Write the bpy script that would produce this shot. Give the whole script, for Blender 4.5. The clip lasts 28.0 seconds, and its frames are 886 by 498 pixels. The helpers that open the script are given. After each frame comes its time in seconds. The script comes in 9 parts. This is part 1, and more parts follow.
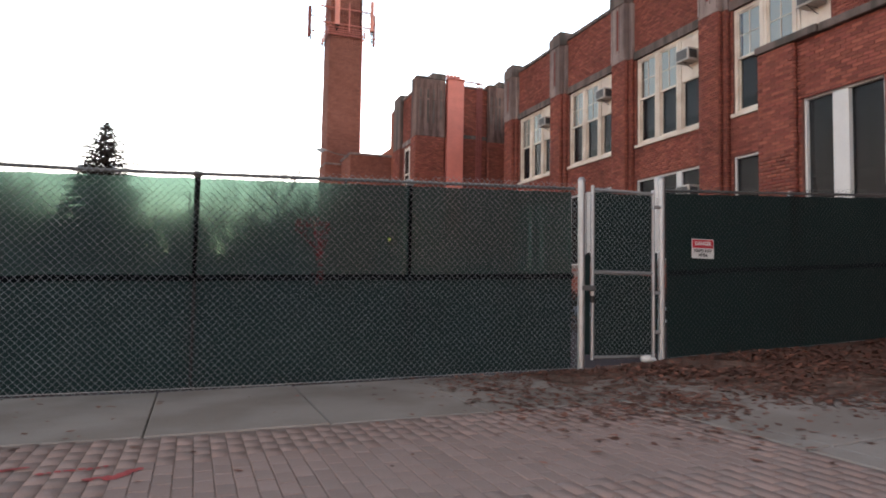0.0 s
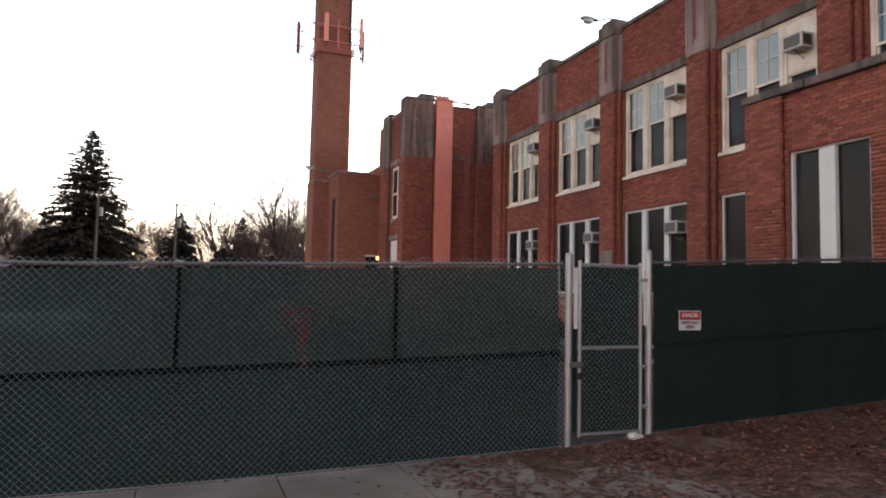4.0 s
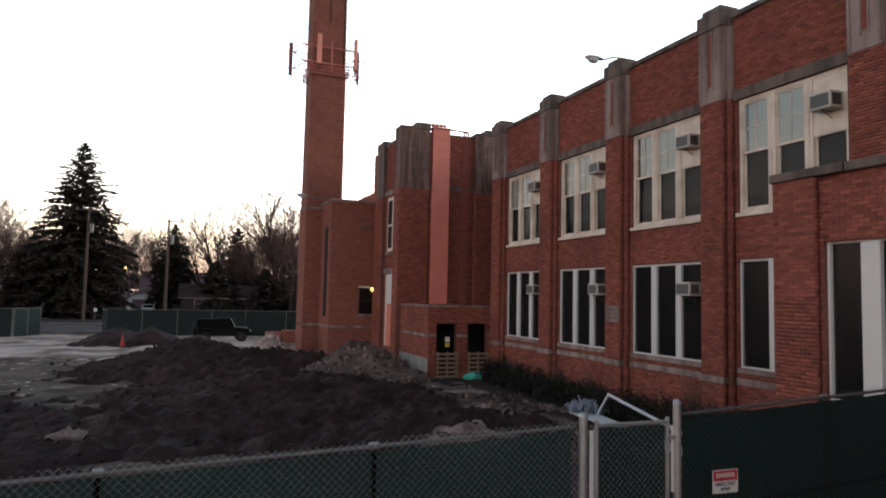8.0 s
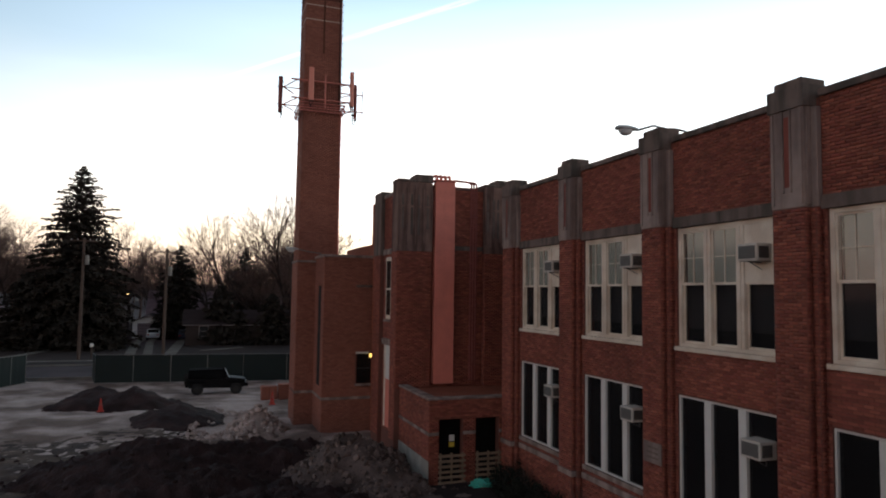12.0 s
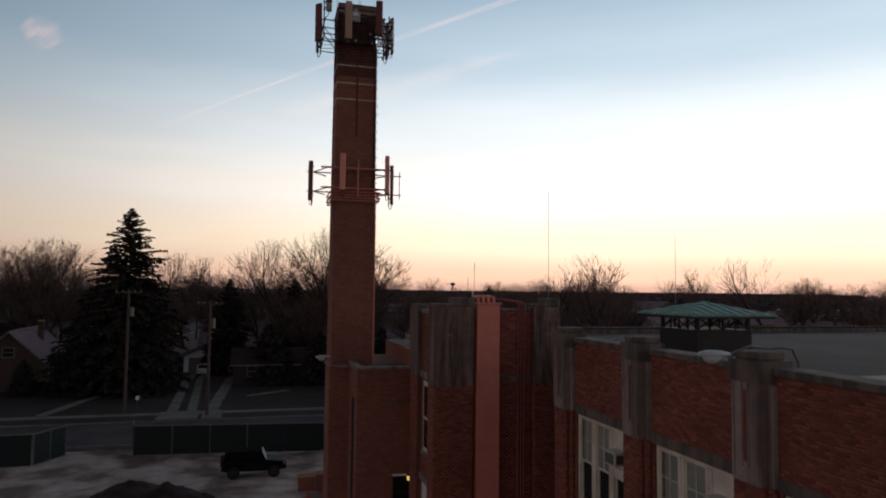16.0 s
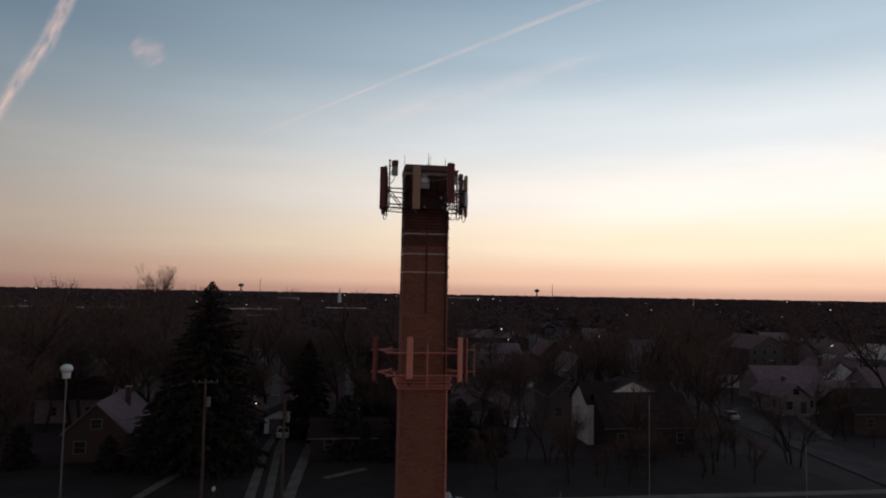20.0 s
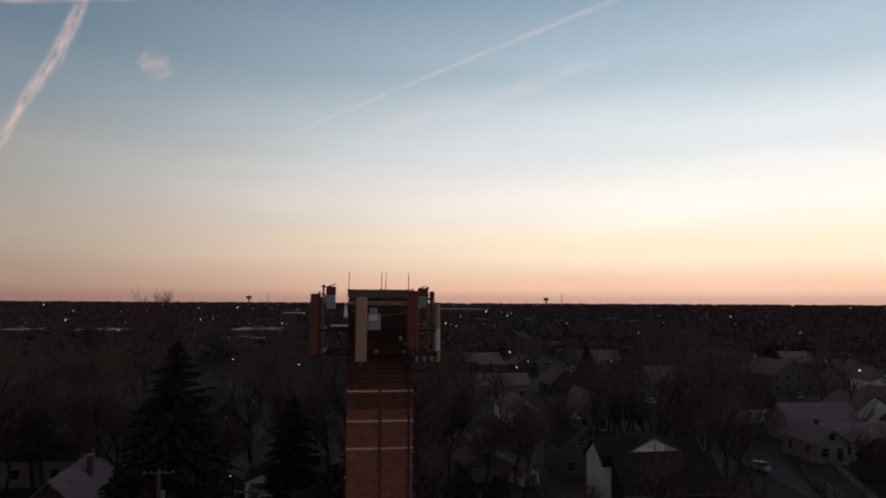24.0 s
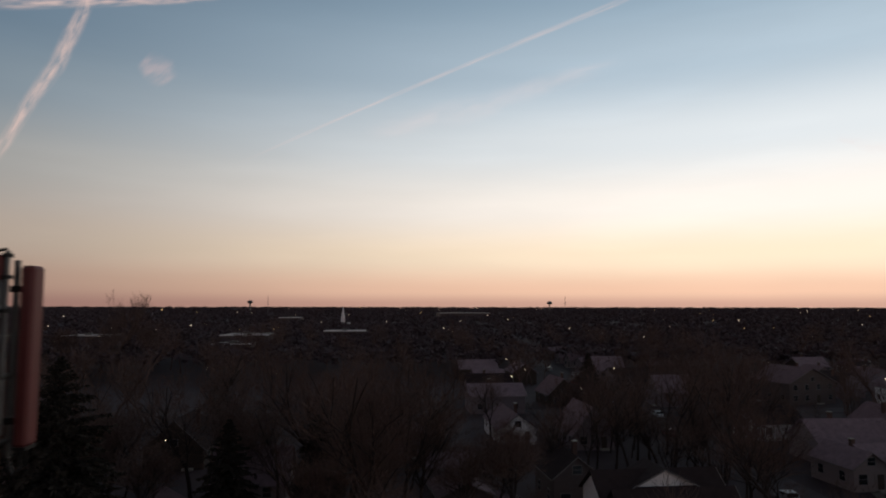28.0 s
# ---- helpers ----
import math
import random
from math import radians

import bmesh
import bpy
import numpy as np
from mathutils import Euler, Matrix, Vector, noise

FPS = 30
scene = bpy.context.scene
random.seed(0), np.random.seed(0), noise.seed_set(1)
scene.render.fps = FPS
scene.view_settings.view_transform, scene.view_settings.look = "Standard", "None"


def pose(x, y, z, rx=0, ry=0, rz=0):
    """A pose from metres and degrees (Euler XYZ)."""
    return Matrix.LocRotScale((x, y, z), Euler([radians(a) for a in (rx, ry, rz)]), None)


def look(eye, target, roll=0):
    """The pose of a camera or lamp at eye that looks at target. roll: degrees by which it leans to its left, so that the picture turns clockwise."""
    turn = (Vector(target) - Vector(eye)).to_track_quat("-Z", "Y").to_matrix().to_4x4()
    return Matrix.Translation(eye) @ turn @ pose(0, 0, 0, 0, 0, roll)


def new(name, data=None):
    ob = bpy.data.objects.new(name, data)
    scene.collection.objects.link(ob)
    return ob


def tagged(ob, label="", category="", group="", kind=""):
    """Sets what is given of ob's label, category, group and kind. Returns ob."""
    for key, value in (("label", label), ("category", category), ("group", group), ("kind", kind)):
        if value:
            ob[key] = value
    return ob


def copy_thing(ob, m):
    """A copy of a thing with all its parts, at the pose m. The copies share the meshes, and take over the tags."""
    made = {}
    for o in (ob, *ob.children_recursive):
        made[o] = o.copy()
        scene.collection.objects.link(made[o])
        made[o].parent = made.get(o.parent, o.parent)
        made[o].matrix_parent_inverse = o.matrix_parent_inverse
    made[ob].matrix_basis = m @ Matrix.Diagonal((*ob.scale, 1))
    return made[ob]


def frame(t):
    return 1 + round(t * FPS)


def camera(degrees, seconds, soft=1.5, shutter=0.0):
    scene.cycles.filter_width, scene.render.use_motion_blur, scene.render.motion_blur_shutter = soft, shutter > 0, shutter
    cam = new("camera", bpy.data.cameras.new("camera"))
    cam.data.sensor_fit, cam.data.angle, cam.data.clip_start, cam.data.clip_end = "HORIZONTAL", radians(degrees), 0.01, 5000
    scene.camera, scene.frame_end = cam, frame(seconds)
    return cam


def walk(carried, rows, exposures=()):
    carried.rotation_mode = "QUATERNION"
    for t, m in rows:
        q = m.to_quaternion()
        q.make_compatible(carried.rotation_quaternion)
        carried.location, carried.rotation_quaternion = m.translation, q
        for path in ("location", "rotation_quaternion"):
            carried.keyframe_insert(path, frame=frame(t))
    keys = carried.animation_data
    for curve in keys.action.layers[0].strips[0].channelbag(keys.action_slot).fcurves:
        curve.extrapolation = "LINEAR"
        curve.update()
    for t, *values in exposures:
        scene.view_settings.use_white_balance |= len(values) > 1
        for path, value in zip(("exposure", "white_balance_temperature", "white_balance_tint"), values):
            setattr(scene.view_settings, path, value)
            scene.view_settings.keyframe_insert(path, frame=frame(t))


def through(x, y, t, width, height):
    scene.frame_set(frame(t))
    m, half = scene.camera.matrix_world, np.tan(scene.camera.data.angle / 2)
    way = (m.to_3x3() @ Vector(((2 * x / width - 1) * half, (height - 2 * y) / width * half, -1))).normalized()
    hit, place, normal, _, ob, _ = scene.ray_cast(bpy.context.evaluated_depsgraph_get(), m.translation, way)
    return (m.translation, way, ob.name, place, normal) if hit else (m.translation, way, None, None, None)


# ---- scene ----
cam = camera(66.6, 28.0, soft=1.9, shutter=0.5)
PATH = [
    (0, (0.153, 1.291, 0.95), (0.842, 3.164, 1.074), 1.0),
    (0.5, (0.156, 1.291, 1.027), (0.846, 3.164, 1.152), 1.1),
    (1, (0.149, 1.28, 1.116), (0.845, 3.151, 1.242), 1.0),
    (1.5, (0.16, 1.281, 1.218), (0.862, 3.149, 1.346), 1.1),
    (2, (0.166, 1.291, 1.338), (0.866, 3.16, 1.467), 1.1),
    (2.5, (0.176, 1.292, 1.455), (0.884, 3.158, 1.587), 1.2),
    (3, (0.181, 1.291, 1.575), (0.89, 3.156, 1.707), 1.2),
    (3.5, (0.168, 1.296, 1.7), (0.888, 3.157, 1.834), 1.2),
    (5.5, (0.218, 1.375, 2.326), (0.93, 3.239, 2.461), 1.2),
    (6, (0.25, 1.445, 2.508), (0.957, 3.311, 2.641), 1.3),
    (6.5, (0.299, 1.595, 2.704), (1.015, 3.457, 2.84), 1.3),
    (7, (0.372, 1.8, 2.952), (1.085, 3.664, 3.087), 1.3),
    (7.5, (0.486, 2.082, 3.228), (1.199, 3.945, 3.365), 1.3),
    (8, (0.686, 2.458, 3.544), (1.409, 4.318, 3.683), 1.2),
    (8.5, (0.872, 2.893, 3.904), (1.593, 4.753, 4.043), 1.1),
    (9, (1.093, 3.336, 4.218), (1.808, 5.199, 4.357), 1.1),
    (9.5, (1.323, 3.786, 4.624), (2.031, 5.651, 4.763), 1.0),
    (10, (1.553, 4.24, 5.03), (2.25, 6.11, 5.17), 1.0),
    (10.5, (1.799, 4.682, 5.471), (2.491, 6.553, 5.612), 1.1),
    (11, (2.059, 5.135, 5.949), (2.751, 7.007, 6.087), 0.9),
    (11.5, (2.34, 5.552, 6.376), (3.019, 7.429, 6.513), 1.0),
    (12, (2.585, 5.926, 6.838), (3.258, 7.805, 6.973), 0.8),
    (12.5, (2.844, 6.323, 7.261), (3.515, 8.202, 7.398), 0.9),
    (14.5, (3.682, 7.812, 9.896), (4.241, 9.729, 10.018), 0.6),
    (15, (3.827, 8.159, 10.549), (4.377, 10.077, 10.675), 0.6),
    (15.5, (3.908, 8.596, 11.276), (4.447, 10.517, 11.403), 0.7),
    (16, (4.038, 8.764, 12.114), (4.556, 10.692, 12.237), 0.6),
    (16.5, (4.191, 9.16, 12.841), (4.694, 11.091, 12.97), 0.9),
    (17, (4.346, 9.517, 13.67), (4.822, 11.455, 13.801), 0.9),
    (17.5, (4.448, 9.923, 14.781), (4.891, 11.869, 14.911), 1.0),
    (18, (4.567, 10.164, 15.963), (4.974, 12.118, 16.095), 1.0),
    (18.5, (4.646, 10.463, 17.231), (5.021, 12.423, 17.363), 0.9),
    (19, (4.815, 10.91, 18.244), (5.146, 12.878, 18.376), 0.9),
    (19.5, (4.929, 11.471, 19.324), (5.237, 13.443, 19.456), 0.9),
    (20, (4.999, 12.091, 20.534), (5.274, 14.068, 20.664), 1.0),
    (20.5, (5.229, 12.724, 21.688), (5.497, 14.701, 21.823), 0.9),
    (21, (5.469, 13.399, 22.917), (5.732, 15.377, 23.055), 0.8),
    (21.5, (5.674, 14.418, 24.019), (5.932, 16.396, 24.161), 0.8),
    (23.5, (7.144, 19.41, 25.968), (7.396, 21.388, 26.119), 0.4),
    (24, (7.623, 20.903, 25.797), (7.873, 22.881, 25.95), 0.3),
    (24.5, (8.163, 23.346, 25.791), (8.42, 25.323, 25.946), 0.0),
    (25, (8.846, 25.722, 25.716), (9.106, 27.698, 25.874), 0.0),
    (25.5, (9.616, 28.355, 25.742), (9.868, 30.332, 25.904), 0.0),
    (26, (10.423, 30.518, 25.825), (10.677, 32.494, 25.991), 0.1),
    (26.5, (11.225, 31.955, 25.776), (11.482, 33.931, 25.943), -0.1),
    (27, (11.974, 33.03, 25.783), (12.213, 35.009, 25.944), 0.0),
    (27.5, (12.705, 34.154, 25.768), (12.934, 36.134, 25.929), -0.1),
    (28, (13.58, 35.24, 25.69), (13.819, 37.218, 25.855), 0.1),
]
# the camera stops its picture down as the bright sky fills it
EXPOSURES = [(0.0, 2.85, 6500, 9), (3.5, 2.66, 6500, 9), (6.0, 2.37, 6500, 9), (8.0, 2.09, 6500, 9), (11.0, 1.43, 6500, 10), (14.5, 0.50, 6550, 13), (17.0, 0.12, 6550, 13), (20.0, -0.06, 6550, 13), (28.0, -0.09, 6550, 13)]
walk(cam, [(t, look(eye, target, roll)) for t, eye, target, roll in PATH], EXPOSURES)

# ---- dusk sky: afterglow low ahead and to the right, dim blue behind ----
GLOW = radians(58.0)          # azimuth of the set sun, from +y towards +x


def make_world():
    world = bpy.data.worlds.new("dusk_sky")
    scene.world = world
    world.use_nodes = True
    nt = world.node_tree
    nt.nodes.clear()
    N, L = nt.nodes.new, nt.links.new
    coord, split = N("ShaderNodeTexCoord"), N("ShaderNodeSeparateXYZ")
    L(coord.outputs["Generated"], split.inputs[0])

    def ramp(stops):
        r = N("ShaderNodeValToRGB")
        r.color_ramp.interpolation = "EASE"
        els = r.color_ramp.elements
        for i, (p, c) in enumerate(stops):
            e = els[i] if i < 2 else els.new(p)
            e.position, e.color = p, (*c, 1)
        return r

    # by height above the horizon: towards the afterglow, and away from it
    lit = ramp([(0.0, (0.70, 0.42, 0.32)), (0.02, (1.02, 0.66, 0.46)), (0.07, (1.16, 0.96, 0.70)), (0.14, (1.12, 1.06, 0.96)),
                (0.23, (0.85, 0.92, 0.94)), (0.33, (0.51, 0.64, 0.73)), (0.45, (0.295, 0.43, 0.54)), (0.75, (0.060, 0.056, 0.057))])
    dim = ramp([(0.0, (0.30, 0.17, 0.145)), (0.03, (0.38, 0.26, 0.205)), (0.09, (0.40, 0.335, 0.28)), (0.18, (0.33, 0.335, 0.32)),
                (0.27, (0.195, 0.258, 0.305)), (0.36, (0.123, 0.192, 0.260)), (0.45, (0.092, 0.146, 0.207)), (0.75, (0.052, 0.049, 0.050))])
    for r in (lit, dim):
        L(split.outputs[2], r.inputs[0])
    dot = N("ShaderNodeVectorMath")
    dot.operation = "DOT_PRODUCT"
    dot.inputs[1].default_value = (math.sin(GLOW), math.cos(GLOW), 0.0)
    L(coord.outputs["Generated"], dot.inputs[0])
    side = N("ShaderNodeMapRange")
    side.interpolation_type = "SMOOTHSTEP"
    side.inputs[1].default_value, side.inputs[2].default_value = -0.1, 1.0
    L(dot.outputs["Value"], side.inputs[0])
    # faint high cirrus
    stretch = N("ShaderNodeMapping")
    stretch.inputs["Scale"].default_value = (2.0, 3.0, 14.0)
    cloud = N("ShaderNodeTexNoise")
    cloud.inputs["Scale"].default_value, cloud.inputs["Detail"].default_value = 1.6, 5.0
    L(coord.outputs["Generated"], stretch.inputs[0])
    L(stretch.outputs[0], cloud.inputs["Vector"])
    veil = N("ShaderNodeMapRange")
    veil.inputs[1].default_value, veil.inputs[2].default_value = 0.45, 0.75
    veil.inputs[3].default_value, veil.inputs[4].default_value = 0.985, 1.04
    L(cloud.outputs[0], veil.inputs[0])
    mix = N("ShaderNodeMix")
    mix.data_type = "RGBA"
    L(side.outputs[0], mix.inputs[0])
    L(dim.outputs[0], mix.inputs[6])
    L(lit.outputs[0], mix.inputs[7])
    back, out = N("ShaderNodeBackground"), N("ShaderNodeOutputWorld")
    scale = N("ShaderNodeMix")
    scale.data_type, scale.blend_type = "RGBA", "MULTIPLY"
    scale.inputs[0].default_value = 1.0
    # the rosy counter-glow behind
    behind = N("ShaderNodeMapRange")
    behind.interpolation_type = "SMOOTHSTEP"
    behind.inputs[1].default_value, behind.inputs[2].default_value = -0.75, 0.0
    behind.inputs[3].default_value, behind.inputs[4].default_value = 1.0, 0.0
    L(dot.outputs["Value"], behind.inputs[0])
    rosy = N("ShaderNodeMix")
    rosy.data_type = "RGBA"
    rosy.inputs[6].default_value, rosy.inputs[7].default_value = (1, 1, 1, 1), (1.29, 1.12, 1.06, 1)
    L(behind.outputs[0], rosy.inputs[0])
    fade = N("ShaderNodeMix")
    fade.data_type, fade.blend_type = "RGBA", "MULTIPLY"
    fade.inputs[0].default_value = 1.0
    L(mix.outputs[2], fade.inputs[6])
    L(rosy.outputs[2], fade.inputs[7])
    L(fade.outputs[2], scale.inputs[6])
    L(veil.outputs[0], scale.inputs[7])
    L(scale.outputs[2], back.inputs[0])
    back.inputs[1].default_value = 1.0
    L(back.outputs[0], out.inputs[0])


make_world()

# ---- materials ----
MATS = {}


def material(name, base, rough=0.8, metal=0.0, vary=0.25, scale=6.0, fine=60.0, bump=0.15, second=None, patch=0.0, island=0.0, rand=0.0,
             emit=None, spec=0.35, stretch=(1, 1, 1), bump_dist=0.01, streak=0.0):
    """A surface with broad blotches, fine grain, relief, and tone that differs from piece to piece."""
    if name in MATS:
        return MATS[name]
    m = bpy.data.materials.new(name)
    MATS[name] = m
    m.use_nodes = True
    nt = m.node_tree
    bs = nt.nodes["Principled BSDF"]
    N, L = nt.nodes.new, nt.links.new
    co, mp = N("ShaderNodeTexCoord"), N("ShaderNodeMapping")
    mp.inputs["Scale"].default_value = stretch
    L(co.outputs["Object"], mp.inputs[0])
    big, small = N("ShaderNodeTexNoise"), N("ShaderNodeTexNoise")
    for n, s, d in ((big, scale, 4.0), (small, fine, 3.0)):
        n.inputs["Scale"].default_value, n.inputs["Detail"].default_value = s, d
        L(mp.outputs[0], n.inputs["Vector"])
    total = N("ShaderNodeMath")
    total.operation = "MULTIPLY_ADD"
    total.inputs[1].default_value = 0.5
    L(small.outputs[0], total.inputs[0])
    half = N("ShaderNodeMath")
    half.operation = "MULTIPLY"
    half.inputs[1].default_value = 0.5
    L(big.outputs[0], half.inputs[0])
    L(half.outputs[0], total.inputs[2])
    val = total.outputs[0]
    rng = N("ShaderNodeMapRange")
    rng.inputs[1].default_value, rng.inputs[2].default_value = 0.3, 0.7
    rng.inputs[3].default_value, rng.inputs[4].default_value = 1.0 - vary, 1.0 + vary
    L(val, rng.inputs[0])
    tone = rng.outputs[0]
    if island or rand:
        src = N("ShaderNodeNewGeometry") if island else N("ShaderNodeObjectInfo")
        sock = src.outputs["Random Per Island"] if island else src.outputs["Random"]
        r2 = N("ShaderNodeMapRange")
        k = island or rand
        r2.inputs[3].default_value, r2.inputs[4].default_value = 1.0 - k, 1.0 + k
        L(sock, r2.inputs[0])
        mul = N("ShaderNodeMath")
        mul.operation = "MULTIPLY"
        L(tone, mul.inputs[0])
        L(r2.outputs[0], mul.inputs[1])
        tone = mul.outputs[0]
    col = N("ShaderNodeMix")
    col.data_type, col.blend_type = "RGBA", "MULTIPLY"
    col.inputs[0].default_value = 1.0
    if second:
        two = N("ShaderNodeMix")
        two.data_type = "RGBA"
        two.inputs[6].default_value, two.inputs[7].default_value = (*base, 1), (*second, 1)
        if streak:
            sm, sn = N("ShaderNodeMapping"), N("ShaderNodeTexNoise")
            sm.inputs["Scale"].default_value = (1, 1, 0.12)
            sn.inputs["Scale"].default_value, sn.inputs["Detail"].default_value = streak, 5.0
            L(co.outputs["Object"], sm.inputs[0])
            L(sm.outputs[0], sn.inputs["Vector"])
            fac = sn.outputs[0]
        elif island and not patch:
            geo = N("ShaderNodeNewGeometry")
            wn = N("ShaderNodeTexWhiteNoise")
            wn.noise_dimensions = "1D"
            L(geo.outputs["Random Per Island"], wn.inputs["W"])
            fac = wn.outputs["Value"]
        elif rand and not patch:
            oi = N("ShaderNodeObjectInfo")
            wn = N("ShaderNodeTexWhiteNoise")
            wn.noise_dimensions = "1D"
            L(oi.outputs["Random"], wn.inputs["W"])
            fac = wn.outputs["Value"]
        else:
            pn = N("ShaderNodeTexNoise")
            pn.inputs["Scale"].default_value, pn.inputs["Detail"].default_value = patch or 1.0, 5.0
            L(mp.outputs[0], pn.inputs["Vector"])
            fac = pn.outputs[0]
        pr = N("ShaderNodeMapRange")
        pr.inputs[1].default_value, pr.inputs[2].default_value = (0.1, 0.9) if (island or rand) and not patch else (0.42, 0.6)
        L(fac, pr.inputs[0])
        L(pr.outputs[0], two.inputs[0])
        L(two.outputs[2], col.inputs[6])
    else:
        col.inputs[6].default_value = (*base, 1)
    L(tone, col.inputs[7])
    L(col.outputs[2], bs.inputs["Base Color"])
    rr = N("ShaderNodeMapRange")
    rr.inputs[3].default_value, rr.inputs[4].default_value = max(0.03, rough - 0.12), min(1.0, rough + 0.12)
    L(small.outputs[0], rr.inputs[0])
    L(rr.outputs[0], bs.inputs["Roughness"])
    bs.inputs["Metallic"].default_value = metal
    bs.inputs["Specular IOR Level"].default_value = spec
    if bump:
        b = N("ShaderNodeBump")
        b.inputs["Strength"].default_value, b.inputs["Distance"].default_value = bump, bump_dist
        L(val, b.inputs["Height"])
        L(b.outputs[0], bs.inputs["Normal"])
    if emit:
        bs.inputs["Emission Color"].default_value = (*emit[0], 1)
        bs.inputs["Emission Strength"].default_value = emit[1]
    return m


def pane_material(name, tint, rough=0.04, through=0.35, ior=1.5):
    """A window pane: a smooth sheet that mirrors the sky by its gloss, over a dim inside."""
    m = bpy.data.materials.new(name)
    MATS[name] = m
    m.use_nodes = True
    nt = m.node_tree
    bs = nt.nodes["Principled BSDF"]
    N, L = nt.nodes.new, nt.links.new
    bs.inputs["Base Color"].default_value = (*tint, 1)
    bs.inputs["Roughness"].default_value = rough
    n, b = N("ShaderNodeTexNoise"), N("ShaderNodeBump")
    n.inputs["Scale"].default_value = 3.0
    b.inputs["Strength"].default_value, b.inputs["Distance"].default_value = 0.05, 0.02
    L(n.outputs[0], b.inputs["Height"])
    L(b.outputs[0], bs.inputs["Normal"])
    clear, mix = N("ShaderNodeBsdfTransparent"), N("ShaderNodeMixShader")
    mix.inputs[0].default_value = through
    bs.inputs["Specular IOR Level"].default_value = 0.0
    L(bs.outputs[0], mix.inputs[1])
    L(clear.outputs[0], mix.inputs[2])
    shine, face, over = N("ShaderNodeBsdfGlossy"), N("ShaderNodeLayerWeight"), N("ShaderNodeMixShader")
    shine.inputs["Roughness"].default_value = rough
    face.inputs["Blend"].default_value = 0.5
    graze, edge = N("ShaderNodeMath"), N("ShaderNodeMath")
    graze.operation, edge.operation = "POWER", "MULTIPLY_ADD"
    graze.inputs[1].default_value = 5.0
    head_on = ((ior - 1) / (ior + 1)) ** 2
    edge.inputs[1].default_value, edge.inputs[2].default_value = 0.5 * (1 - head_on), head_on
    L(face.outputs["Facing"], graze.inputs[0])
    L(graze.outputs[0], edge.inputs[0])
    L(b.outputs[0], shine.inputs["Normal"])
    L(edge.outputs[0], over.inputs[0])
    L(mix.outputs[0], over.inputs[1])
    L(shine.outputs[0], over.inputs[2])
    L(over.outputs[0], nt.nodes["Material Output"].inputs[0])
    return m


def screen_material(name, deep, pale, weave_lo, weave_hi):
    """Woven privacy cloth: dull, lets some light through its weave."""
    m = bpy.data.materials.new(name)
    m.use_nodes = True
    nt = m.node_tree
    bs = nt.nodes["Principled BSDF"]
    N, L = nt.nodes.new, nt.links.new
    co = N("ShaderNodeTexCoord")
    n, n2, r = N("ShaderNodeTexNoise"), N("ShaderNodeTexNoise"), N("ShaderNodeMapRange")
    n.inputs["Scale"].default_value, n.inputs["Detail"].default_value = 1.3, 5.0
    n2.inputs["Scale"].default_value = 300.0
    L(co.outputs["Object"], n.inputs["Vector"])
    L(co.outputs["Object"], n2.inputs["Vector"])
    mix0 = N("ShaderNodeMix")
    mix0.data_type = "RGBA"
    mix0.inputs[6].default_value, mix0.inputs[7].default_value = (*deep, 1), (*pale, 1)
    r.inputs[1].default_value, r.inputs[2].default_value = 0.35, 0.65
    L(n.outputs[0], r.inputs[0])
    L(r.outputs[0], mix0.inputs[0])
    L(mix0.outputs[2], bs.inputs["Base Color"])
    bs.inputs["Roughness"].default_value = 0.75
    bs.inputs["Specular IOR Level"].default_value = 0.1
    tl, clear = N("ShaderNodeBsdfTranslucent"), N("ShaderNodeBsdfTransparent")
    tl.inputs[0].default_value = (0.03, 0.07, 0.06, 1)
    clear.inputs[0].default_value = (0.41, 0.72, 0.57, 1)
    m1, m2 = N("ShaderNodeMixShader"), N("ShaderNodeMixShader")
    m1.inputs[0].default_value = 0.22
    L(bs.outputs[0], m1.inputs[1])
    L(tl.outputs[0], m1.inputs[2])
    blur, gap = N("ShaderNodeBsdfRefraction"), N("ShaderNodeMixShader")
    blur.inputs["Color"].default_value = clear.inputs[0].default_value
    blur.inputs["Roughness"].default_value, blur.inputs["IOR"].default_value = 0.5, 1.14
    gap.inputs[0].default_value = 0.5
    L(clear.outputs[0], gap.inputs[1])
    L(blur.outputs[0], gap.inputs[2])
    weave = N("ShaderNodeMapRange")
    weave.inputs[3].default_value, weave.inputs[4].default_value = weave_lo, weave_hi
    L(n2.outputs[0], weave.inputs[0])
    L(weave.outputs[0], m2.inputs[0])
    L(m1.outputs[0], m2.inputs[1])
    L(gap.outputs[0], m2.inputs[2])
    L(m2.outputs[0], nt.nodes["Material Output"].inputs[0])
    return m


BRICK = material("red_brick", (0.215, 0.058, 0.043), 0.85, island=0.24, second=(0.300, 0.094, 0.060), vary=0.36, scale=0.55, fine=90, bump=0.35)
BRICK_PIECE = material("red_brick_piece", (0.215, 0.058, 0.043), 0.85, rand=0.24, second=(0.300, 0.094, 0.060), vary=0.36, scale=0.55, fine=90, bump=0.35)
BRICK_BROWN = material("brown_brick", (0.272, 0.100, 0.070), 0.85, island=0.14, second=(0.32, 0.124, 0.086), vary=0.2, scale=0.5, fine=80, bump=0.3)
BRICK_BROWN_PIECE = material("brown_brick_piece", (0.272, 0.100, 0.070), 0.85, rand=0.14, second=(0.32, 0.124, 0.086), vary=0.2, scale=0.5, fine=80, bump=0.3)
MORTAR = material("mortar", (0.165, 0.068, 0.052), 0.95, vary=0.2, scale=3, fine=120, bump=0.4)
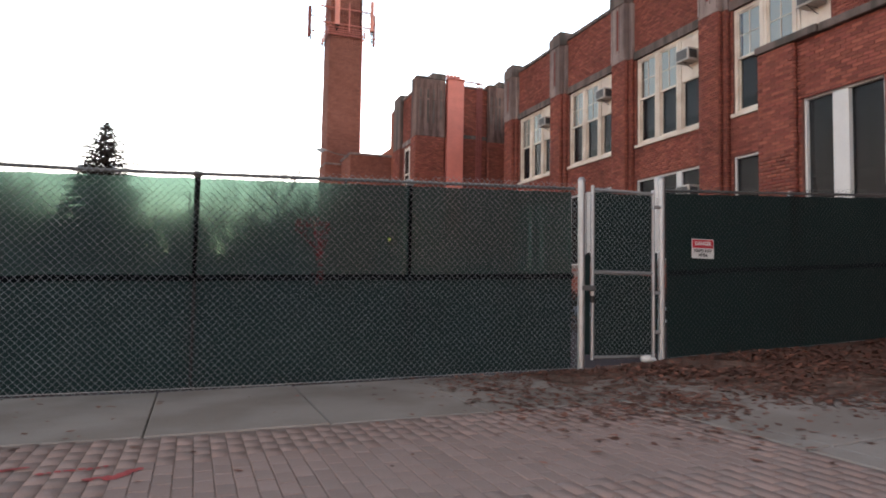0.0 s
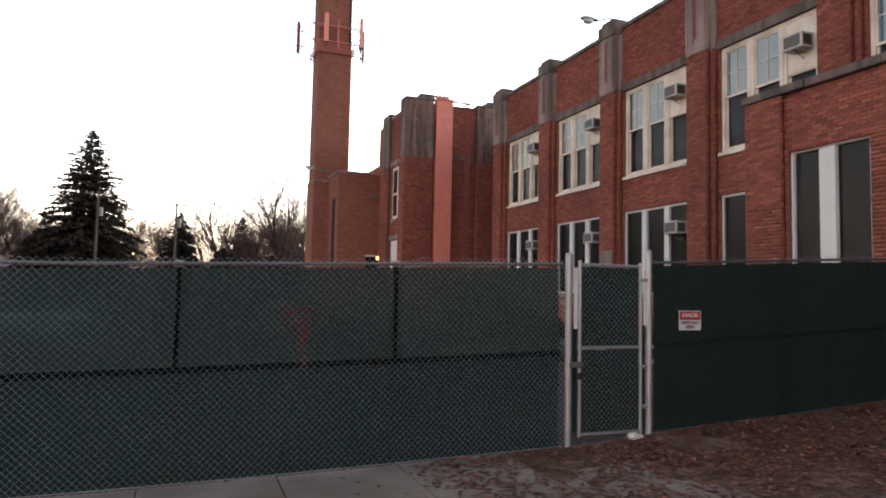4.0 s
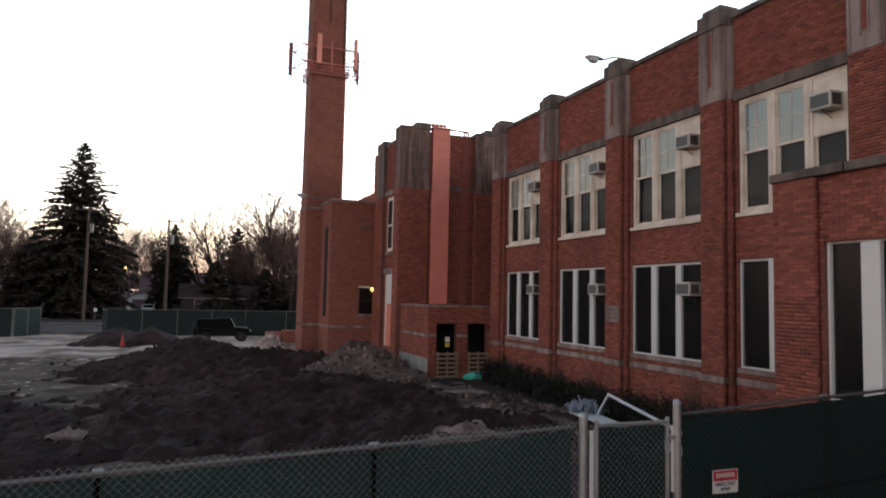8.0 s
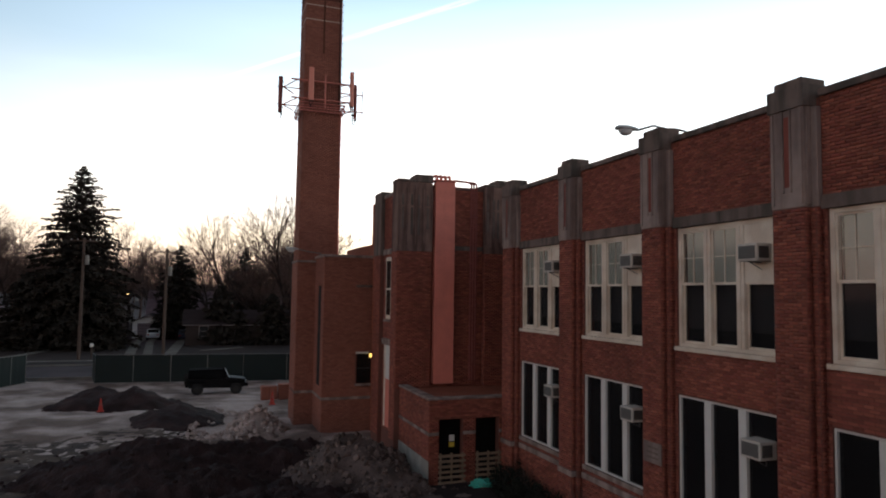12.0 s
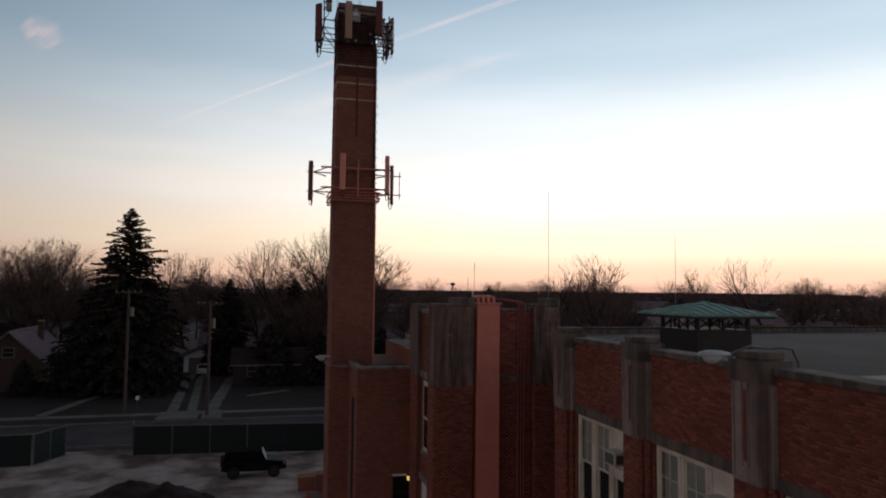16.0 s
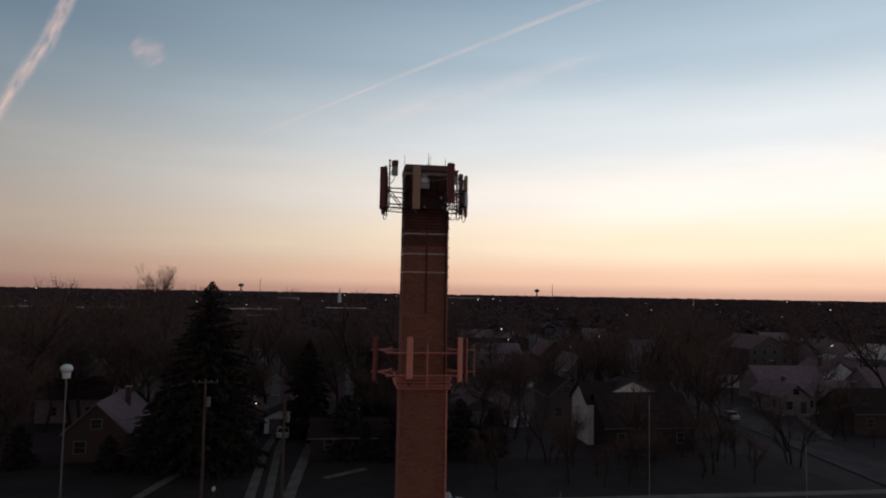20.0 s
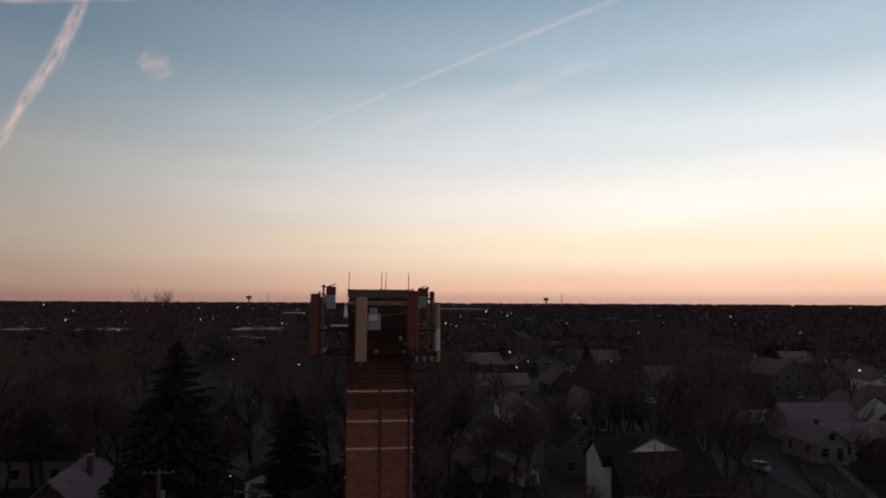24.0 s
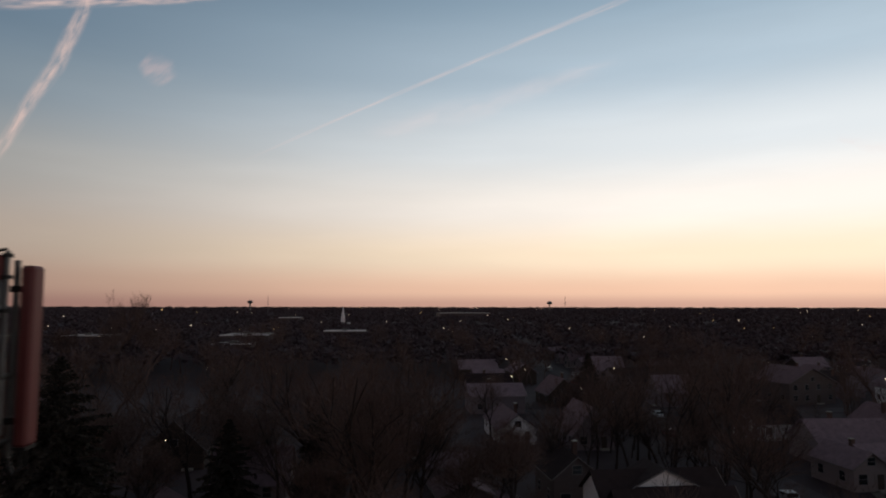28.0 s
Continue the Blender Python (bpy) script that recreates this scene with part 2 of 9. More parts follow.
FAR_BRICK = material("plain_brick_wall", (0.27, 0.085, 0.05), 0.9, vary=0.3, scale=2, fine=14, bump=0.3, stretch=(1, 1, 4))
STONE = material("weathered_limestone", (0.31, 0.24, 0.215), 0.9, vary=0.26, scale=3, fine=70, bump=0.3, second=(0.17, 0.125, 0.112), streak=2.2)
STONE_DARK = material("sooty_limestone", (0.165, 0.122, 0.106), 0.9, vary=0.28, scale=3, fine=60, bump=0.3, second=(0.085, 0.07, 0.06), streak=3.0)
CREAM = material("cream_paint", (0.74, 0.65, 0.54), 0.55, vary=0.08, scale=4, fine=40, bump=0.06, second=(0.60, 0.50, 0.40), patch=2.0)
WHITE = material("white_paint", (0.64, 0.625, 0.595), 0.5, vary=0.06, scale=4, fine=40, bump=0.05)
# near-black: sheets behind the openings carry the shade of unlit rooms
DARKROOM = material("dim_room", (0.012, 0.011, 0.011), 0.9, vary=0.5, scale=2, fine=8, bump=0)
BLIND = material("drawn_blind", (0.31, 0.32, 0.275), 0.9, vary=0.06, scale=3, fine=30, bump=0.05)
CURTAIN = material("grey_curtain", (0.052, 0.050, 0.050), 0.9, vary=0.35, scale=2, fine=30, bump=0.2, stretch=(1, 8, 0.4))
PANE = pane_material("window_pane", (0.018, 0.018, 0.020), 0.05, 0.75, ior=1.22)
PANE_UP = pane_material("upper_window_pane", (0.02, 0.022, 0.022), 0.03, 0.97, ior=1.6)
SCREENED = pane_material("screened_pane", (0.0150, 0.0145, 0.0160), 0.2, 0.40, ior=1.26)
GALV = material("galvanised_steel", (0.40, 0.40, 0.40), 0.42, metal=0.75, vary=0.15, scale=8, fine=60, bump=0.05)
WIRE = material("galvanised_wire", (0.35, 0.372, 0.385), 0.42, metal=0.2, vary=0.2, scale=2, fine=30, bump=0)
# same wire right of the gate, its shade put into a darker colour
SHADED_WIRE = material("shaded_wire", (0.062, 0.066, 0.068), 0.6, metal=0.2, vary=0.2, scale=2, fine=30, bump=0)
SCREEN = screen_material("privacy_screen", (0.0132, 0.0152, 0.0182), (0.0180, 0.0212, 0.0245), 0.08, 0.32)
# same cloth below the seam; the shade of the soil behind is painted in
SHADED_LOWER_SCREEN = screen_material("shaded_lower_screen", (0.0080, 0.0098, 0.0126), (0.0128, 0.0150, 0.0182), 0.0, 0.09)
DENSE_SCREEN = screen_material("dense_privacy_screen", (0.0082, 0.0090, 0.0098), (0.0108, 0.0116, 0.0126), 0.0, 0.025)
BAND = material("dark_screen_tape", (0.0062, 0.0074, 0.0086), 0.9, vary=0.3, bump=0, spec=0.0)
# colour of the right-hand seam, and of strips painted for the posts' shade
SEAM_AND_POST_SHADE = material("seam_and_post_shade", (0.0122, 0.0142, 0.0160), 0.9, vary=0.3, bump=0, spec=0.0)
CONCRETE = material("old_concrete", (0.36, 0.335, 0.30), 0.9, vary=0.16, scale=1.2, fine=80, bump=0.25, second=(0.27, 0.25, 0.225), patch=1.3)
PAVER = material("clay_paver", (0.325, 0.224, 0.198), 0.9, island=0.08, second=(0.30, 0.212, 0.188), vary=0.2, scale=1.2, fine=90, bump=0.3)
PAVER_PIECE = material("clay_paver_piece", (0.325, 0.224, 0.198), 0.9, rand=0.08, second=(0.30, 0.212, 0.188), vary=0.2, scale=1.2, fine=90, bump=0.3)
DRIVE = material("weathered_street_concrete", (0.17, 0.155, 0.14), 0.92, vary=0.2, scale=0.6, fine=40, bump=0.2, second=(0.125, 0.112, 0.10), patch=0.5)
SLAB = material("pavement_slab", (0.315, 0.268, 0.242), 0.92, vary=0.16, scale=1.0, fine=80, bump=0.25, second=(0.25, 0.206, 0.182), patch=1.1)
TOWER_STONE = material("stained_brown_limestone", (0.225, 0.142, 0.118), 0.9, vary=0.3, scale=3, fine=60, bump=0.35, second=(0.095, 0.055, 0.047), streak=2.6)
SAND = material("joint_sand", (0.235, 0.172, 0.150), 0.98, vary=0.3, scale=4, fine=120, bump=0.4)
LEAF = material("fallen_leaf", (0.235, 0.098, 0.066), 0.8, island=0.5, second=(0.15, 0.072, 0.054), vary=0.2, bump=0)
SOIL = material("dark_soil", (0.0195, 0.0095, 0.0103), 0.98, vary=0.5, scale=1.4, fine=14, bump=1.0, bump_dist=0.14, second=(0.039, 0.0205, 0.0208), patch=1.1)
CLOD = material("soil_clod", (0.029, 0.0155, 0.0152), 0.98, island=0.45, vary=0.3, scale=4, fine=30, bump=0.4)
GRAVEL = material("pale_gravel", (0.42, 0.335, 0.31), 0.98, vary=0.4, scale=0.8, fine=9, bump=0.9, bump_dist=0.08, second=(0.15, 0.104, 0.088), patch=0.30)
RUBBLE = material("rubble_chunk", (0.155, 0.112, 0.100), 0.95, island=0.7, second=(0.085, 0.058, 0.050), vary=0.3, scale=6, fine=40, bump=0.3)
RUBBLE_SOIL = material("rubble_soil", (0.135, 0.098, 0.090), 0.98, vary=0.45, scale=2, fine=20, bump=0.8, bump_dist=0.05, second=(0.055, 0.038, 0.034), patch=0.9)
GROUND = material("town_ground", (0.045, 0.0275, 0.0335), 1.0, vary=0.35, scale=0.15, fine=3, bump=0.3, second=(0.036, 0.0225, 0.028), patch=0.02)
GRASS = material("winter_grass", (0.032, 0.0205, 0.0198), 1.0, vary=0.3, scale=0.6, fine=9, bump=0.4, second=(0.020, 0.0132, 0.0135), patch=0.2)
ASPHALT = material("asphalt", (0.066, 0.049, 0.057), 0.9, vary=0.2, scale=0.5, fine=50, bump=0.2, second=(0.044, 0.034, 0.039), patch=0.3)
ROOFING = material("roof_membrane", (0.060, 0.040, 0.041), 0.9, vary=0.3, scale=0.5, fine=30, bump=0.15, second=(0.038, 0.027, 0.028), patch=0.16)
COPPER = material("green_copper", (0.125, 0.245, 0.205), 0.5, vary=0.2, scale=2, fine=30, bump=0.1, second=(0.18, 0.30, 0.26), streak=4.0)
DARKMETAL = material("dark_metal", (0.03, 0.028, 0.027), 0.5, metal=0.4, vary=0.3)
DUCT = material("salmon_painted_duct", (0.64, 0.205, 0.155), 0.6, vary=0.16, scale=2, fine=40, bump=0.05)
PINK = material("salmon_antenna_shell", (0.72, 0.265, 0.195), 0.5, vary=0.08, scale=5, fine=40, bump=0.03)
RUST = material("brick_red_antenna_shell", (0.150, 0.034, 0.032), 0.55, vary=0.12, scale=5, fine=40, bump=0.03)
TAN = material("tan_antenna_shell", (0.40, 0.245, 0.165), 0.5, vary=0.08, scale=5, fine=40, bump=0.03)
DULL_RED = material("dull_red_steel", (0.235, 0.066, 0.056), 0.6, vary=0.2, scale=6, fine=40, bump=0.05)
REDPIPE = material("red_painted_steel", (0.56, 0.185, 0.145), 0.55, vary=0.2, scale=6, fine=40, bump=0.05)
EQUIP = material("grey_equipment_case", (0.30, 0.29, 0.30), 0.5, vary=0.1, scale=5, fine=40, bump=0.03)
STEEL = material("dull_steel", (0.16, 0.155, 0.15), 0.5, metal=0.5, vary=0.2)
BARK = material("bare_branch", (0.034, 0.022, 0.019), 0.95, vary=0.3, scale=3, fine=20, bump=0.2)
TWIG = material("bare_twig", (0.112, 0.068, 0.058), 0.95, island=0.3, vary=0.2, bump=0)
NEEDLE = material("spruce_needles", (0.036, 0.030, 0.025), 0.95, island=0.4, vary=0.2, bump=0, spec=0.05)
BUSH = material("dark_shrub", (0.014, 0.016, 0.011), 0.9, island=0.5, vary=0.2, bump=0)
WOODPOLE = material("weathered_pole", (0.085, 0.058, 0.047), 0.9, vary=0.3, scale=4, fine=40, bump=0.2, stretch=(1, 1, 0.1))
PALLET = material("pallet_wood", (0.24, 0.165, 0.115), 0.9, vary=0.25, scale=4, fine=40, bump=0.15)

# ---- building helpers ----


def thing(name, at, label, category, group="", kind=""):
    ob = new(name)
    ob.location = at
    ob.empty_display_size = 0.2
    return tagged(ob, label, category, group, kind)


def mesh_of(name, bm, mat, smooth=False):
    me = bpy.data.meshes.new(name)
    bm.to_mesh(me)
    bm.free()
    me.materials.append(mat)
    if smooth:
        me.polygons.foreach_set("use_smooth", [True] * len(me.polygons))
    return me


def adopt(ob, parent):
    """Hang ob, whose mesh is laid out in the world, under parent."""
    ob.parent = parent
    if parent.parent is None:
        ob.matrix_parent_inverse = Matrix.Translation(parent.location).inverted()
    return ob


def part(name, bm, mat, parent, label="", smooth=False, kind=""):
    ob = adopt(new(name, mesh_of(name, bm, mat, smooth)), parent)
    return tagged(ob, label, kind=kind)


def solid(name, bm, mat, label, category, kind="", group="", smooth=False):
    return tagged(new(name, mesh_of(name, bm, mat, smooth)), label, category, group, kind)


def box(bm, x0, x1, y0, y1, z0, z1, bevel=0.0, turn=None):
    v = [bm.verts.new((x, y, z)) for z in (z0, z1) for y in (y0, y1) for x in (x0, x1)]
    if turn is not None:
        for q in v:
            q.co = turn @ q.co
    f = [bm.faces.new([v[i] for i in q]) for q in ((0, 2, 3, 1), (4, 5, 7, 6), (0, 1, 5, 4), (2, 6, 7, 3), (0, 4, 6, 2), (1, 3, 7, 5))]
    if bevel:
        bmesh.ops.bevel(bm, geom=list({e for q in f for e in q.edges}), offset=bevel, segments=1, affect="EDGES", profile=0.5)
    return bm


def boxed(*args, bevel=0.0, turn=None):
    return box(bmesh.new(), *args, bevel=bevel, turn=turn)


def tube(bm, a, b, r0, r1=None, n=8, caps=True):
    a, b = Vector(a), Vector(b)
    r1 = r0 if r1 is None else r1
    w = (b - a).normalized()
    u = w.orthogonal().normalized()
    v = w.cross(u)
    rings = [[bm.verts.new(p + (u * math.cos(2 * math.pi * i / n) + v * math.sin(2 * math.pi * i / n)) * r) for i in range(n)] for p, r in ((a, r0), (b, r1))]
    for i in range(n):
        bm.faces.new((rings[0][i], rings[0][(i + 1) % n], rings[1][(i + 1) % n], rings[1][i]))
    if caps:
        bm.faces.new(rings[0][::-1])
        bm.faces.new(rings[1])
    return bm


def piped(points, r, n=8):
    """One bent pipe swept through the points, mitred at its bends."""
    bm = bmesh.new()
    P = [Vector(p) for p in points]
    closed = len(P) > 3 and (P[0] - P[-1]).length < 1e-6
    if closed:
        P.pop()
    m = len(P)
    rings = []
    ref = None
    for i, p in enumerate(P):
        a = (p - P[i - 1]).normalized() if i or closed else None
        b = (P[(i + 1) % m] - p).normalized() if i < m - 1 or closed else None
        w = ((a or b) + (b or a)).normalized()
        if ref is None:
            ref = w.orthogonal().normalized()
        u = (ref - w * ref.dot(w))
        u = u.normalized() if u.length > 0.05 else w.orthogonal().normalized()
        ref = u
        v = w.cross(u)
        rings.append([bm.verts.new(p + (u * math.cos(2 * math.pi * k / n) + v * math.sin(2 * math.pi * k / n)) * r) for k in range(n)])
    for i in range(m if closed else m - 1):
        a, b = rings[i], rings[(i + 1) % m]
        for k in range(n):
            bm.faces.new((a[k], a[(k + 1) % n], b[(k + 1) % n], b[k]))
    if not closed:
        bm.faces.new(rings[0][::-1])
        bm.faces.new(rings[-1])
    return bm


def prism(bm, outline, z0, z1):
    """An upright prism on an outline of (x, y), anticlockwise from above."""
    lo, hi = [bm.verts.new((x, y, z0)) for x, y in outline], [bm.verts.new((x, y, z1)) for x, y in outline]
    n = len(outline)
    for i in range(n):
        bm.faces.new((lo[i], lo[(i + 1) % n], hi[(i + 1) % n], hi[i]))
    bm.faces.new(hi)
    bm.faces.new(lo[::-1])
    return bm


def from_arrays(name, verts, faces, mat, smooth=False):
    me = bpy.data.meshes.new(name)
    me.from_pydata([tuple(v) for v in verts], [], [tuple(f) for f in faces])
    me.materials.append(mat)
    if smooth:
        me.polygons.foreach_set("use_smooth", [True] * len(me.polygons))
    me.update()
    return me


def fast_quads(name, verts, quads, mat):
    """A mesh from arrays of vertices and four-cornered faces."""
    me = bpy.data.meshes.new(name)
    verts, quads = np.asarray(verts, dtype=np.float32), np.asarray(quads, dtype=np.int32)
    me.vertices.add(len(verts))
    me.vertices.foreach_set("co", verts.ravel())
    me.loops.add(quads.size)
    me.loops.foreach_set("vertex_index", quads.ravel())
    me.polygons.add(len(quads))
    me.polygons.foreach_set("loop_start", np.arange(0, quads.size, 4, dtype=np.int32))
    me.polygons.foreach_set("loop_total", np.full(len(quads), 4, dtype=np.int32))
    me.materials.append(mat)
    me.update(calc_edges=True)
    me.validate()
    return me


COURSE, LENGTH, JOINT = 0.0677, 0.205, 0.011
BRICK_QUADS = np.array([(0, 1, 2, 3), (0, 4, 5, 1), (1, 5, 6, 2), (2, 6, 7, 3), (3, 7, 4, 0)])


def brick_rows(width, v0, v1, holes=()):
    """Bricks (u0, u1, v0, v1) in running bond over a wall of that width, but for its holes (u0, u1, v0, v1)."""
    out, k, v = [], 0, v0
    while v < v1 - 0.03:
        top = min(v + COURSE, v1)
        mid = (v + top) / 2
        spans, u = [], 0.0
        for a, b in sorted((h[0], h[1]) for h in holes if h[2] < mid < h[3]):
            if a > u:
                spans.append((u, a))
            u = max(u, b)
        if u < width:
            spans.append((u, width))
        for a, b in spans:
            p = math.floor(a / LENGTH - 0.5 * (k % 2)) * LENGTH + 0.5 * (k % 2) * LENGTH
            while p < b:
                q0, q1 = max(p, a), min(p + LENGTH, b)
                if q1 - q0 > 0.03:
                    out.append((q0 + JOINT / 2, q1 - JOINT / 2, v + JOINT / 2, top - JOINT / 2))
                p += LENGTH
        v, k = top, k + 1
    return out


def bricks(parent, origin, along, normal, width, v0, v1, holes=(), mats=None, pick=None, up=(0, 0, 1), deep=0.009):
    """Lay bricks on a wall: the wall's surface passes through origin; pick(u, v) says which whole bricks become pieces of their own."""
    mats = mats or (BRICK, BRICK_PIECE)
    rows = brick_rows(width, v0, v1, holes)
    o, a, n, w = (np.array(p, dtype=float) for p in (origin, along, normal, up))
    rest, single = [], []
    for r in rows:
        whole = r[1] - r[0] > LENGTH - JOINT - 0.004 and r[3] - r[2] > COURSE - JOINT - 0.002
        (single if pick and whole and len(single) < 300 and pick((r[0] + r[1]) / 2, (r[2] + r[3]) / 2) else rest).append(r)
    R = np.array(rest)
    count = len(R)
    d = deep * (0.6 + 0.8 * np.random.rand(count))
    c = np.zeros((count, 8, 3))
    for i, (ui, vi) in enumerate(((0, 2), (1, 2), (1, 3), (0, 3))):
        flat = o + R[:, ui, None] * a + R[:, vi, None] * w
        c[:, i] = flat + d[:, None] * n
        c[:, i + 4] = flat - 0.004 * n
    q = (np.arange(count) * 8)[:, None, None] + (BRICK_QUADS if np.dot(np.cross(a, w), n) > 0 else BRICK_QUADS[:, ::-1])
    ob = adopt(new("brickwork", fast_quads("brickwork", c.reshape(-1, 3), q.reshape(-1, 4), mats[0])), parent)
    tagged(ob, kind="stuff")
    if single:
        bm = bmesh.new()
        box(bm, -(LENGTH - JOINT) / 2, (LENGTH - JOINT) / 2, -0.004, deep, -(COURSE - JOINT) / 2, (COURSE - JOINT) / 2, bevel=0.002)
        me = mesh_of("brick", bm, mats[1])
        turn = Matrix((a, n, w)).transposed().to_4x4()
        for r in single:
            p = o + (r[0] + r[1]) / 2 * a + (r[2] + r[3]) / 2 * w + n * random.uniform(-0.002, 0.002)
            piece = new("brick", me)
            adopt(piece, parent)
            piece.matrix_basis = Matrix.Translation(Vector(p)) @ turn
    return ob

# ---- the school: main range, wing, vestibule, stair tower, boiler house ----
XF, XP = 13.28, 13.0                 # main wall face, pilaster face
PILASTERS = [15.66 + 4.145 * k for k in range(-3, 4)]
GAP = 0.60                           # pilaster centre to window opening
WX, WC = 10.29, 11.29                # wing face, wing corner


def wall_box(name, args, parent, mat=None):
    return part(name, boxed(*args), mat or MORTAR, parent)


def main_wall():
    """The long west wall with its openings, parapet, stone bands and pilasters."""
    w = thing("wall_west", (XF, 20, 0), "two-storey red brick school wall with stone trim", "wall", kind="structure")
    y0, y1 = PILASTERS[0] - 6.0, 28.6
    lows, ups = [], []
    for a, b in zip(PILASTERS, PILASTERS[1:]):
        lows.append((a + GAP, b - GAP, 1.98, 4.57))
        ups.append((a + GAP, b - GAP, 5.70, 8.50))
    # wall core in piers and spandrels, so that the openings go through
    edges = [y0] + [e for l in lows for e in l[:2]] + [y1]
    for i in range(0, len(edges), 2):
        wall_box("pier", (XF, XF + 0.45, edges[i], edges[i + 1], -0.3, 10.6), w)
    for l in lows:
        for z0, z1 in ((-0.3, 1.98), (4.57, 5.70), (8.50, 10.6)):
            wall_box("spandrel", (XF, XF + 0.45, l[0], l[1], z0, z1), w)
    holes = [(h[0] - y0, h[1] - y0, h[2], h[3]) for h in lows + ups]
    bands = [(0, y1 - y0, 1.57, 1.73), (0, y1 - y0, 8.50, 8.76)]
    pil = [(p - 0.50 - y0, p + 0.50 - y0, -1, 12) for p in PILASTERS]
    bricks(w, (XF, y0, 0), (0, 1, 0), (-1, 0, 0), y1 - y0, 0.0, 10.6, holes + bands + pil + [(0, 9.0, -1, 5.4)],
           pick=lambda u, v: 11.9 < u + y0 < 15.1 and 4.6 < v < 5.62)
    for a, b in zip([y0 - 0.5] + PILASTERS, PILASTERS + [y1 + 0.5]):
        a2, b2 = a + 0.5, b - 0.5
        if b2 - a2 < 0.1:
            continue
        n = max(1, round((b2 - a2) / 1.55))
        for i in range(n):
            s, e = a2 + (b2 - a2) * i / n + 0.004, a2 + (b2 - a2) * (i + 1) / n - 0.004
            part("lintel_stone", boxed(XF - 0.045, XF + 0.04, s, e, 8.50, 8.76, bevel=0.008), STONE_DARK, w)
            part("band_stone", boxed(XF - 0.035, XF + 0.04, s, e, 1.57, 1.73, bevel=0.012), STONE, w)
            part("coping_stone", boxed(XF - 0.07, XF + 0.52, s, e, 10.60, 10.745, bevel=0.015), STONE_DARK, w)
    for p in PILASTERS:
        pilaster(w, p)
    return w


def pilaster(w, p):
    ob = part("pilaster", boxed(XP, XF, p - 0.37, p + 0.37, -0.3, 8.55), MORTAR, w)
    step = part("pilaster_step", boxed(XF - 0.14, XF + 0.002, p - 0.50, p + 0.50, -0.3, 8.55), MORTAR, w)
    holes = [(0, 9, 1.57, 1.73)]
    near = 11.0 < p < 21.0
    bricks(w, (XP, p - 0.37, 0), (0, 1, 0), (-1, 0, 0), 0.74, 0.0, 8.55, holes)
    if near or p > 21:
        for s in (-1, 1):
            bricks(w, (XP + 0.002, p + s * 0.37, 0), (1, 0, 0), (0, s, 0), 0.135, 0.0, 8.55, holes)
            bricks(w, (XF - 0.14, p + s * 0.375, 0), (0, s, 0), (-1, 0, 0), 0.125, 0.0, 8.55, holes)
            bricks(w, (XF - 0.138, p + s * 0.50, 0), (1, 0, 0), (0, s, 0), 0.135, 0.0, 8.55, holes)
    part("band_stone", boxed(XP - 0.035, XF, p - 0.405, p + 0.405, 1.57, 1.73, bevel=0.012), STONE, w)
    # carved stone head: shaft with a sunk slot, side flutes, stepped cap
    head = part("pilaster_head", boxed(XP - 0.012, XF + 0.3, p - 0.38, p + 0.38, 8.55, 10.56, bevel=0.012), STONE, w, "carved weathered limestone head")
    part("sunk_panel", boxed(XP - 0.022, XP - 0.008, p - 0.055, p + 0.055, 8.95, 10.30), BRICK, head)
    for s in (-1, 1):
        part("rib", boxed(XP - 0.045, XP, p + s * 0.09 - 0.018, p + s * 0.09 + 0.018, 8.85, 10.42, bevel=0.006), STONE, head)
        part("rib", boxed(XP - 0.045, XP, p + s * 0.33 - 0.03, p + s * 0.33 + 0.03, 8.62, 10.42, bevel=0.006), STONE, head)
        part("flute", boxed(XP + 0.06, XF - 0.12, p + s * 0.38 - 0.02, p + s * 0.38 + 0.03, 8.6, 10.45, bevel=0.006), STONE, head)
        part("shoulder", boxed(XF - 0.12, XF + 0.3, p + s * 0.45 - 0.07, p + s * 0.45 + 0.07, 8.55, 10.42, bevel=0.01), STONE, head)
    bm = bmesh.new()
    prism(bm, [(XP - 0.05, p - 0.42), (XF + 0.42, p - 0.42), (XF + 0.42, p + 0.42), (XP - 0.05, p + 0.42)], 10.44, 10.86)
    box(bm, XP + 0.02, XF + 0.36, p - 0.33, p + 0.33, 10.86, 11.02, bevel=0.03)
    part("cap", bm, STONE_DARK, head, "soot-dark stepped limestone cap")


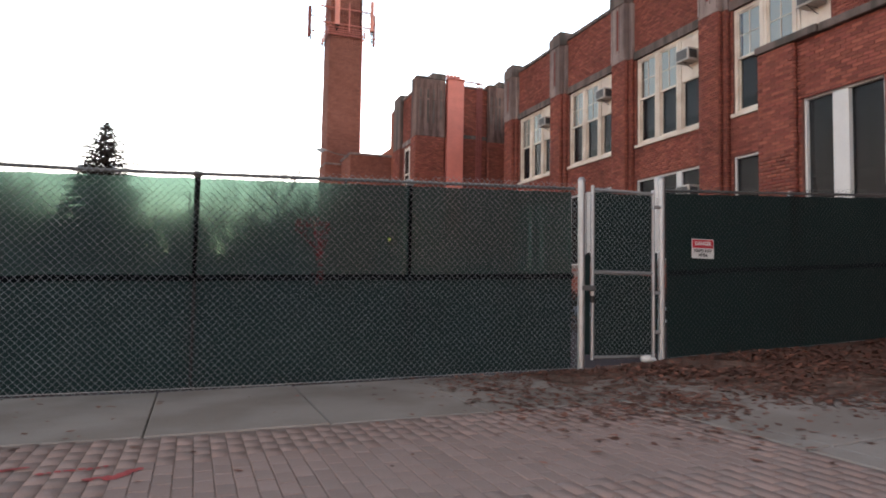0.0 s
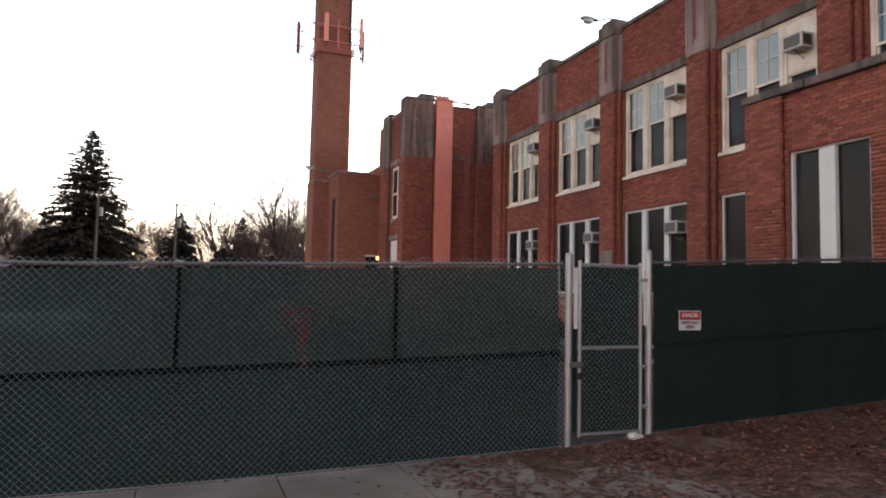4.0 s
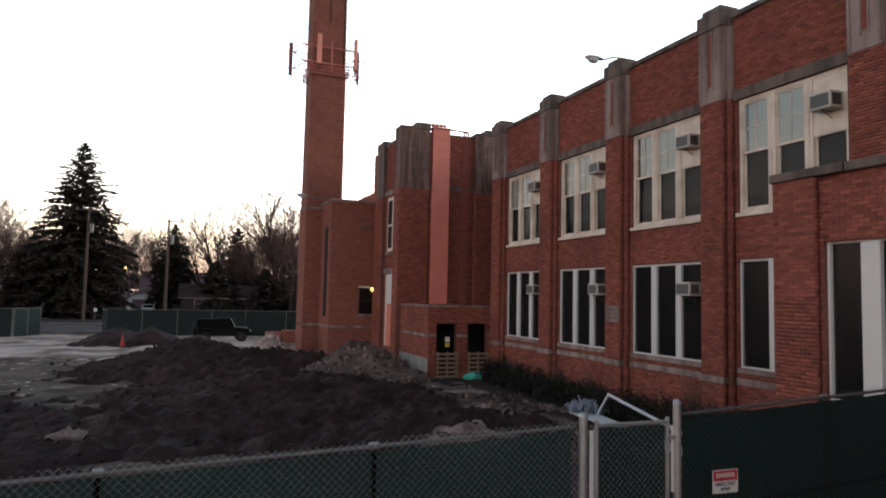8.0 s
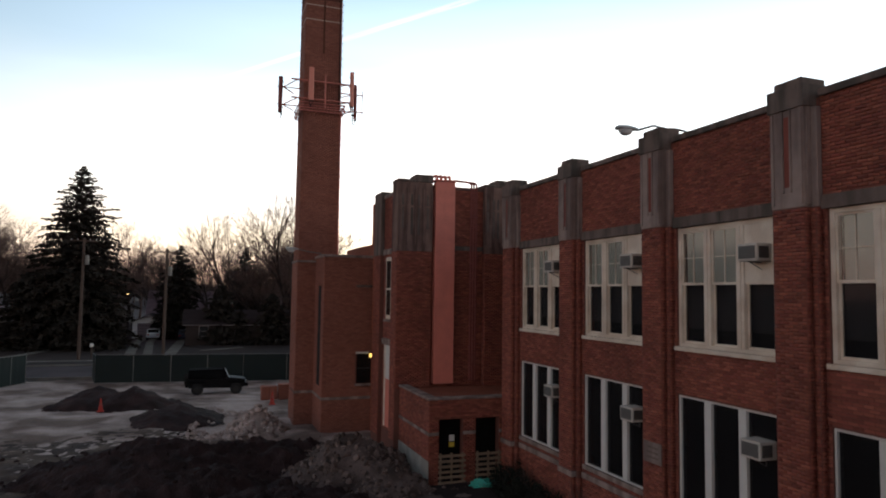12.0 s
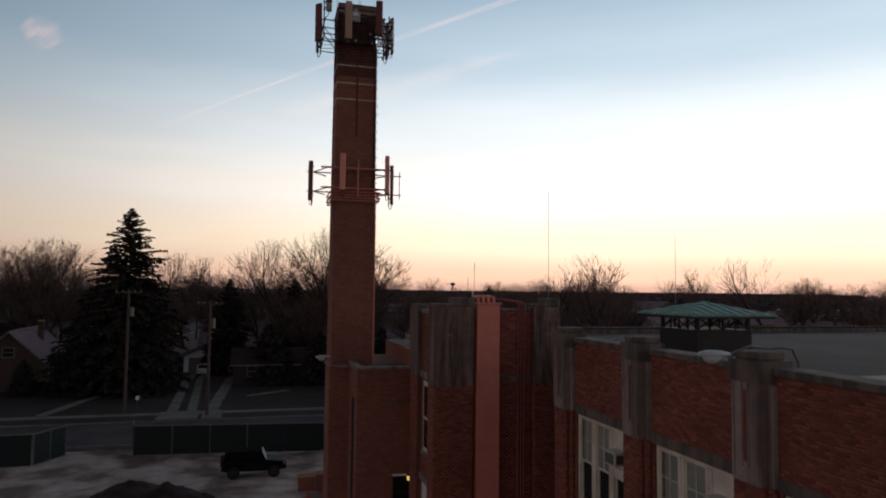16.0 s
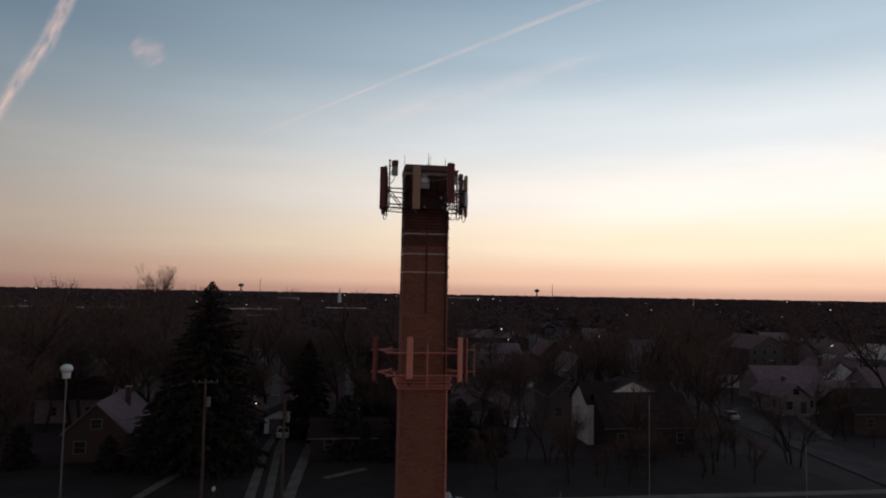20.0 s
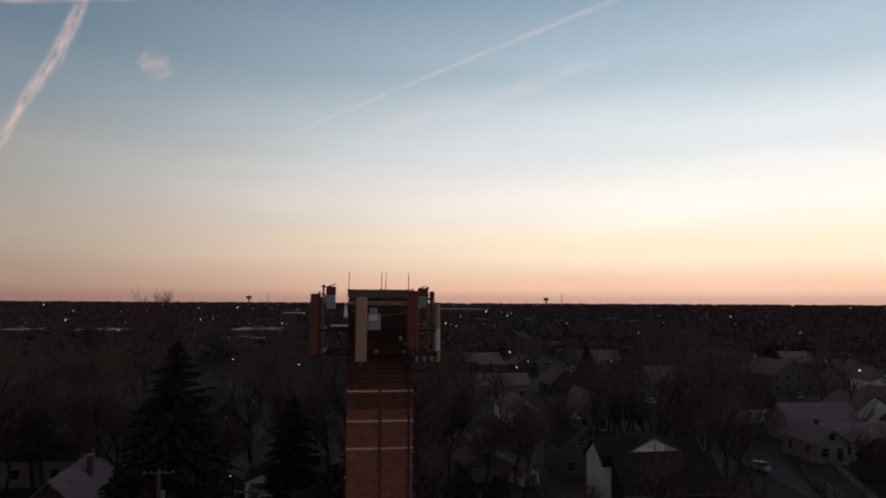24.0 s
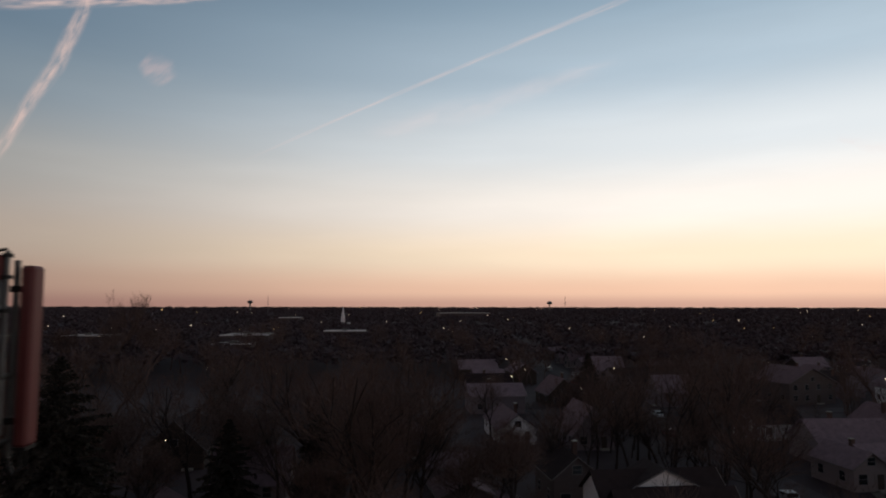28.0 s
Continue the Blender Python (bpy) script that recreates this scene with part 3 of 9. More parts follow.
def west_window(index, y0, y1, x, z0, z1, upper, units, cool=()):
    """A row of sashes in a west-facing opening. cool: the unit that holds an air conditioner's board."""
    w = thing(f"window_{index}", (x, (y0 + y1) / 2, z0),
              "cream-painted triple sash window with drawn blinds" if upper else "white-framed triple window with dark screens", "window", kind="structure")
    paint = CREAM if upper else WHITE
    f = 0.10 if upper else 0.055
    xf = x + (0.05 if upper else 0.035)         # face of the frame
    wide = 0.22
    part("window_frame", boxed(xf, xf + 0.16, y0, y0 + f, z0, z1, bevel=0.006), paint, w)
    part("window_frame", boxed(xf, xf + 0.16, y1 - f, y1, z0, z1, bevel=0.006), paint, w)
    part("window_frame", boxed(xf, xf + 0.16, y0 + f, y1 - f, z1 - f, z1, bevel=0.006), paint, w)
    part("window_frame", boxed(xf, xf + 0.16, y0 + f, y1 - f, z0, z0 + f * 0.8, bevel=0.006), paint, w)
    if upper:
        part("window_sill", boxed(x - 0.07, x + 0.2, y0 - 0.04, y1 + 0.04, z0 - 0.10, z0, bevel=0.012), CREAM, w, "cream-painted projecting sill")
    else:
        part("window_sill", boxed(x - 0.05, x + 0.2, y0 - 0.04, y1 + 0.04, z0 - 0.13, z0, bevel=0.012), STONE, w, "grey stone sill")
    inner = y1 - y0 - 2 * f
    pane_w = (inner - wide * (units - 1)) / units
    zt, zb = z1 - f, z0 + f * 0.8
    for k in range(units):
        a = y1 - f - k * (pane_w + wide) - pane_w
        b = a + pane_w
        if k < units - 1:
            m = part("mullion", boxed(xf - 0.015, xf + 0.15, a - wide, a, zb, zt, bevel=0.01), paint, w)
            if upper:
                part("mullion_bead", boxed(xf - 0.035, xf, a - wide * 0.62, a - wide * 0.38, zb, zt, bevel=0.006), paint, m)
        mid = zb + (zt - zb) * 0.53
        if upper:
            for nm, s0, s1, dx in (("upper_sash", mid - 0.03, zt, 0.03), ("lower_sash", zb, mid + 0.03, 0.08)):
                bm = bmesh.new()
                r = 0.045
                box(bm, xf + dx, xf + dx + 0.045, a, a + r, s0, s1)
                box(bm, xf + dx, xf + dx + 0.045, b - r, b, s0, s1)
                box(bm, xf + dx, xf + dx + 0.045, a + r, b - r, s1 - r, s1)
                box(bm, xf + dx, xf + dx + 0.045, a + r, b - r, s0, s0 + r * 1.3)
                sash = part(nm, bm, paint, w)
                glass = part("pane", boxed(xf + dx + 0.018, xf + dx + 0.022, a + r, b - r, s0 + r, s1 - r), PANE_UP if nm == "upper_sash" else PANE, sash)
                glass.visible_shadow = False
                c = (a + b) / 2
                if nm == "lower_sash":
                    continue
                part("muntin", boxed(xf + dx + 0.004, xf + dx + 0.04, c - 0.009, c + 0.009, s0 + r, s1 - r), paint, sash)
                h = s0 + (s1 - s0) * 0.5
                part("muntin", boxed(xf + dx + 0.006, xf + dx + 0.038, a + r, b - r, h - 0.009, h + 0.009), paint, sash)
            if k in cool:
                part("board", boxed(xf + 0.012, xf + 0.026, a, b, mid, zt, bevel=0.003), CREAM, w, "cream-painted filler board round the air conditioner")
            else:
                part("blind", boxed(xf + 0.062, xf + 0.068, a, b - (0.15 if k == 0 else 0.0), mid + 0.035, zt), BLIND, w, "pale roller blind half drawn")
            part("curtain", boxed(xf + 0.19, xf + 0.20, a, b, zb + 0.35, mid), CURTAIN, w)
        else:
            part("pane", boxed(xf + 0.06, xf + 0.066, a, b, zb, zt), SCREENED, w, "dark screened pane")
            part("meeting_rail", boxed(xf + 0.075, xf + 0.11, a, b, mid - 0.03, mid + 0.03), DARKMETAL, w)
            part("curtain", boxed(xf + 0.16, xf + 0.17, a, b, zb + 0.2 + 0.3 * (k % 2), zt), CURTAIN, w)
    # flat dark sheet in place of the unlit room's shade
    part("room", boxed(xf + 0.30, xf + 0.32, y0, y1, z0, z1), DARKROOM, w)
    return w


material("coil_fins", (0.10, 0.095, 0.09), 0.6, vary=0.2)


material("beige_case", (0.52, 0.48, 0.43), 0.6, vary=0.15)


def air_conditioner(x, y, z):
    """A window unit that leans out from the wall, with louvred sides and a support."""
    u = thing("air_conditioner", (x, y, z), "beige window air conditioner jutting from the wall", "air conditioner", "window air conditioners")
    part("case", boxed(x - 0.34, x + 0.1, y - 0.26, y + 0.26, z - 0.18, z + 0.18, bevel=0.012), MATS["beige_case"], u)
    g = part("coil_grille", boxed(x - 0.350, x - 0.338, y - 0.215, y + 0.215, z - 0.13, z + 0.13), MATS["coil_fins"], u, "dark finned coil behind a grille")
    for k in range(6):
        part("grille_bar", boxed(x - 0.356, x - 0.350, y - 0.215, y + 0.215, z - 0.13 + 0.05 * k, z - 0.122 + 0.05 * k), STEEL, g)
    for s in (-1, 1):
        side = part("side_panel", boxed(x - 0.29, x - 0.03, y + s * 0.261 - 0.003, y + s * 0.261 + 0.003, z - 0.12, z + 0.12), MATS["coil_fins"], u, "dark louvred side")
        for k in range(5):
            part("louvre", boxed(x - 0.28, x - 0.04, y + s * 0.268 - 0.005, y + s * 0.268 + 0.005, z - 0.115 + 0.05 * k, z - 0.105 + 0.05 * k), DARKMETAL, side)
    part("support_bracket", piped([(x - 0.32, y, z - 0.19), (x + 0.05, y, z - 0.20), (x + 0.08, y, z - 0.36), (x - 0.26, y, z - 0.20)], 0.012, 6), STEEL, u)
    return u


main_wall()
count = 0
for i, (a, b) in enumerate(zip(PILASTERS, PILASTERS[1:])):
    count += 1
    west_window(count, a + GAP, b - GAP, XF, 5.70, 8.50, True, 3, cool=(2,) if i >= 1 else ())
    if i >= 1:
        air_conditioner(XF + 0.02, a + GAP + 0.41, 7.78)
    if i >= 2:
        count += 1
        west_window(count, a + GAP, b - GAP, XF, 1.98, 4.57, False, 3)
        if i >= 3:
            air_conditioner(XF + 0.02, a + GAP + 0.41, 3.86)


def wing():
    w = thing("wall_wing", (WX, 6, 0), "single-storey brick wing with stone coping", "wall", kind="structure")
    xr = WX + 0.09
    op = (8.80, 10.36, 2.0, 4.56)
    wall_box("corner_pier", (WX, WX + 0.5, 10.46, WC, -0.3, 5.62), w)
    bricks(w, (WX, 10.46, 0), (0, 1, 0), (-1, 0, 0), WC - 10.46, 0.2, 5.62, [(0, 9, 1.57, 1.73)], pick=lambda u, v: 3.6 < v < 5.6)
    bricks(w, (WX, 10.46, 0), (1, 0, 0), (0, -1, 0), 0.09, 0.2, 5.62)
    wall_box("pier", (xr, xr + 0.4, op[1], 10.46, -0.3, 5.62), w)
    wall_box("pier", (xr, xr + 0.4, -8.0, op[0], -0.3, 5.62), w)
    wall_box("spandrel", (xr, xr + 0.4, op[0], op[1], -0.3, op[2]), w)
    wall_box("spandrel", (xr, xr + 0.4, op[0], op[1], op[3], 5.62), w)
    bricks(w, (xr, 3.0, 0), (0, 1, 0), (-1, 0, 0), 7.46, 0.2, 5.62, [(op[0] - 3, op[1] - 3, op[2], op[3]), (0, 9, 1.57, 1.73)],
           pick=lambda u, v: 4.62 < v < 5.6 and u > 4.6)
    part("return_wall", boxed(WX + 0.5, XF + 0.3, WC - 0.4, WC - 0.02, -0.3, 5.62), FAR_BRICK, w)
    part("return_wall", boxed(WX + 0.5, XF + 0.3, -8.0, -7.6, -0.3, 5.62), FAR_BRICK, w)
    for k in range(7):
        s = WC + 0.03 - k * 1.4
        part("coping_stone", boxed(WX - 0.06 if k == 0 else WX - 0.02, WX + 0.62, s - 1.392, s, 5.62, 5.77, bevel=0.015), STONE_DARK, w)
    part("coping_stone", boxed(WX + 0.62, XF, WC - 0.42, WC + 0.03, 5.62, 5.77, bevel=0.015), STONE_DARK, w)
    part("coping_stone", boxed(WX - 0.02, WX + 0.62, -8.0, 1.49, 5.62, 5.77, bevel=0.015), STONE_DARK, w)
    part("band_stone", boxed(xr - 0.035, xr, 3.0, 10.46, 1.57, 1.73, bevel=0.012), STONE, w)
    part("band_stone", boxed(WX - 0.035, WX, 10.42, WC + 0.03, 1.57, 1.73, bevel=0.012), STONE, w)
    part("roof", boxed(WX + 0.4, XF, -7.6, WC - 0.4, 5.30, 5.42), ROOFING, w, "flat grey roof of the wing")
    # its window: a broad white mullion between tall dark lights
    v = thing("window_wing", (xr, 9, 2), "tall dark double window with a broad white mullion", "window", kind="structure")
    x = xr + 0.05
    for a, b in ((op[1] - 0.05, op[1]), (op[0], op[0] + 0.05)):
        part("window_frame", boxed(x, x + 0.14, a, b, op[2], op[3], bevel=0.006), WHITE, v)
    for a, b in ((op[3] - 0.05, op[3]), (op[2], op[2] + 0.05)):
        part("window_frame", boxed(x, x + 0.14, op[0] + 0.05, op[1] - 0.05, a, b, bevel=0.006), WHITE, v)
    lights = ((9.77, 10.31), (8.86, 9.46))
    for k, (a, b) in enumerate(lights):
        part("pane", boxed(x + 0.07, x + 0.076, a, b, op[2] + 0.05, op[3] - 0.05), SCREENED, v)
        part("meeting_rail", boxed(x + 0.08, x + 0.11, a, b, 3.1, 3.16), DARKMETAL, v)
        part("curtain", boxed(x + 0.2, x + 0.21, a, b, 3.0, op[3]), CURTAIN, v)
        if k < 1:
            part("mullion", boxed(x - 0.02, x + 0.14, lights[k + 1][1], a, op[2] + 0.05, op[3] - 0.05, bevel=0.01), WHITE, v)
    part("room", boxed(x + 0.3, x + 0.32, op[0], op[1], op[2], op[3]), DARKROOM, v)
    part("window_sill", boxed(xr - 0.05, xr + 0.14, op[0] - 0.04, op[1] + 0.04, op[2] - 0.12, op[2], bevel=0.012), STONE, v)


wing()


def plain_blocks():
    """The rest of the school behind the walls in view: end walls and roofs."""
    b = thing("wall_rear", (30, 20, 0), "plain brick rear walls of the school", "wall", kind="structure")
    part("end_wall", boxed(XF, 46, 28.30, 28.6, -0.3, 9.68), FAR_BRICK, b)
    part("corner_return", boxed(XF, 15.1, 28.30, 28.6, 9.68, 10.6), MORTAR, b)
    part("end_wall", boxed(XF, 46, -8.4, -8.0, -0.3, 10.6), FAR_BRICK, b)
    part("rear_wall", boxed(45.6, 46, -8.0, 41.0, -0.3, 10.18), STONE_DARK, b)
    part("north_wall", boxed(15.1, 46, 41.0, 41.4, -0.3, 10.18), STONE_DARK, b)
    part("coping", boxed(15.0, 46, 40.95, 41.45, 10.18, 10.27), ROOFING, b)
    part("coping", boxed(45.5, 46.05, -8.0, 40.95, 10.18, 10.28), ROOFING, b)
    r = thing("roof", (25, 15, 10), "flat dark roof membrane with pale worn strips", "roof", kind="structure")
    part("membrane", boxed(XF + 0.45, 45.6, -8.0, 28.3, 9.70, 9.95), ROOFING, r)
    part("membrane", boxed(15.1, 45.6, 28.3, 41.0, 9.70, 9.95), ROOFING, r)
    part("walkway_strip", boxed(15.5, 40, 22.0, 23.3, 9.952, 9.97), CONCRETE, r, "paler worn walkway strip")


plain_blocks()


def vestibule():
    x0, x1, y0, y1 = 10.38, 15.1, 28.9, 32.9
    v = thing("vestibule", (x0, y0, 0), "low brick entrance vestibule in the corner, doors barred with pallets", "vestibule", kind="structure")
    doors = ((10.76, 11.67), (12.17, 13.09))
    z0 = 0.1
    wall_box("west_wall", (x0, x0 + 0.3, y0, y1, -0.2, 3.08), v)
    for a, b in ((x0 + 0.3, doors[0][0]), (doors[0][1], doors[1][0]), (doors[1][1], x1)):
        wall_box("front_pier", (a, b, y0, y0 + 0.3, -0.2, 2.39), v)
    wall_box("front_head", (x0 + 0.3, x1, y0, y0 + 0.3, 2.39, 3.08), v)
    holes = [(a - x0, b - x0, -1, 2.39) for a, b in doors] + [(0, 9, 1.83, 1.95)]
    bricks(v, (x0, y0, 0), (1, 0, 0), (0, -1, 0), 3.2, z0, 3.08, holes, pick=lambda u, w: w > 2.4)
    bricks(v, (x0, y0, 0), (0, 1, 0), (-1, 0, 0), 4.0, 0.95, 3.08, [(0, 9, 1.83, 1.95)])
    part("plinth", boxed(x0 - 0.03, x0, y0 - 0.03, y1, -0.2, 0.95, bevel=0.01), CONCRETE, v, "grey rendered concrete plinth")
    part("band_stone", boxed(x0 - 0.035, x0, y0 - 0.035, y1, 1.83, 1.95, bevel=0.01), STONE, v)
    for a, b in ((x0, doors[0][0]), (doors[0][1], doors[1][0]), (doors[1][1], x1)):
        part("band_stone", boxed(a, b, y0 - 0.035, y0, 1.83, 1.95, bevel=0.01), STONE, v)
    part("coping", boxed(x0 - 0.06, x1, y0 - 0.06, y0 + 0.34, 3.08, 3.16, bevel=0.012), STONE, v)
    part("coping", boxed(x0 - 0.06, x0 + 0.34, y0 + 0.34, y1, 3.08, 3.16, bevel=0.012), STONE, v)
    part("roof", boxed(x0 + 0.3, x1, y0 + 0.3, y1, 2.9, 3.0), FAR_BRICK, v, "rust-stained flat roof")
    # dark sheet painted for the shade inside the doorways
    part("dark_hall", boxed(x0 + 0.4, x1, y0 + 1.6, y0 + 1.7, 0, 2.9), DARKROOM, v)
    part("sign_plate", boxed(11.14, 11.34, y0 - 0.02, y0 - 0.012, 1.62, 1.84), WHITE, v, "small white notice in the doorway")
    part("sign_plate", boxed(11.14, 11.34, y0 - 0.02, y0 - 0.012, 1.42, 1.58), MATS["yellow_sign"], v, "small yellow notice in the doorway")
    for k, (a, b) in enumerate(doors):
        p = thing("pallet", ((a + b) / 2, y0 - 0.1, 0.12), "wooden pallet stood on edge across the doorway", "pallet", "pallets")
        for i in range(6):
            z = 0.16 + i * 0.185
            part("slat", boxed(a - 0.06, b + 0.06, y0 - 0.17, y0 - 0.145, z, z + 0.095, bevel=0.004), PALLET, p)
        for f in (0.04, 0.5, 0.96):
            c = a + (b - a) * f
            part("stringer", boxed(c - 0.022, c + 0.022, y0 - 0.145, y0 - 0.05, 0.14, 1.22), PALLET, p)
    t = bmesh.new()
    bmesh.ops.create_icosphere(t, subdivisions=3, radius=1.0)
    for q in t.verts:
        n = noise.noise(q.co * 2.3)
        q.co = Vector((12.2, 28.2, 0.22)) + Vector((q.co.x * 0.42, q.co.y * 0.3, q.co.z * 0.16)) * (1 + 0.6 * n)
    solid("tarpaulin", t, MATS["teal_tarp"], "crumpled teal tarpaulin on the ground by the pallets", "tarpaulin")


material("yellow_sign", (0.60, 0.42, 0.05), 0.5, vary=0.1)
material("teal_tarp", (0.06, 0.42, 0.33), 0.45, vary=0.2)
vestibule()


material("roof_tar", (0.016, 0.013, 0.014), 0.9, vary=0.4, scale=1.0, fine=20, bump=0.2)


def stair_tower():
    y = 32.9
    t = thing("wall_tower", (12.6, y, 0), "tall brick stair tower with carved stone corner heads", "wall", kind="structure")
    part("core", boxed(10.62, 15.1, y + 0.25, 38.9, -0.2, 11.3), FAR_BRICK, t)
    part("roof_membrane", boxed(10.8, 15.1, y + 0.6, 38.9, 11.3, 11.33), MATS["roof_tar"], t, "black tarred tower roof")
    part("south_wall", boxed(11.67, 14.07, y, y + 0.3, -0.2, 11.35), MORTAR, t)
    bricks(t, (11.67, y, 0), (1, 0, 0), (0, -1, 0), 2.4, 3.0, 11.35, [(0, 9, 8.73, 8.92)])
    for a, b in ((11.67, 12.86), (12.868, 14.07)):
        part("band_stone", boxed(a, b, y - 0.03, y, 8.73, 8.92, bevel=0.01), STONE_DARK, t)
        part("coping_stone", boxed(a, b, y - 0.06, y + 0.36, 11.35, 11.47, bevel=0.012), TOWER_STONE, t)
    for a, b in ((10.15, 11.67), (14.07, 15.1)):
        pier = part("corner_pier", boxed(a, b, y - 0.22, y + 0.6, -0.2, 8.62), MORTAR, t)
        bricks(t, (a, y - 0.22, 0), (1, 0, 0), (0, -1, 0), b - a, 3.0, 8.62)
        if a < 11:
            bricks(t, (a, y - 0.22, 0), (0, 1, 0), (-1, 0, 0), 0.8, 0.9, 8.62)
        else:
            bricks(t, (a, y - 0.22, 0), (0, 1, 0), (-1, 0, 0), 0.22, 3.0, 8.62)
        head = part("pier_head", boxed(a, b, y - 0.25, y + 0.6, 8.62, 11.52, bevel=0.015), TOWER_STONE, t, "stained limestone head with sunk slots")
        c, h = (a + b) / 2, (b - a) / 2
        for f in (-0.72, -0.2, 0.2, 0.72):
            part("sunk_slot", boxed(c + f * h - 0.05, c + f * h + 0.05, y - 0.262, y - 0.246, 9.2 + 0.5 * abs(f), 11.0), STONE_DARK, head)
        for f in (-0.95, -0.46, 0.0, 0.46, 0.95):
            part("rib", boxed(c + f * h - 0.03, c + f * h + 0.03, y - 0.30, y - 0.246, 8.9, 11.35 - 0.2 * abs(f), bevel=0.008), TOWER_STONE, head)
        part("cross_course", boxed(a + 0.1, b - 0.1, y - 0.285, y - 0.246, 10.45, 10.53), TOWER_STONE, head)
        part("cap", boxed(a - 0.02, c, y - 0.27, y + 0.62, 11.52, 11.64, bevel=0.03), STONE_DARK, head)
        part("cap", boxed(c, b + 0.02, y - 0.27, y + 0.62, 11.52, 11.86, bevel=0.04), STONE_DARK, head)
    # west bay: door below, tall window above, flat pier beyond
    x = 10.5
    part("bay_wall", boxed(x, x + 0.3, 33.5, 36.0, -0.2, 11.2), MORTAR, t)
    bricks(t, (x, 33.5, 0), (0, 1, 0), (-1, 0, 0), 2.5, 0.9, 11.2, [(0.45, 2.05, 1.0, 4.85), (1.1, 2.05, 5.7, 8.5), (0, 9, 8.6, 8.85)])
    part("lintel_stone", boxed(x - 0.06, x + 0.02, 33.5, 36.0, 8.6, 8.85, bevel=0.012), STONE, t)
    part("coping_stone", boxed(x - 0.06, x + 0.34, 33.5, 36.0, 11.2, 11.34, bevel=0.012), STONE, t)
    part("flat_pier", boxed(x - 0.18, x + 0.3, 36.0, 37.2, -0.2, 8.6), MORTAR, t)
    bricks(t, (x - 0.18, 36.0, 0), (0, 1, 0), (-1, 0, 0), 1.2, 0.5, 8.6)
    part("pier_head", boxed(x - 0.2, x + 0.3, 36.0, 37.22, 8.6, 11.55, bevel=0.02), STONE_DARK, t)
    w = thing("window_tower", (x, 35, 5.7), "tall narrow cream-framed stair window", "window", kind="structure")
    part("window_frame", boxed(x - 0.01, x + 0.05, 34.66, 35.6, 5.72, 8.48, bevel=0.01), CREAM, w)
    part("pane", boxed(x - 0.02, x - 0.012, 34.8, 35.46, 5.9, 8.3), SCREENED, w)
    part("meeting_rail", boxed(x - 0.024, x - 0.02, 34.8, 35.46, 7.0, 7.1), CREAM, w)
    part("window_sill", boxed(x - 0.08, x + 0.02, 34.58, 35.68, 5.6, 5.72), STONE, w)
    d = thing("door_1", (x, 34.8, 1.0), "weathered side door in a chipped painted surround with a stone hood", "door", kind="structure")
    part("surround", boxed(x - 0.05, x + 0.02, 33.95, 34.15, 1.0, 4.6, bevel=0.01), CREAM, d)
    part("surround", boxed(x - 0.05, x + 0.02, 35.35, 35.55, 1.0, 4.6, bevel=0.01), CREAM, d)
    part("transom_panel", boxed(x - 0.03, x + 0.0, 34.15, 35.35, 3.1, 4.6), WHITE, d)
    part("door_leaf", boxed(x - 0.02, x + 0.0, 34.15, 35.35, 1.0, 3.1), DUCT, d, "faded pinkish door leaf")
    part("hood", boxed(x - 0.16, x + 0.02, 33.85, 35.65, 4.6, 4.86, bevel=0.03), STONE, d)
    part("lock_box", boxed(x - 0.08, x - 0.02, 34.3, 34.45, 2.1, 2.35), DARKMETAL, d)
    # the salmon duct and its conduits
    u = thing("exhaust_duct", (12.2, y - 0.2, 3.2), "tall salmon-painted metal duct up the tower wall", "duct")
    for k in range(6):
        z = 3.15 + k * 1.41
        part("duct_section", boxed(11.78, 12.65, y - 0.34, y - 0.01, z, z + 1.408, bevel=0.003), DUCT, u)
    part("duct_top", boxed(11.72, 12.7, y - 0.4, y + 0.1, 11.61, 11.68, bevel=0.012), DUCT, u)
    for k in range(4):
        part("flue_elbow", piped([(11.86 + 0.2 * k, y - 0.2, 11.66), (11.86 + 0.2 * k, y - 0.1, 11.88), (11.86 + 0.2 * k, y + 0.5, 11.92)], 0.06), DUCT, u)
    c = thing("conduit_run", (13.6, y - 0.05, 3.2), "three red-painted conduits up the tower wall", "conduit")
    for k in range(3):
        xx = 13.5 + 0.12 * k
        part("conduit", piped([(xx, y - 0.06, 3.22), (xx, y - 0.06, 11.62), (xx - 0.06, y + 0.02, 11.70), (12.85 + 0.05 * k, y + 0.35, 11.80), (12.40, y + 1.3 + 0.12 * k, 11.82), (12.3, y + 1.4 + 0.12 * k, 11.34)], 0.046), DULL_RED, c)
    for z in (4.6, 6.4, 8.2, 10.2):
        part("clamp", boxed(13.44, 13.8, y - 0.075, y - 0.0, z, z + 0.05), DULL_RED, c)
    m = thing("whip_antenna", (16.67, 37.2, 9.95), "thin whip antenna on the tower roof", "antenna", "roof whip antennas")
    part("base_tube", piped([(16.67, 37.2, 9.95), (16.67, 37.2, 11.7)], 0.035), STEEL, m)
    part("whip", piped([(16.67, 37.2, 11.7), (16.67, 37.2, 16.7)], 0.010, 5), EQUIP, m)
    s = copy_thing(m, pose(23.2, 37.1, 9.95))
    s.scale = (1, 1, 0.73)
    s = copy_thing(m, pose(12.9, 36.5, 11.3))
    s.scale = (1, 1, 0.3)


stair_tower()


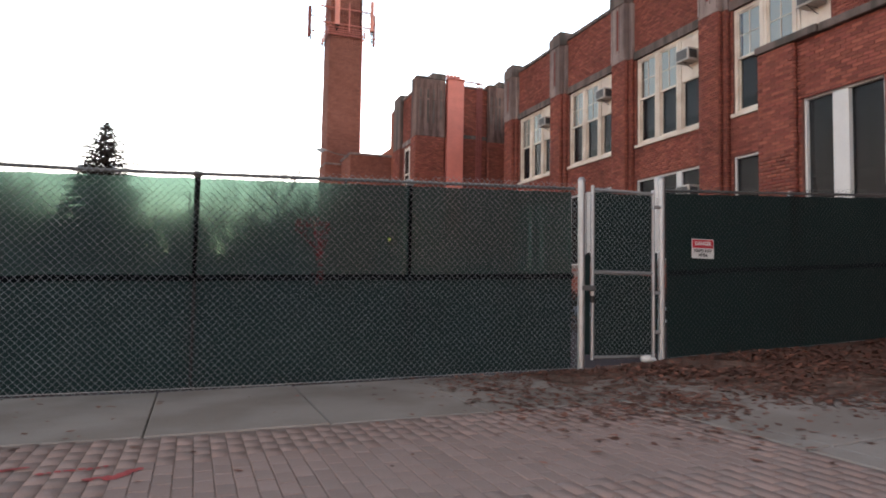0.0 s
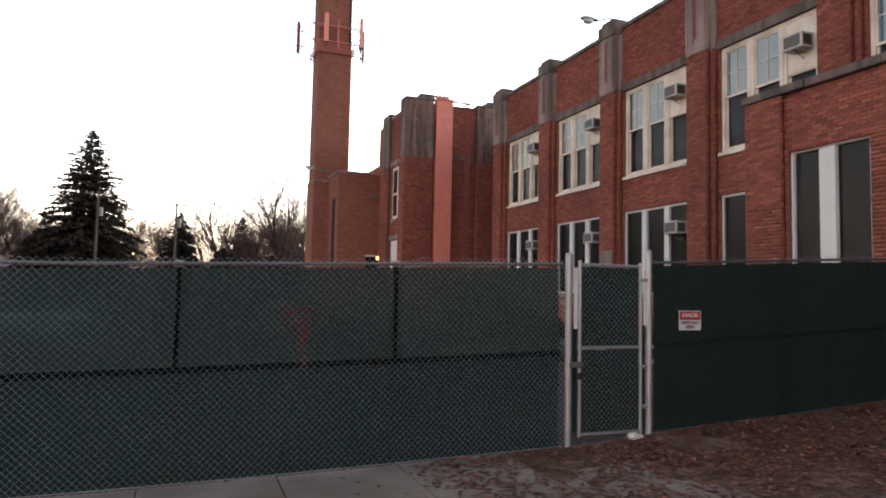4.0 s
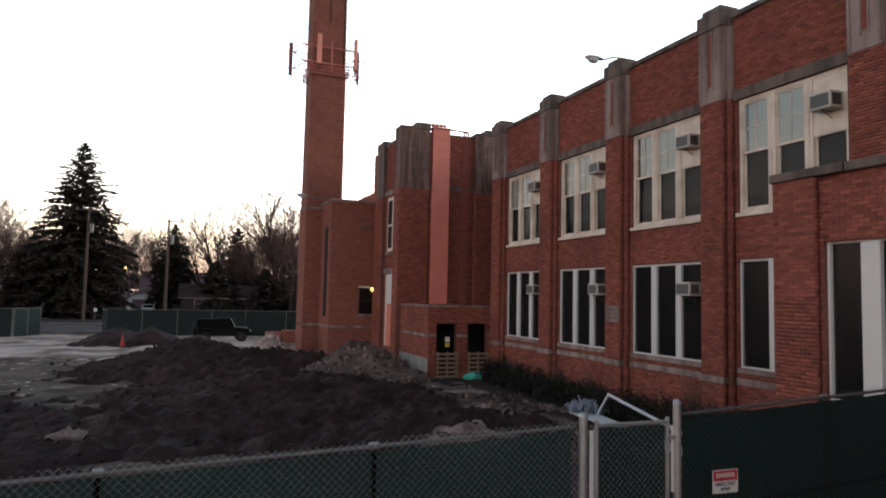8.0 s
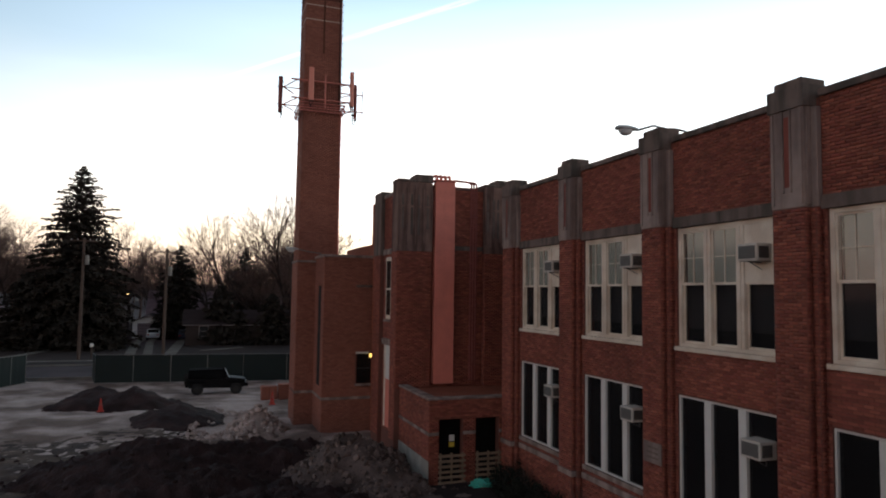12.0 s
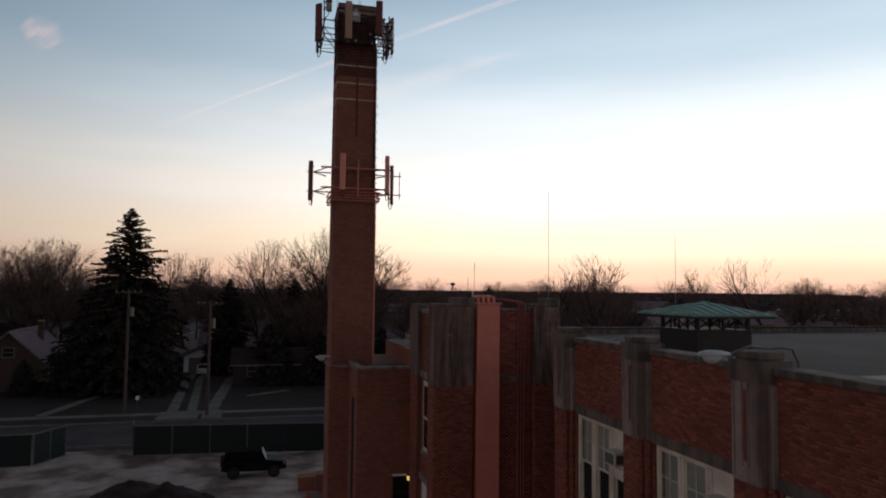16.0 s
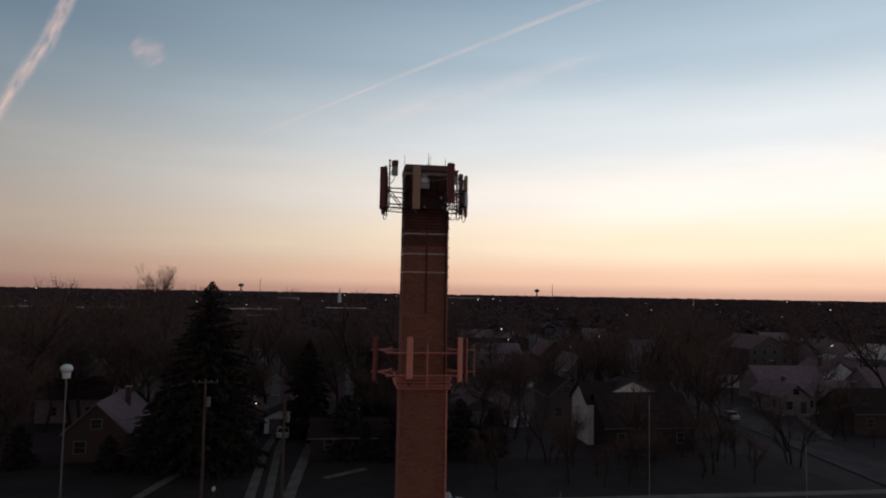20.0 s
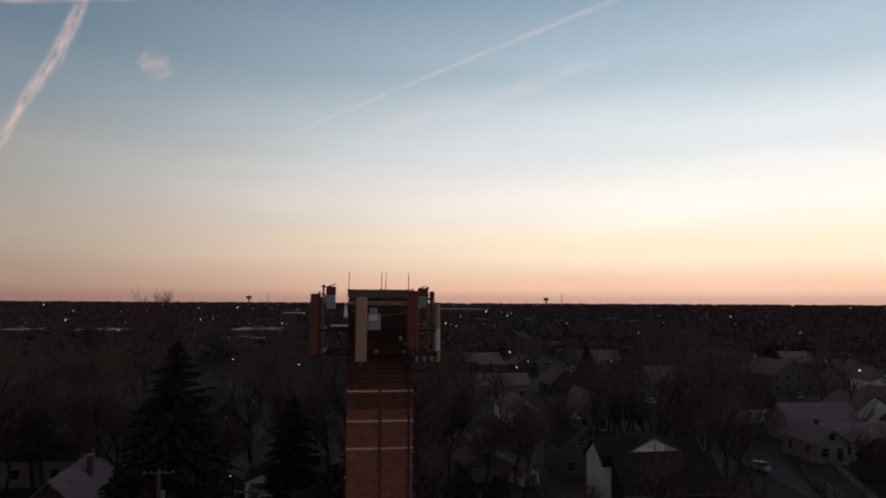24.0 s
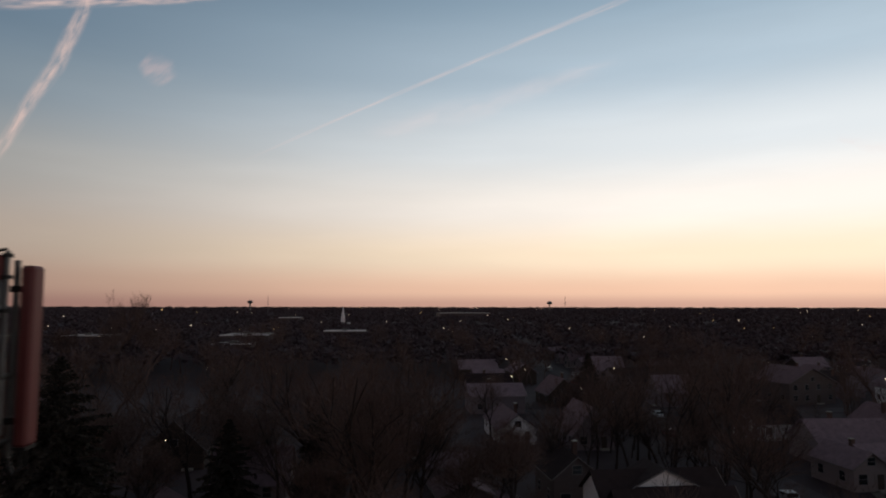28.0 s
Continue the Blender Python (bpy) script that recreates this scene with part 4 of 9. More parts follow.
def boiler_house():
    y, x = 38.65, 8.2
    b = thing("wall_boiler", (9.5, y, 0), "brown-red brick boiler house at the chimney's foot", "wall", kind="structure")
    part("core", boxed(x + 0.02, 10.8, y + 0.02, 46, -0.2, 8.55), MORTAR, b)
    part("roof_membrane", boxed(x + 0.3, 10.8, y + 0.3, 41.0, 8.55, 8.58), ROOFING, b)
    part("roof_membrane", boxed(10.8, 18.0, 41.4, 46, 9.35, 9.38), ROOFING, b)
    part("core", boxed(10.8, 18.0, 41.4, 46, -0.2, 9.35), FAR_BRICK, b)
    part("core", boxed(10.8, 15.1, 38.9, 41.4, -0.2, 9.35), FAR_BRICK, b)
    bricks(b, (x, y + 0.02, 0), (1, 0, 0), (0, -1, 0), 2.6, 0.0, 8.6, [(1.64, 2.6, 7.16, 7.24), (1.66, 2.52, 2.45, 3.95), (0, 9, 1.7, 1.84)], mats=(BRICK_BROWN, BRICK_BROWN_PIECE))
    bricks(b, (x + 0.02, y, 0), (0, 1, 0), (-1, 0, 0), 2.9, 0.0, 8.6, [(0, 9, 1.7, 1.84), (0.7, 1.5, 2.3, 7.2)], mats=(BRICK_BROWN, BRICK_BROWN_PIECE))
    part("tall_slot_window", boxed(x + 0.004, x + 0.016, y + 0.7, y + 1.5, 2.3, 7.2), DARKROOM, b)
    part("band_stone", boxed(x - 0.03, 10.8, y - 0.03, y + 0.02, 1.7, 1.84, bevel=0.01), STONE, b)
    part("band_stone", boxed(x - 0.03, x + 0.02, y + 0.02, 41.3, 1.7, 1.84, bevel=0.01), STONE, b)
    part("lintel_stone", boxed(9.8, 10.8, y - 0.06, y + 0.02, 7.14, 7.26), STONE_DARK, b)
    part("coping", boxed(x - 0.05, 10.8, y - 0.05, y + 0.3, 8.6, 8.72, bevel=0.015), STONE, b)
    part("coping", boxed(x - 0.05, x + 0.3, y + 0.3, 41.4, 8.6, 8.72, bevel=0.015), STONE, b)
    w = thing("window_boiler", (10.3, y, 2.45), "dark sash window with a pale sill in the boiler house", "window", kind="structure")
    part("pane", boxed(9.9, 10.7, y + 0.004, y + 0.016, 2.47, 3.93), SCREENED, w)
    part("window_frame", boxed(9.86, 10.74, y - 0.02, y + 0.02, 3.9, 3.99), WHITE, w)
    part("meeting_rail", boxed(9.9, 10.7, y - 0.01, y + 0.004, 3.15, 3.22), DARKMETAL, w)
    part("window_sill", boxed(9.82, 10.78, y - 0.08, y + 0.02, 2.34, 2.45, bevel=0.01), STONE, w)
    l = thing("wall_lamp", (10.55, 38.4, 3.8), "small lit yellow lamp on the wall", "lamp")
    part("hood", boxed(10.48, 10.62, 38.40, 38.64, 3.93, 3.99), DARKMETAL, l)
    part("lens", boxed(10.49, 10.61, 38.42, 38.56, 3.72, 3.93, bevel=0.02), MATS["lamp_glow"], l, "glowing yellow lens")
    l = flood_lamp((8.32, 40.5, 8.86), (-1, -0.2), 1.2)
    part("foot", tube(bmesh.new(), (8.32, 40.5, 8.70), (8.32, 40.5, 8.88), 0.045), STEEL, l)


material("lamp_glow", (0.9, 0.6, 0.2), 0.5, vary=0.02, bump=0, emit=((1.0, 0.66, 0.16), 0.6))
material("lamp_shell", (0.42, 0.43, 0.43), 0.45, metal=0.3, vary=0.1, bump=0.02)
material("lamp_lens", (0.55, 0.57, 0.58), 0.2, vary=0.05, bump=0)


def flood_lamp(at, way, reach, drop=0.0):
    """A cobra-head lamp on an arm that reaches out along way; off at this hour."""
    l = thing("street_lamp", at, "grey cobra-head lamp, unlit, on a thin arm", "lamp", "cobra-head lamps")
    w = Vector((*way, 0)).normalized()
    p = Vector(at)
    part("arm", piped([p, p + Vector((0, 0, 0.05)) + w * reach * 0.5, p + Vector((0, 0, 0.16 - drop)) + w * reach], 0.028), STEEL, l)
    tip = p + Vector((0, 0, 0.16 - drop)) + w * reach
    bm = bmesh.new()
    bmesh.ops.create_uvsphere(bm, u_segments=16, v_segments=8, radius=1.0)
    ang = Matrix.Rotation(math.atan2(w.y, w.x), 4, "Z")
    for q in bm.verts:
        taper = 0.62 + 0.38 * (q.co.x + 1) / 2
        q.co = ang @ Vector((q.co.x * 0.36, q.co.y * 0.17 * taper, max(q.co.z, -0.25) * 0.11 * taper)) + tip + w * 0.3
    part("head", bm, MATS["lamp_shell"], l, smooth=True)
    bm = bmesh.new()
    bmesh.ops.create_uvsphere(bm, u_segments=14, v_segments=8, radius=1.0)
    for q in bm.verts:
        q.co = ang @ Vector((q.co.x * 0.2 + 0.06, q.co.y * 0.125, min(q.co.z, 0.1) * 0.15)) + tip + w * 0.3 + Vector((0, 0, -0.02))
    part("bowl_lens", bm, MATS["lamp_lens"], l, smooth=True)
    return l


boiler_house()
# lamp on the second pilaster cap, its arm bent over from the roof
lp = flood_lamp((13.5, 19.75, 11.06), (-1, 0.03), 0.88, drop=0.26)
part("bent_stem", piped([(13.5, 19.75, 11.06), (13.72, 19.75, 11.09), (14.05, 19.75, 11.05), (14.18, 19.75, 10.8), (14.18, 19.75, 9.95)], 0.03), STEEL, lp)


def penthouse():
    cx, cy, z, r, e = 20.0, 30.6, 9.95, 1.05, 1.75
    p = thing("roof_ventilator", (cx, cy, z), "open roof ventilator on iron posts with a green copper hipped roof", "ventilator")
    part("curb", boxed(cx - r - 0.1, cx + r + 0.1, cy - r - 0.1, cy + r + 0.1, z, z + 0.86, bevel=0.02), DARKMETAL, p)
    corners = ((-r, -r), (r, -r), (r, r), (-r, r))
    for (ax, ay), (bx, by) in zip(corners, corners[1:] + corners[:1]):
        part("post", boxed(cx + ax - 0.06, cx + ax + 0.06, cy + ay - 0.06, cy + ay + 0.06, z + 0.86, z + 1.3), DARKMETAL, p)
        for f in (0.25, 0.5, 0.75):
            part("post", tube(bmesh.new(), (cx + ax + (bx - ax) * f, cy + ay + (by - ay) * f, z + 0.86), (cx + ax + (bx - ax) * f, cy + ay + (by - ay) * f, z + 1.3), 0.035, n=6), DARKMETAL, p)
        for f, g in ((0, 0.25), (0.5, 0.25), (0.5, 0.75), (1, 0.75)):
            part("brace", tube(bmesh.new(), (cx + ax + (bx - ax) * f, cy + ay + (by - ay) * f, z + 0.88), (cx + ax + (bx - ax) * g, cy + ay + (by - ay) * g, z + 1.2), 0.03, n=5), DARKMETAL, p)
    part("soffit", boxed(cx - e + 0.05, cx + e - 0.05, cy - e + 0.05, cy + e - 0.05, z + 1.28, z + 1.36), DARKMETAL, p)
    bm = bmesh.new()
    h0, h1 = z + 1.36, z + 1.86
    base = [bm.verts.new((cx + sx * e, cy + sy * e, h0 + 0.06)) for sx, sy in ((-1, -1), (1, -1), (1, 1), (-1, 1))]
    low = [bm.verts.new((cx + sx * e, cy + sy * e, h0)) for sx, sy in ((-1, -1), (1, -1), (1, 1), (-1, 1))]
    top = bm.verts.new((cx, cy, h1))
    for i in range(4):
        bm.faces.new((base[i], base[(i + 1) % 4], top))
        bm.faces.new((low[i], low[(i + 1) % 4], base[(i + 1) % 4], base[i]))
    bm.faces.new(low[::-1])
    roof = part("copper_roof", bm, COPPER, p, "verdigris copper sheet with standing seams")
    for side in range(4):
        turn = Matrix.Translation((cx, cy, 0)) @ Matrix.Rotation(side * math.pi / 2, 4, "Z")
        for k in range(-4, 5):
            f = k / 4.5
            a = turn @ Vector((f * e, -e, h0 + 0.075))
            b = turn @ Vector((f * e, -abs(f) * e, h0 + 0.075 + (h1 - h0 - 0.06) * (1 - abs(f))))
            part("standing_seam", tube(bmesh.new(), a, b, 0.03, n=4), COPPER, roof)


penthouse()

# ---- the chimney and its antennas ----
CX, CY = 8.34, 42.35
TOP = 24.15


def half(z):
    return 1.05 - 0.0038 * z


material("soot_brick", (0.085, 0.033, 0.026), 0.92, vary=0.35, scale=2.5, fine=40, bump=0.4, second=(0.045, 0.022, 0.019), streak=2.0)

material("soot_stained_brick", (0.135, 0.048, 0.034), 0.88, island=0.25, second=(0.10, 0.04, 0.03), vary=0.3, scale=0.7, fine=80, bump=0.3)
material("soot_stained_piece", (0.135, 0.048, 0.034), 0.88, rand=0.25, second=(0.10, 0.04, 0.03), vary=0.3, scale=0.7, fine=80, bump=0.3)


def chimney():
    c = thing("chimney", (CX, CY, 0), "tall square brick chimney with steel straps and antennas", "chimney")
    bm = bmesh.new()
    zs = [8.4, 16.0, TOP]
    rings = [[bm.verts.new((CX + sx * (half(z) - 0.012), CY + sy * (half(z) - 0.012), z)) for sx, sy in ((-1, -1), (1, -1), (1, 1), (-1, 1))] for z in zs]
    for a, b in zip(rings, rings[1:]):
        for i in range(4):
            bm.faces.new((a[i], a[(i + 1) % 4], b[(i + 1) % 4], b[i]))
    bm.faces.new(rings[-1])
    shaft = part("shaft", bm, MORTAR, c)
    slope = 0.0038
    lean = math.sqrt(1 + slope * slope)
    for k, (ax, nn) in enumerate((((1, 0, 0), (0, -1, 0)), ((0, 1, 0), (-1, 0, 0)), ((0, -1, 0), (1, 0, 0)))):
        a, n = Vector(ax), Vector(nn)
        for z0 in np.arange(8.4, TOP - 0.01, 1.575):
            h0 = half(z0)
            o = Vector((CX, CY, 0)) - a * (half(z0 + 0.8)) + n * (h0 - 0.004)
            up = (Vector((0, 0, 1)) - n * slope) / lean
            o = o + Vector((0, 0, z0))
            pick = (lambda u, v: True) if k == 0 and 21.9 < z0 < 23.6 else None
            bricks(c, o, a, n, 2 * half(z0 + 0.8), 0.0, 1.575 * lean, mats=(BRICK_BROWN, BRICK_BROWN_PIECE) if z0 < 22.0 else (MATS["soot_stained_brick"], MATS["soot_stained_piece"]), pick=pick, up=up)
    # plinth
    h = 1.08
    part("plinth", boxed(CX - h + 0.02, CX + h, CY - h + 0.02, CY + h, -0.2, 8.42), MORTAR, c)
    bricks(c, (CX - h, CY - h + 0.02, 0), (1, 0, 0), (0, -1, 0), 1.08, 0.0, 8.42, [(0, 9, 1.7, 1.84)], mats=(BRICK_BROWN, BRICK_BROWN_PIECE))
    bricks(c, (CX - h + 0.02, CY - h, 0), (0, 1, 0), (-1, 0, 0), 2.16, 0.0, 8.42, [(0, 9, 1.7, 1.84)], mats=(BRICK_BROWN, BRICK_BROWN_PIECE))
    part("band_stone", boxed(CX - h - 0.03, CX, CY - h - 0.02, CY - h + 0.02, 1.7, 1.84, bevel=0.01), STONE, c)
    part("plinth_coping", boxed(CX - h - 0.04, CX + h, CY - h - 0.04, CY - h + 0.25, 8.42, 8.52, bevel=0.01), STONE, c)
    part("plinth_coping", boxed(CX - h - 0.04, CX - h + 0.25, CY - h + 0.25, CY + h, 8.42, 8.52, bevel=0.01), STONE, c)
    # steel straps, in two lengths a side
    for z in (21.42, 22.22, 23.10):
        r = half(z) + 0.012
        for s in (-1, 1):
            part("strap", boxed(CX + s * r * 0.52 - r * 0.48, CX + s * r * 0.52 + r * 0.48, CY - r - 0.012, CY - r + 0.004, z - 0.026, z + 0.026), MATS["strap"], c, "pale painted steel strap")
            part("strap", boxed(CX + s * r - 0.008, CX + s * r + 0.008, CY - r, CY + r, z - 0.026, z + 0.026), MATS["strap"], c)
    part("soot_streak", boxed(CX - 0.04, CX + 0.06, CY - half(22) - 0.018, CY - half(22) - 0.004, 19.6, 23.9), MATS["soot"], c, "dark soot streak down the face")
    # climbing rungs and cable on the east edge
    for k in range(34):
        z = 9.2 + k * 0.43
        r = half(z)
        part("rung", piped([(CX + r, CY - r + 0.12, z), (CX + r + 0.09, CY - r + 0.12, z), (CX + r + 0.09, CY - r + 0.4, z), (CX + r, CY - r + 0.4, z)], 0.011, 5), STEEL, c)
    part("riser_cable", piped([(CX + half(8) - 0.02, CY - half(8) - 0.03, 8.5), (CX + half(16) + 0.0, CY - half(16) - 0.03, 16.5)], 0.035), DUCT, c, "salmon-painted riser pipe")
    # corbelled dark courses under the head, and the riser pipe at the corner
    for k in range(6):
        z = 23.32 + 0.135 * k
        r = half(z) + 0.022
        part("corbel_course", boxed(CX - r, CX + r, CY - r - 0.004, CY - r + 0.03, z, z + 0.062, bevel=0.004), MATS["soot_brick"], c)
        part("corbel_course", boxed(CX + r - 0.03, CX + r + 0.004, CY - r + 0.03, CY + r, z, z + 0.062, bevel=0.004), MATS["soot_brick"], c)
    part("corner_riser", piped([(CX + half(20) - 0.1, CY - half(20) - 0.05, 16.5), (CX + half(24) - 0.1, CY - half(24) - 0.06, 23.9)], 0.035, 6), MATS["soot_brick"], c)
    # head box round the old flue
    q, r, hx, hy = 0.89, 1.0, 8.28, 42.2
    part("head", boxed(hx - q, hx + q, hy - r, hy + r, TOP, 25.86), MATS["soot_brick"], c, "darker ribbed masonry head")
    for k in range(11):
        z = TOP + 0.05 + 0.155 * k
        part("corbel_course", boxed(hx - q - 0.03, hx + q + 0.03, hy - r - 0.03, hy - r, z, z + 0.09, bevel=0.006), MATS["soot_brick"], c)
        part("corbel_course", boxed(hx + q, hx + q + 0.03, hy - r, hy + r, z, z + 0.09, bevel=0.006), MATS["soot_brick"], c)
        part("corbel_course", boxed(hx - q - 0.03, hx - q, hy - r, hy + r, z, z + 0.09, bevel=0.006), MATS["soot_brick"], c)
    part("rim_stone", boxed(hx - q - 0.05, hx + q + 0.05, hy - r - 0.05, hy + r + 0.05, 25.86, 26.12, bevel=0.02), MATS["rim_stone"], c, "tan stone rim")
    part("rim_course", boxed(hx - q - 0.035, hx + q + 0.035, hy - r - 0.035, hy + r + 0.035, 25.66, 25.78), STONE, c)
    return c


material("strap", (0.58, 0.44, 0.36), 0.6, vary=0.2)
material("soot", (0.13, 0.050, 0.034), 0.95, vary=0.4, scale=3, fine=20)
material("rim_stone", (0.14, 0.092, 0.070), 0.9, vary=0.25, scale=3, fine=40, bump=0.2)
chimney()


def panel_antenna(x, y, z, high, wide, shell, facing, word, group, mount=0.0, can=False):
    """A sector panel on its pole: shell with rounded edges, end caps, clamps, cable tails."""
    a = thing("panel_antenna", (x, y, z), word, "antenna", group)
    ang = Matrix.Translation((x, y, 0)) @ Matrix.Rotation(facing, 4, "Z")
    part("shell", boxed(-wide / 2, wide / 2, -0.07, 0.07, z, z + high, bevel=0.03, turn=ang), shell, a)
    part("end_cap", boxed(-wide / 2 + 0.01, wide / 2 - 0.01, -0.06, 0.06, z - 0.035, z, turn=ang), DARKMETAL, a)
    part("mast", tube(bmesh.new(), ang @ Vector((0, 0.16, z - 0.12)), ang @ Vector((0, 0.16, z + high + mount)), 0.035), REDPIPE if shell is PINK else STEEL, a)
    for f in (0.12, 0.85):
        part("clamp", boxed(-0.06, 0.06, 0.06, 0.2, z + high * f, z + high * f + 0.07, turn=ang), DARKMETAL, a)
    for s in (-0.4, 0.4):
        p = [ang @ Vector((s * wide * 0.6, 0, z - 0.03)), ang @ Vector((s * wide * 0.7, 0.02, z - 0.22)), ang @ Vector((s * wide * 0.1, 0.10, z - 0.30)), ang @ Vector((0, 0.18, z - 0.08))]
        part("cable_tail", piped(p, 0.014, 5), DARKMETAL, a)
    return a


def ring_platform():
    z0, z1 = 16.98, 17.95
    r = thing("antenna_ring", (CX, CY, 16.6), "red-painted steel antenna frame clamped round the chimney", "antenna mount")
    hh = 1.055
    for k, z in enumerate((16.42, 16.55, 16.69, 16.83)):
        e = hh + 0.09 + 0.04 * (k % 2)
        part("collar", piped([(CX - e, CY - e, z), (CX + e, CY - e, z), (CX + e, CY + e, z), (CX - e, CY + e, z), (CX - e, CY - e, z)], 0.042, 6), REDPIPE, r)
    for z in (z0, z1):
        e = hh + 0.28
        part("rail", piped([(CX - e - 0.35, CY - e, z), (CX + e + 0.25, CY - e, z)], 0.042), REDPIPE, r)
        part("rail", piped([(CX - e, CY - e, z), (CX - hh - 0.87, CY + 0.3, z), (CX - e + 0.1, CY + e, z)], 0.03), REDPIPE, r)
        part("rail", piped([(CX + e, CY - e, z), (CX + hh + 0.83, CY + 0.3, z), (CX + e - 0.1, CY + e, z)], 0.03), REDPIPE, r)
        part("arm", piped([(CX - hh + 0.10, CY + 0.3, z), (CX - hh - 1.2, CY + 0.3, z)], 0.03), REDPIPE, r)
        part("arm", piped([(CX + hh - 0.10, CY + 0.3, z), (CX + hh + 1.45, CY + 0.3, z)], 0.03), REDPIPE, r)
        for sx in (-1, 1):
            part("standoff", piped([(CX + sx * (hh - 0.12), CY - hh + 0.08, z), (CX + sx * e, CY - e, z)], 0.028), REDPIPE, r)
    g = "salmon panel antennas on the chimney ring"
    w = "salmon-painted panel antenna on the chimney ring"
    panel_antenna(7.66, CY - hh - 0.44, 16.85, 1.78, 0.27, PINK, 0.0, w, g)
    panel_antenna(CX + hh + 0.42, CY - hh - 0.42, 16.75, 1.88, 0.20, PINK, 0.2, w, g)
    panel_antenna(CX + hh + 0.98, CY + 0.25, 16.5, 2.0, 0.18, DULL_RED, 1.0, "brick-red panel antenna on the chimney ring", g)
    panel_antenna(CX - hh - 1.02, CY + 0.25, 16.55, 1.95, 0.20, DULL_RED, -0.7, "brick-red panel antenna on the chimney ring", g)
    v = thing("bare_mast", (8.42, CY - hh - 0.3, 16.6), "empty red antenna mast on the chimney ring", "mast", "bare masts")
    part("mast", piped([(8.42, CY - hh - 0.32, 16.55), (8.42, CY - hh - 0.32, 18.35)], 0.04), REDPIPE, v)
    v2 = thing("bare_mast", (10.3, CY - 0.4, 16.6), "empty red antenna mast on the chimney ring", "mast", "bare masts")
    part("mast", piped([(10.78, CY + 0.3, 16.75), (10.78, CY + 0.3, 18.2)], 0.02), REDPIPE, v2)


ring_platform()


def head_antennas():
    hx, hy, fy, lx, rx = 8.28, 42.2, 40.55, 6.64, 9.89      # head's centre, rails in front and at the sides
    f = thing("antenna_mount", (hx, hy, 24.2), "steel pipe frame round the chimney head", "antenna mount")
    for z in (24.26, 24.94):
        part("rail", piped([(lx - 0.1, fy, z), (7.74, fy, z), (7.76, fy, z), (9.21, fy, z), (9.23, fy, z), (rx + 0.05, fy, z)], 0.03), DARKMETAL, f)
        part("rail", piped([(lx, fy - 0.1, z), (lx, 43.1, z)], 0.03), DARKMETAL, f)
        part("rail", piped([(rx, fy - 0.1, z), (rx, 43.4, z)], 0.03), DARKMETAL, f)
        for s in (-0.75, 0.75):
            part("standoff", piped([(hx + s, hy - 0.98, z - 0.08), (hx + s, fy, z - 0.02)], 0.026), DARKMETAL, f)
            part("standoff", piped([(hx + 0.87, hy + s, z - 0.06), (rx, hy + s, z - 0.02)], 0.026), DARKMETAL, f)
            part("standoff", piped([(hx - 0.87, hy + s, z - 0.06), (lx, hy + s, z - 0.02)], 0.026), DARKMETAL, f)
    for x, s in ((lx, -1), (rx, 1)):
        part("knee_brace", piped([(hx + s * 0.88, hy - 0.4, 24.2), (x, hy - 0.4, 25.15)], 0.022), RUST, f)
        part("knee_brace", piped([(hx + s * 0.88, hy + 0.4, 24.2), (x, hy + 0.4, 25.15)], 0.022), RUST, f)
        part("upright", piped([(x, hy + 0.1, 24.3), (x, hy + 0.1, 25.7)], 0.024), RUST, f)
        part("upright", piped([(x, hy - 1.2, 24.25), (x, hy - 1.2, 25.5)], 0.024), RUST, f)
        for k in range(3):
            y = hy - 0.9 + 0.55 * k
            part("sagging_cable", piped([(x, y, 25.1), (x + s * 0.07, y + 0.05, 24.55), (x + s * 0.02, y + 0.12, 24.22), (hx + s * 0.95, y + 0.2, 24.32), (hx + s * 0.92, y + 0.2, 23.9)], 0.016, 5), DARKMETAL, f)
    part("sagging_cable", piped([(hx - 0.8, fy + 0.3, 25.5), (hx - 0.2, fy + 0.2, 25.36), (hx + 0.3, fy + 0.2, 25.36), (hx + 0.8, fy + 0.05, 25.46)], 0.018, 5), STEEL, f)
    g = "panel antennas at the chimney head"
    red, tan = "brick-red panel antenna at the chimney head", "tall tan panel antenna at the chimney head"
    a = panel_antenna(7.75, fy - 0.18, 24.05, 1.84, 0.32, TAN, 0.0, tan, g, mount=0.06)
    part("arm", piped([(7.75, fy - 0.04, 24.5), (7.75, fy + 0.3, 24.5), (7.75, hy - 0.98, 24.5)], 0.03), STEEL, a)
    a = panel_antenna(9.22, fy - 0.18, 24.38, 1.70, 0.32, RUST, 0.0, red, g, mount=0.06)
    part("arm", piped([(9.16, fy - 0.04, 24.5), (9.1, fy + 0.3, 24.5), (9.05, hy - 0.98, 24.5)], 0.03), STEEL, a)
    panel_antenna(10.06, 41.45, 23.95, 1.80, 0.22, TAN, radians(90), tan, g, mount=0.06)
    panel_antenna(10.06, 43.0, 24.2, 1.90, 0.26, RUST, radians(90), red, g, mount=0.06)
    panel_antenna(6.40, 41.3, 24.15, 1.84, 0.34, RUST, radians(-40), red, g, mount=0.06)
    panel_antenna(6.47, 42.7, 24.1, 1.80, 0.24, STEEL, radians(-90), "dark grey panel antenna at the chimney head", g, mount=0.06)
    a = panel_antenna(9.99, 41.12, 24.3, 0.66, 0.34, EQUIP, radians(62), "short grey panel unit at the chimney head", g)
    part("arm", piped([(9.85, 41.2, 24.52), (9.5, 41.24, 24.52), (9.15, 41.3, 24.52)], 0.03), DULL_RED, a)
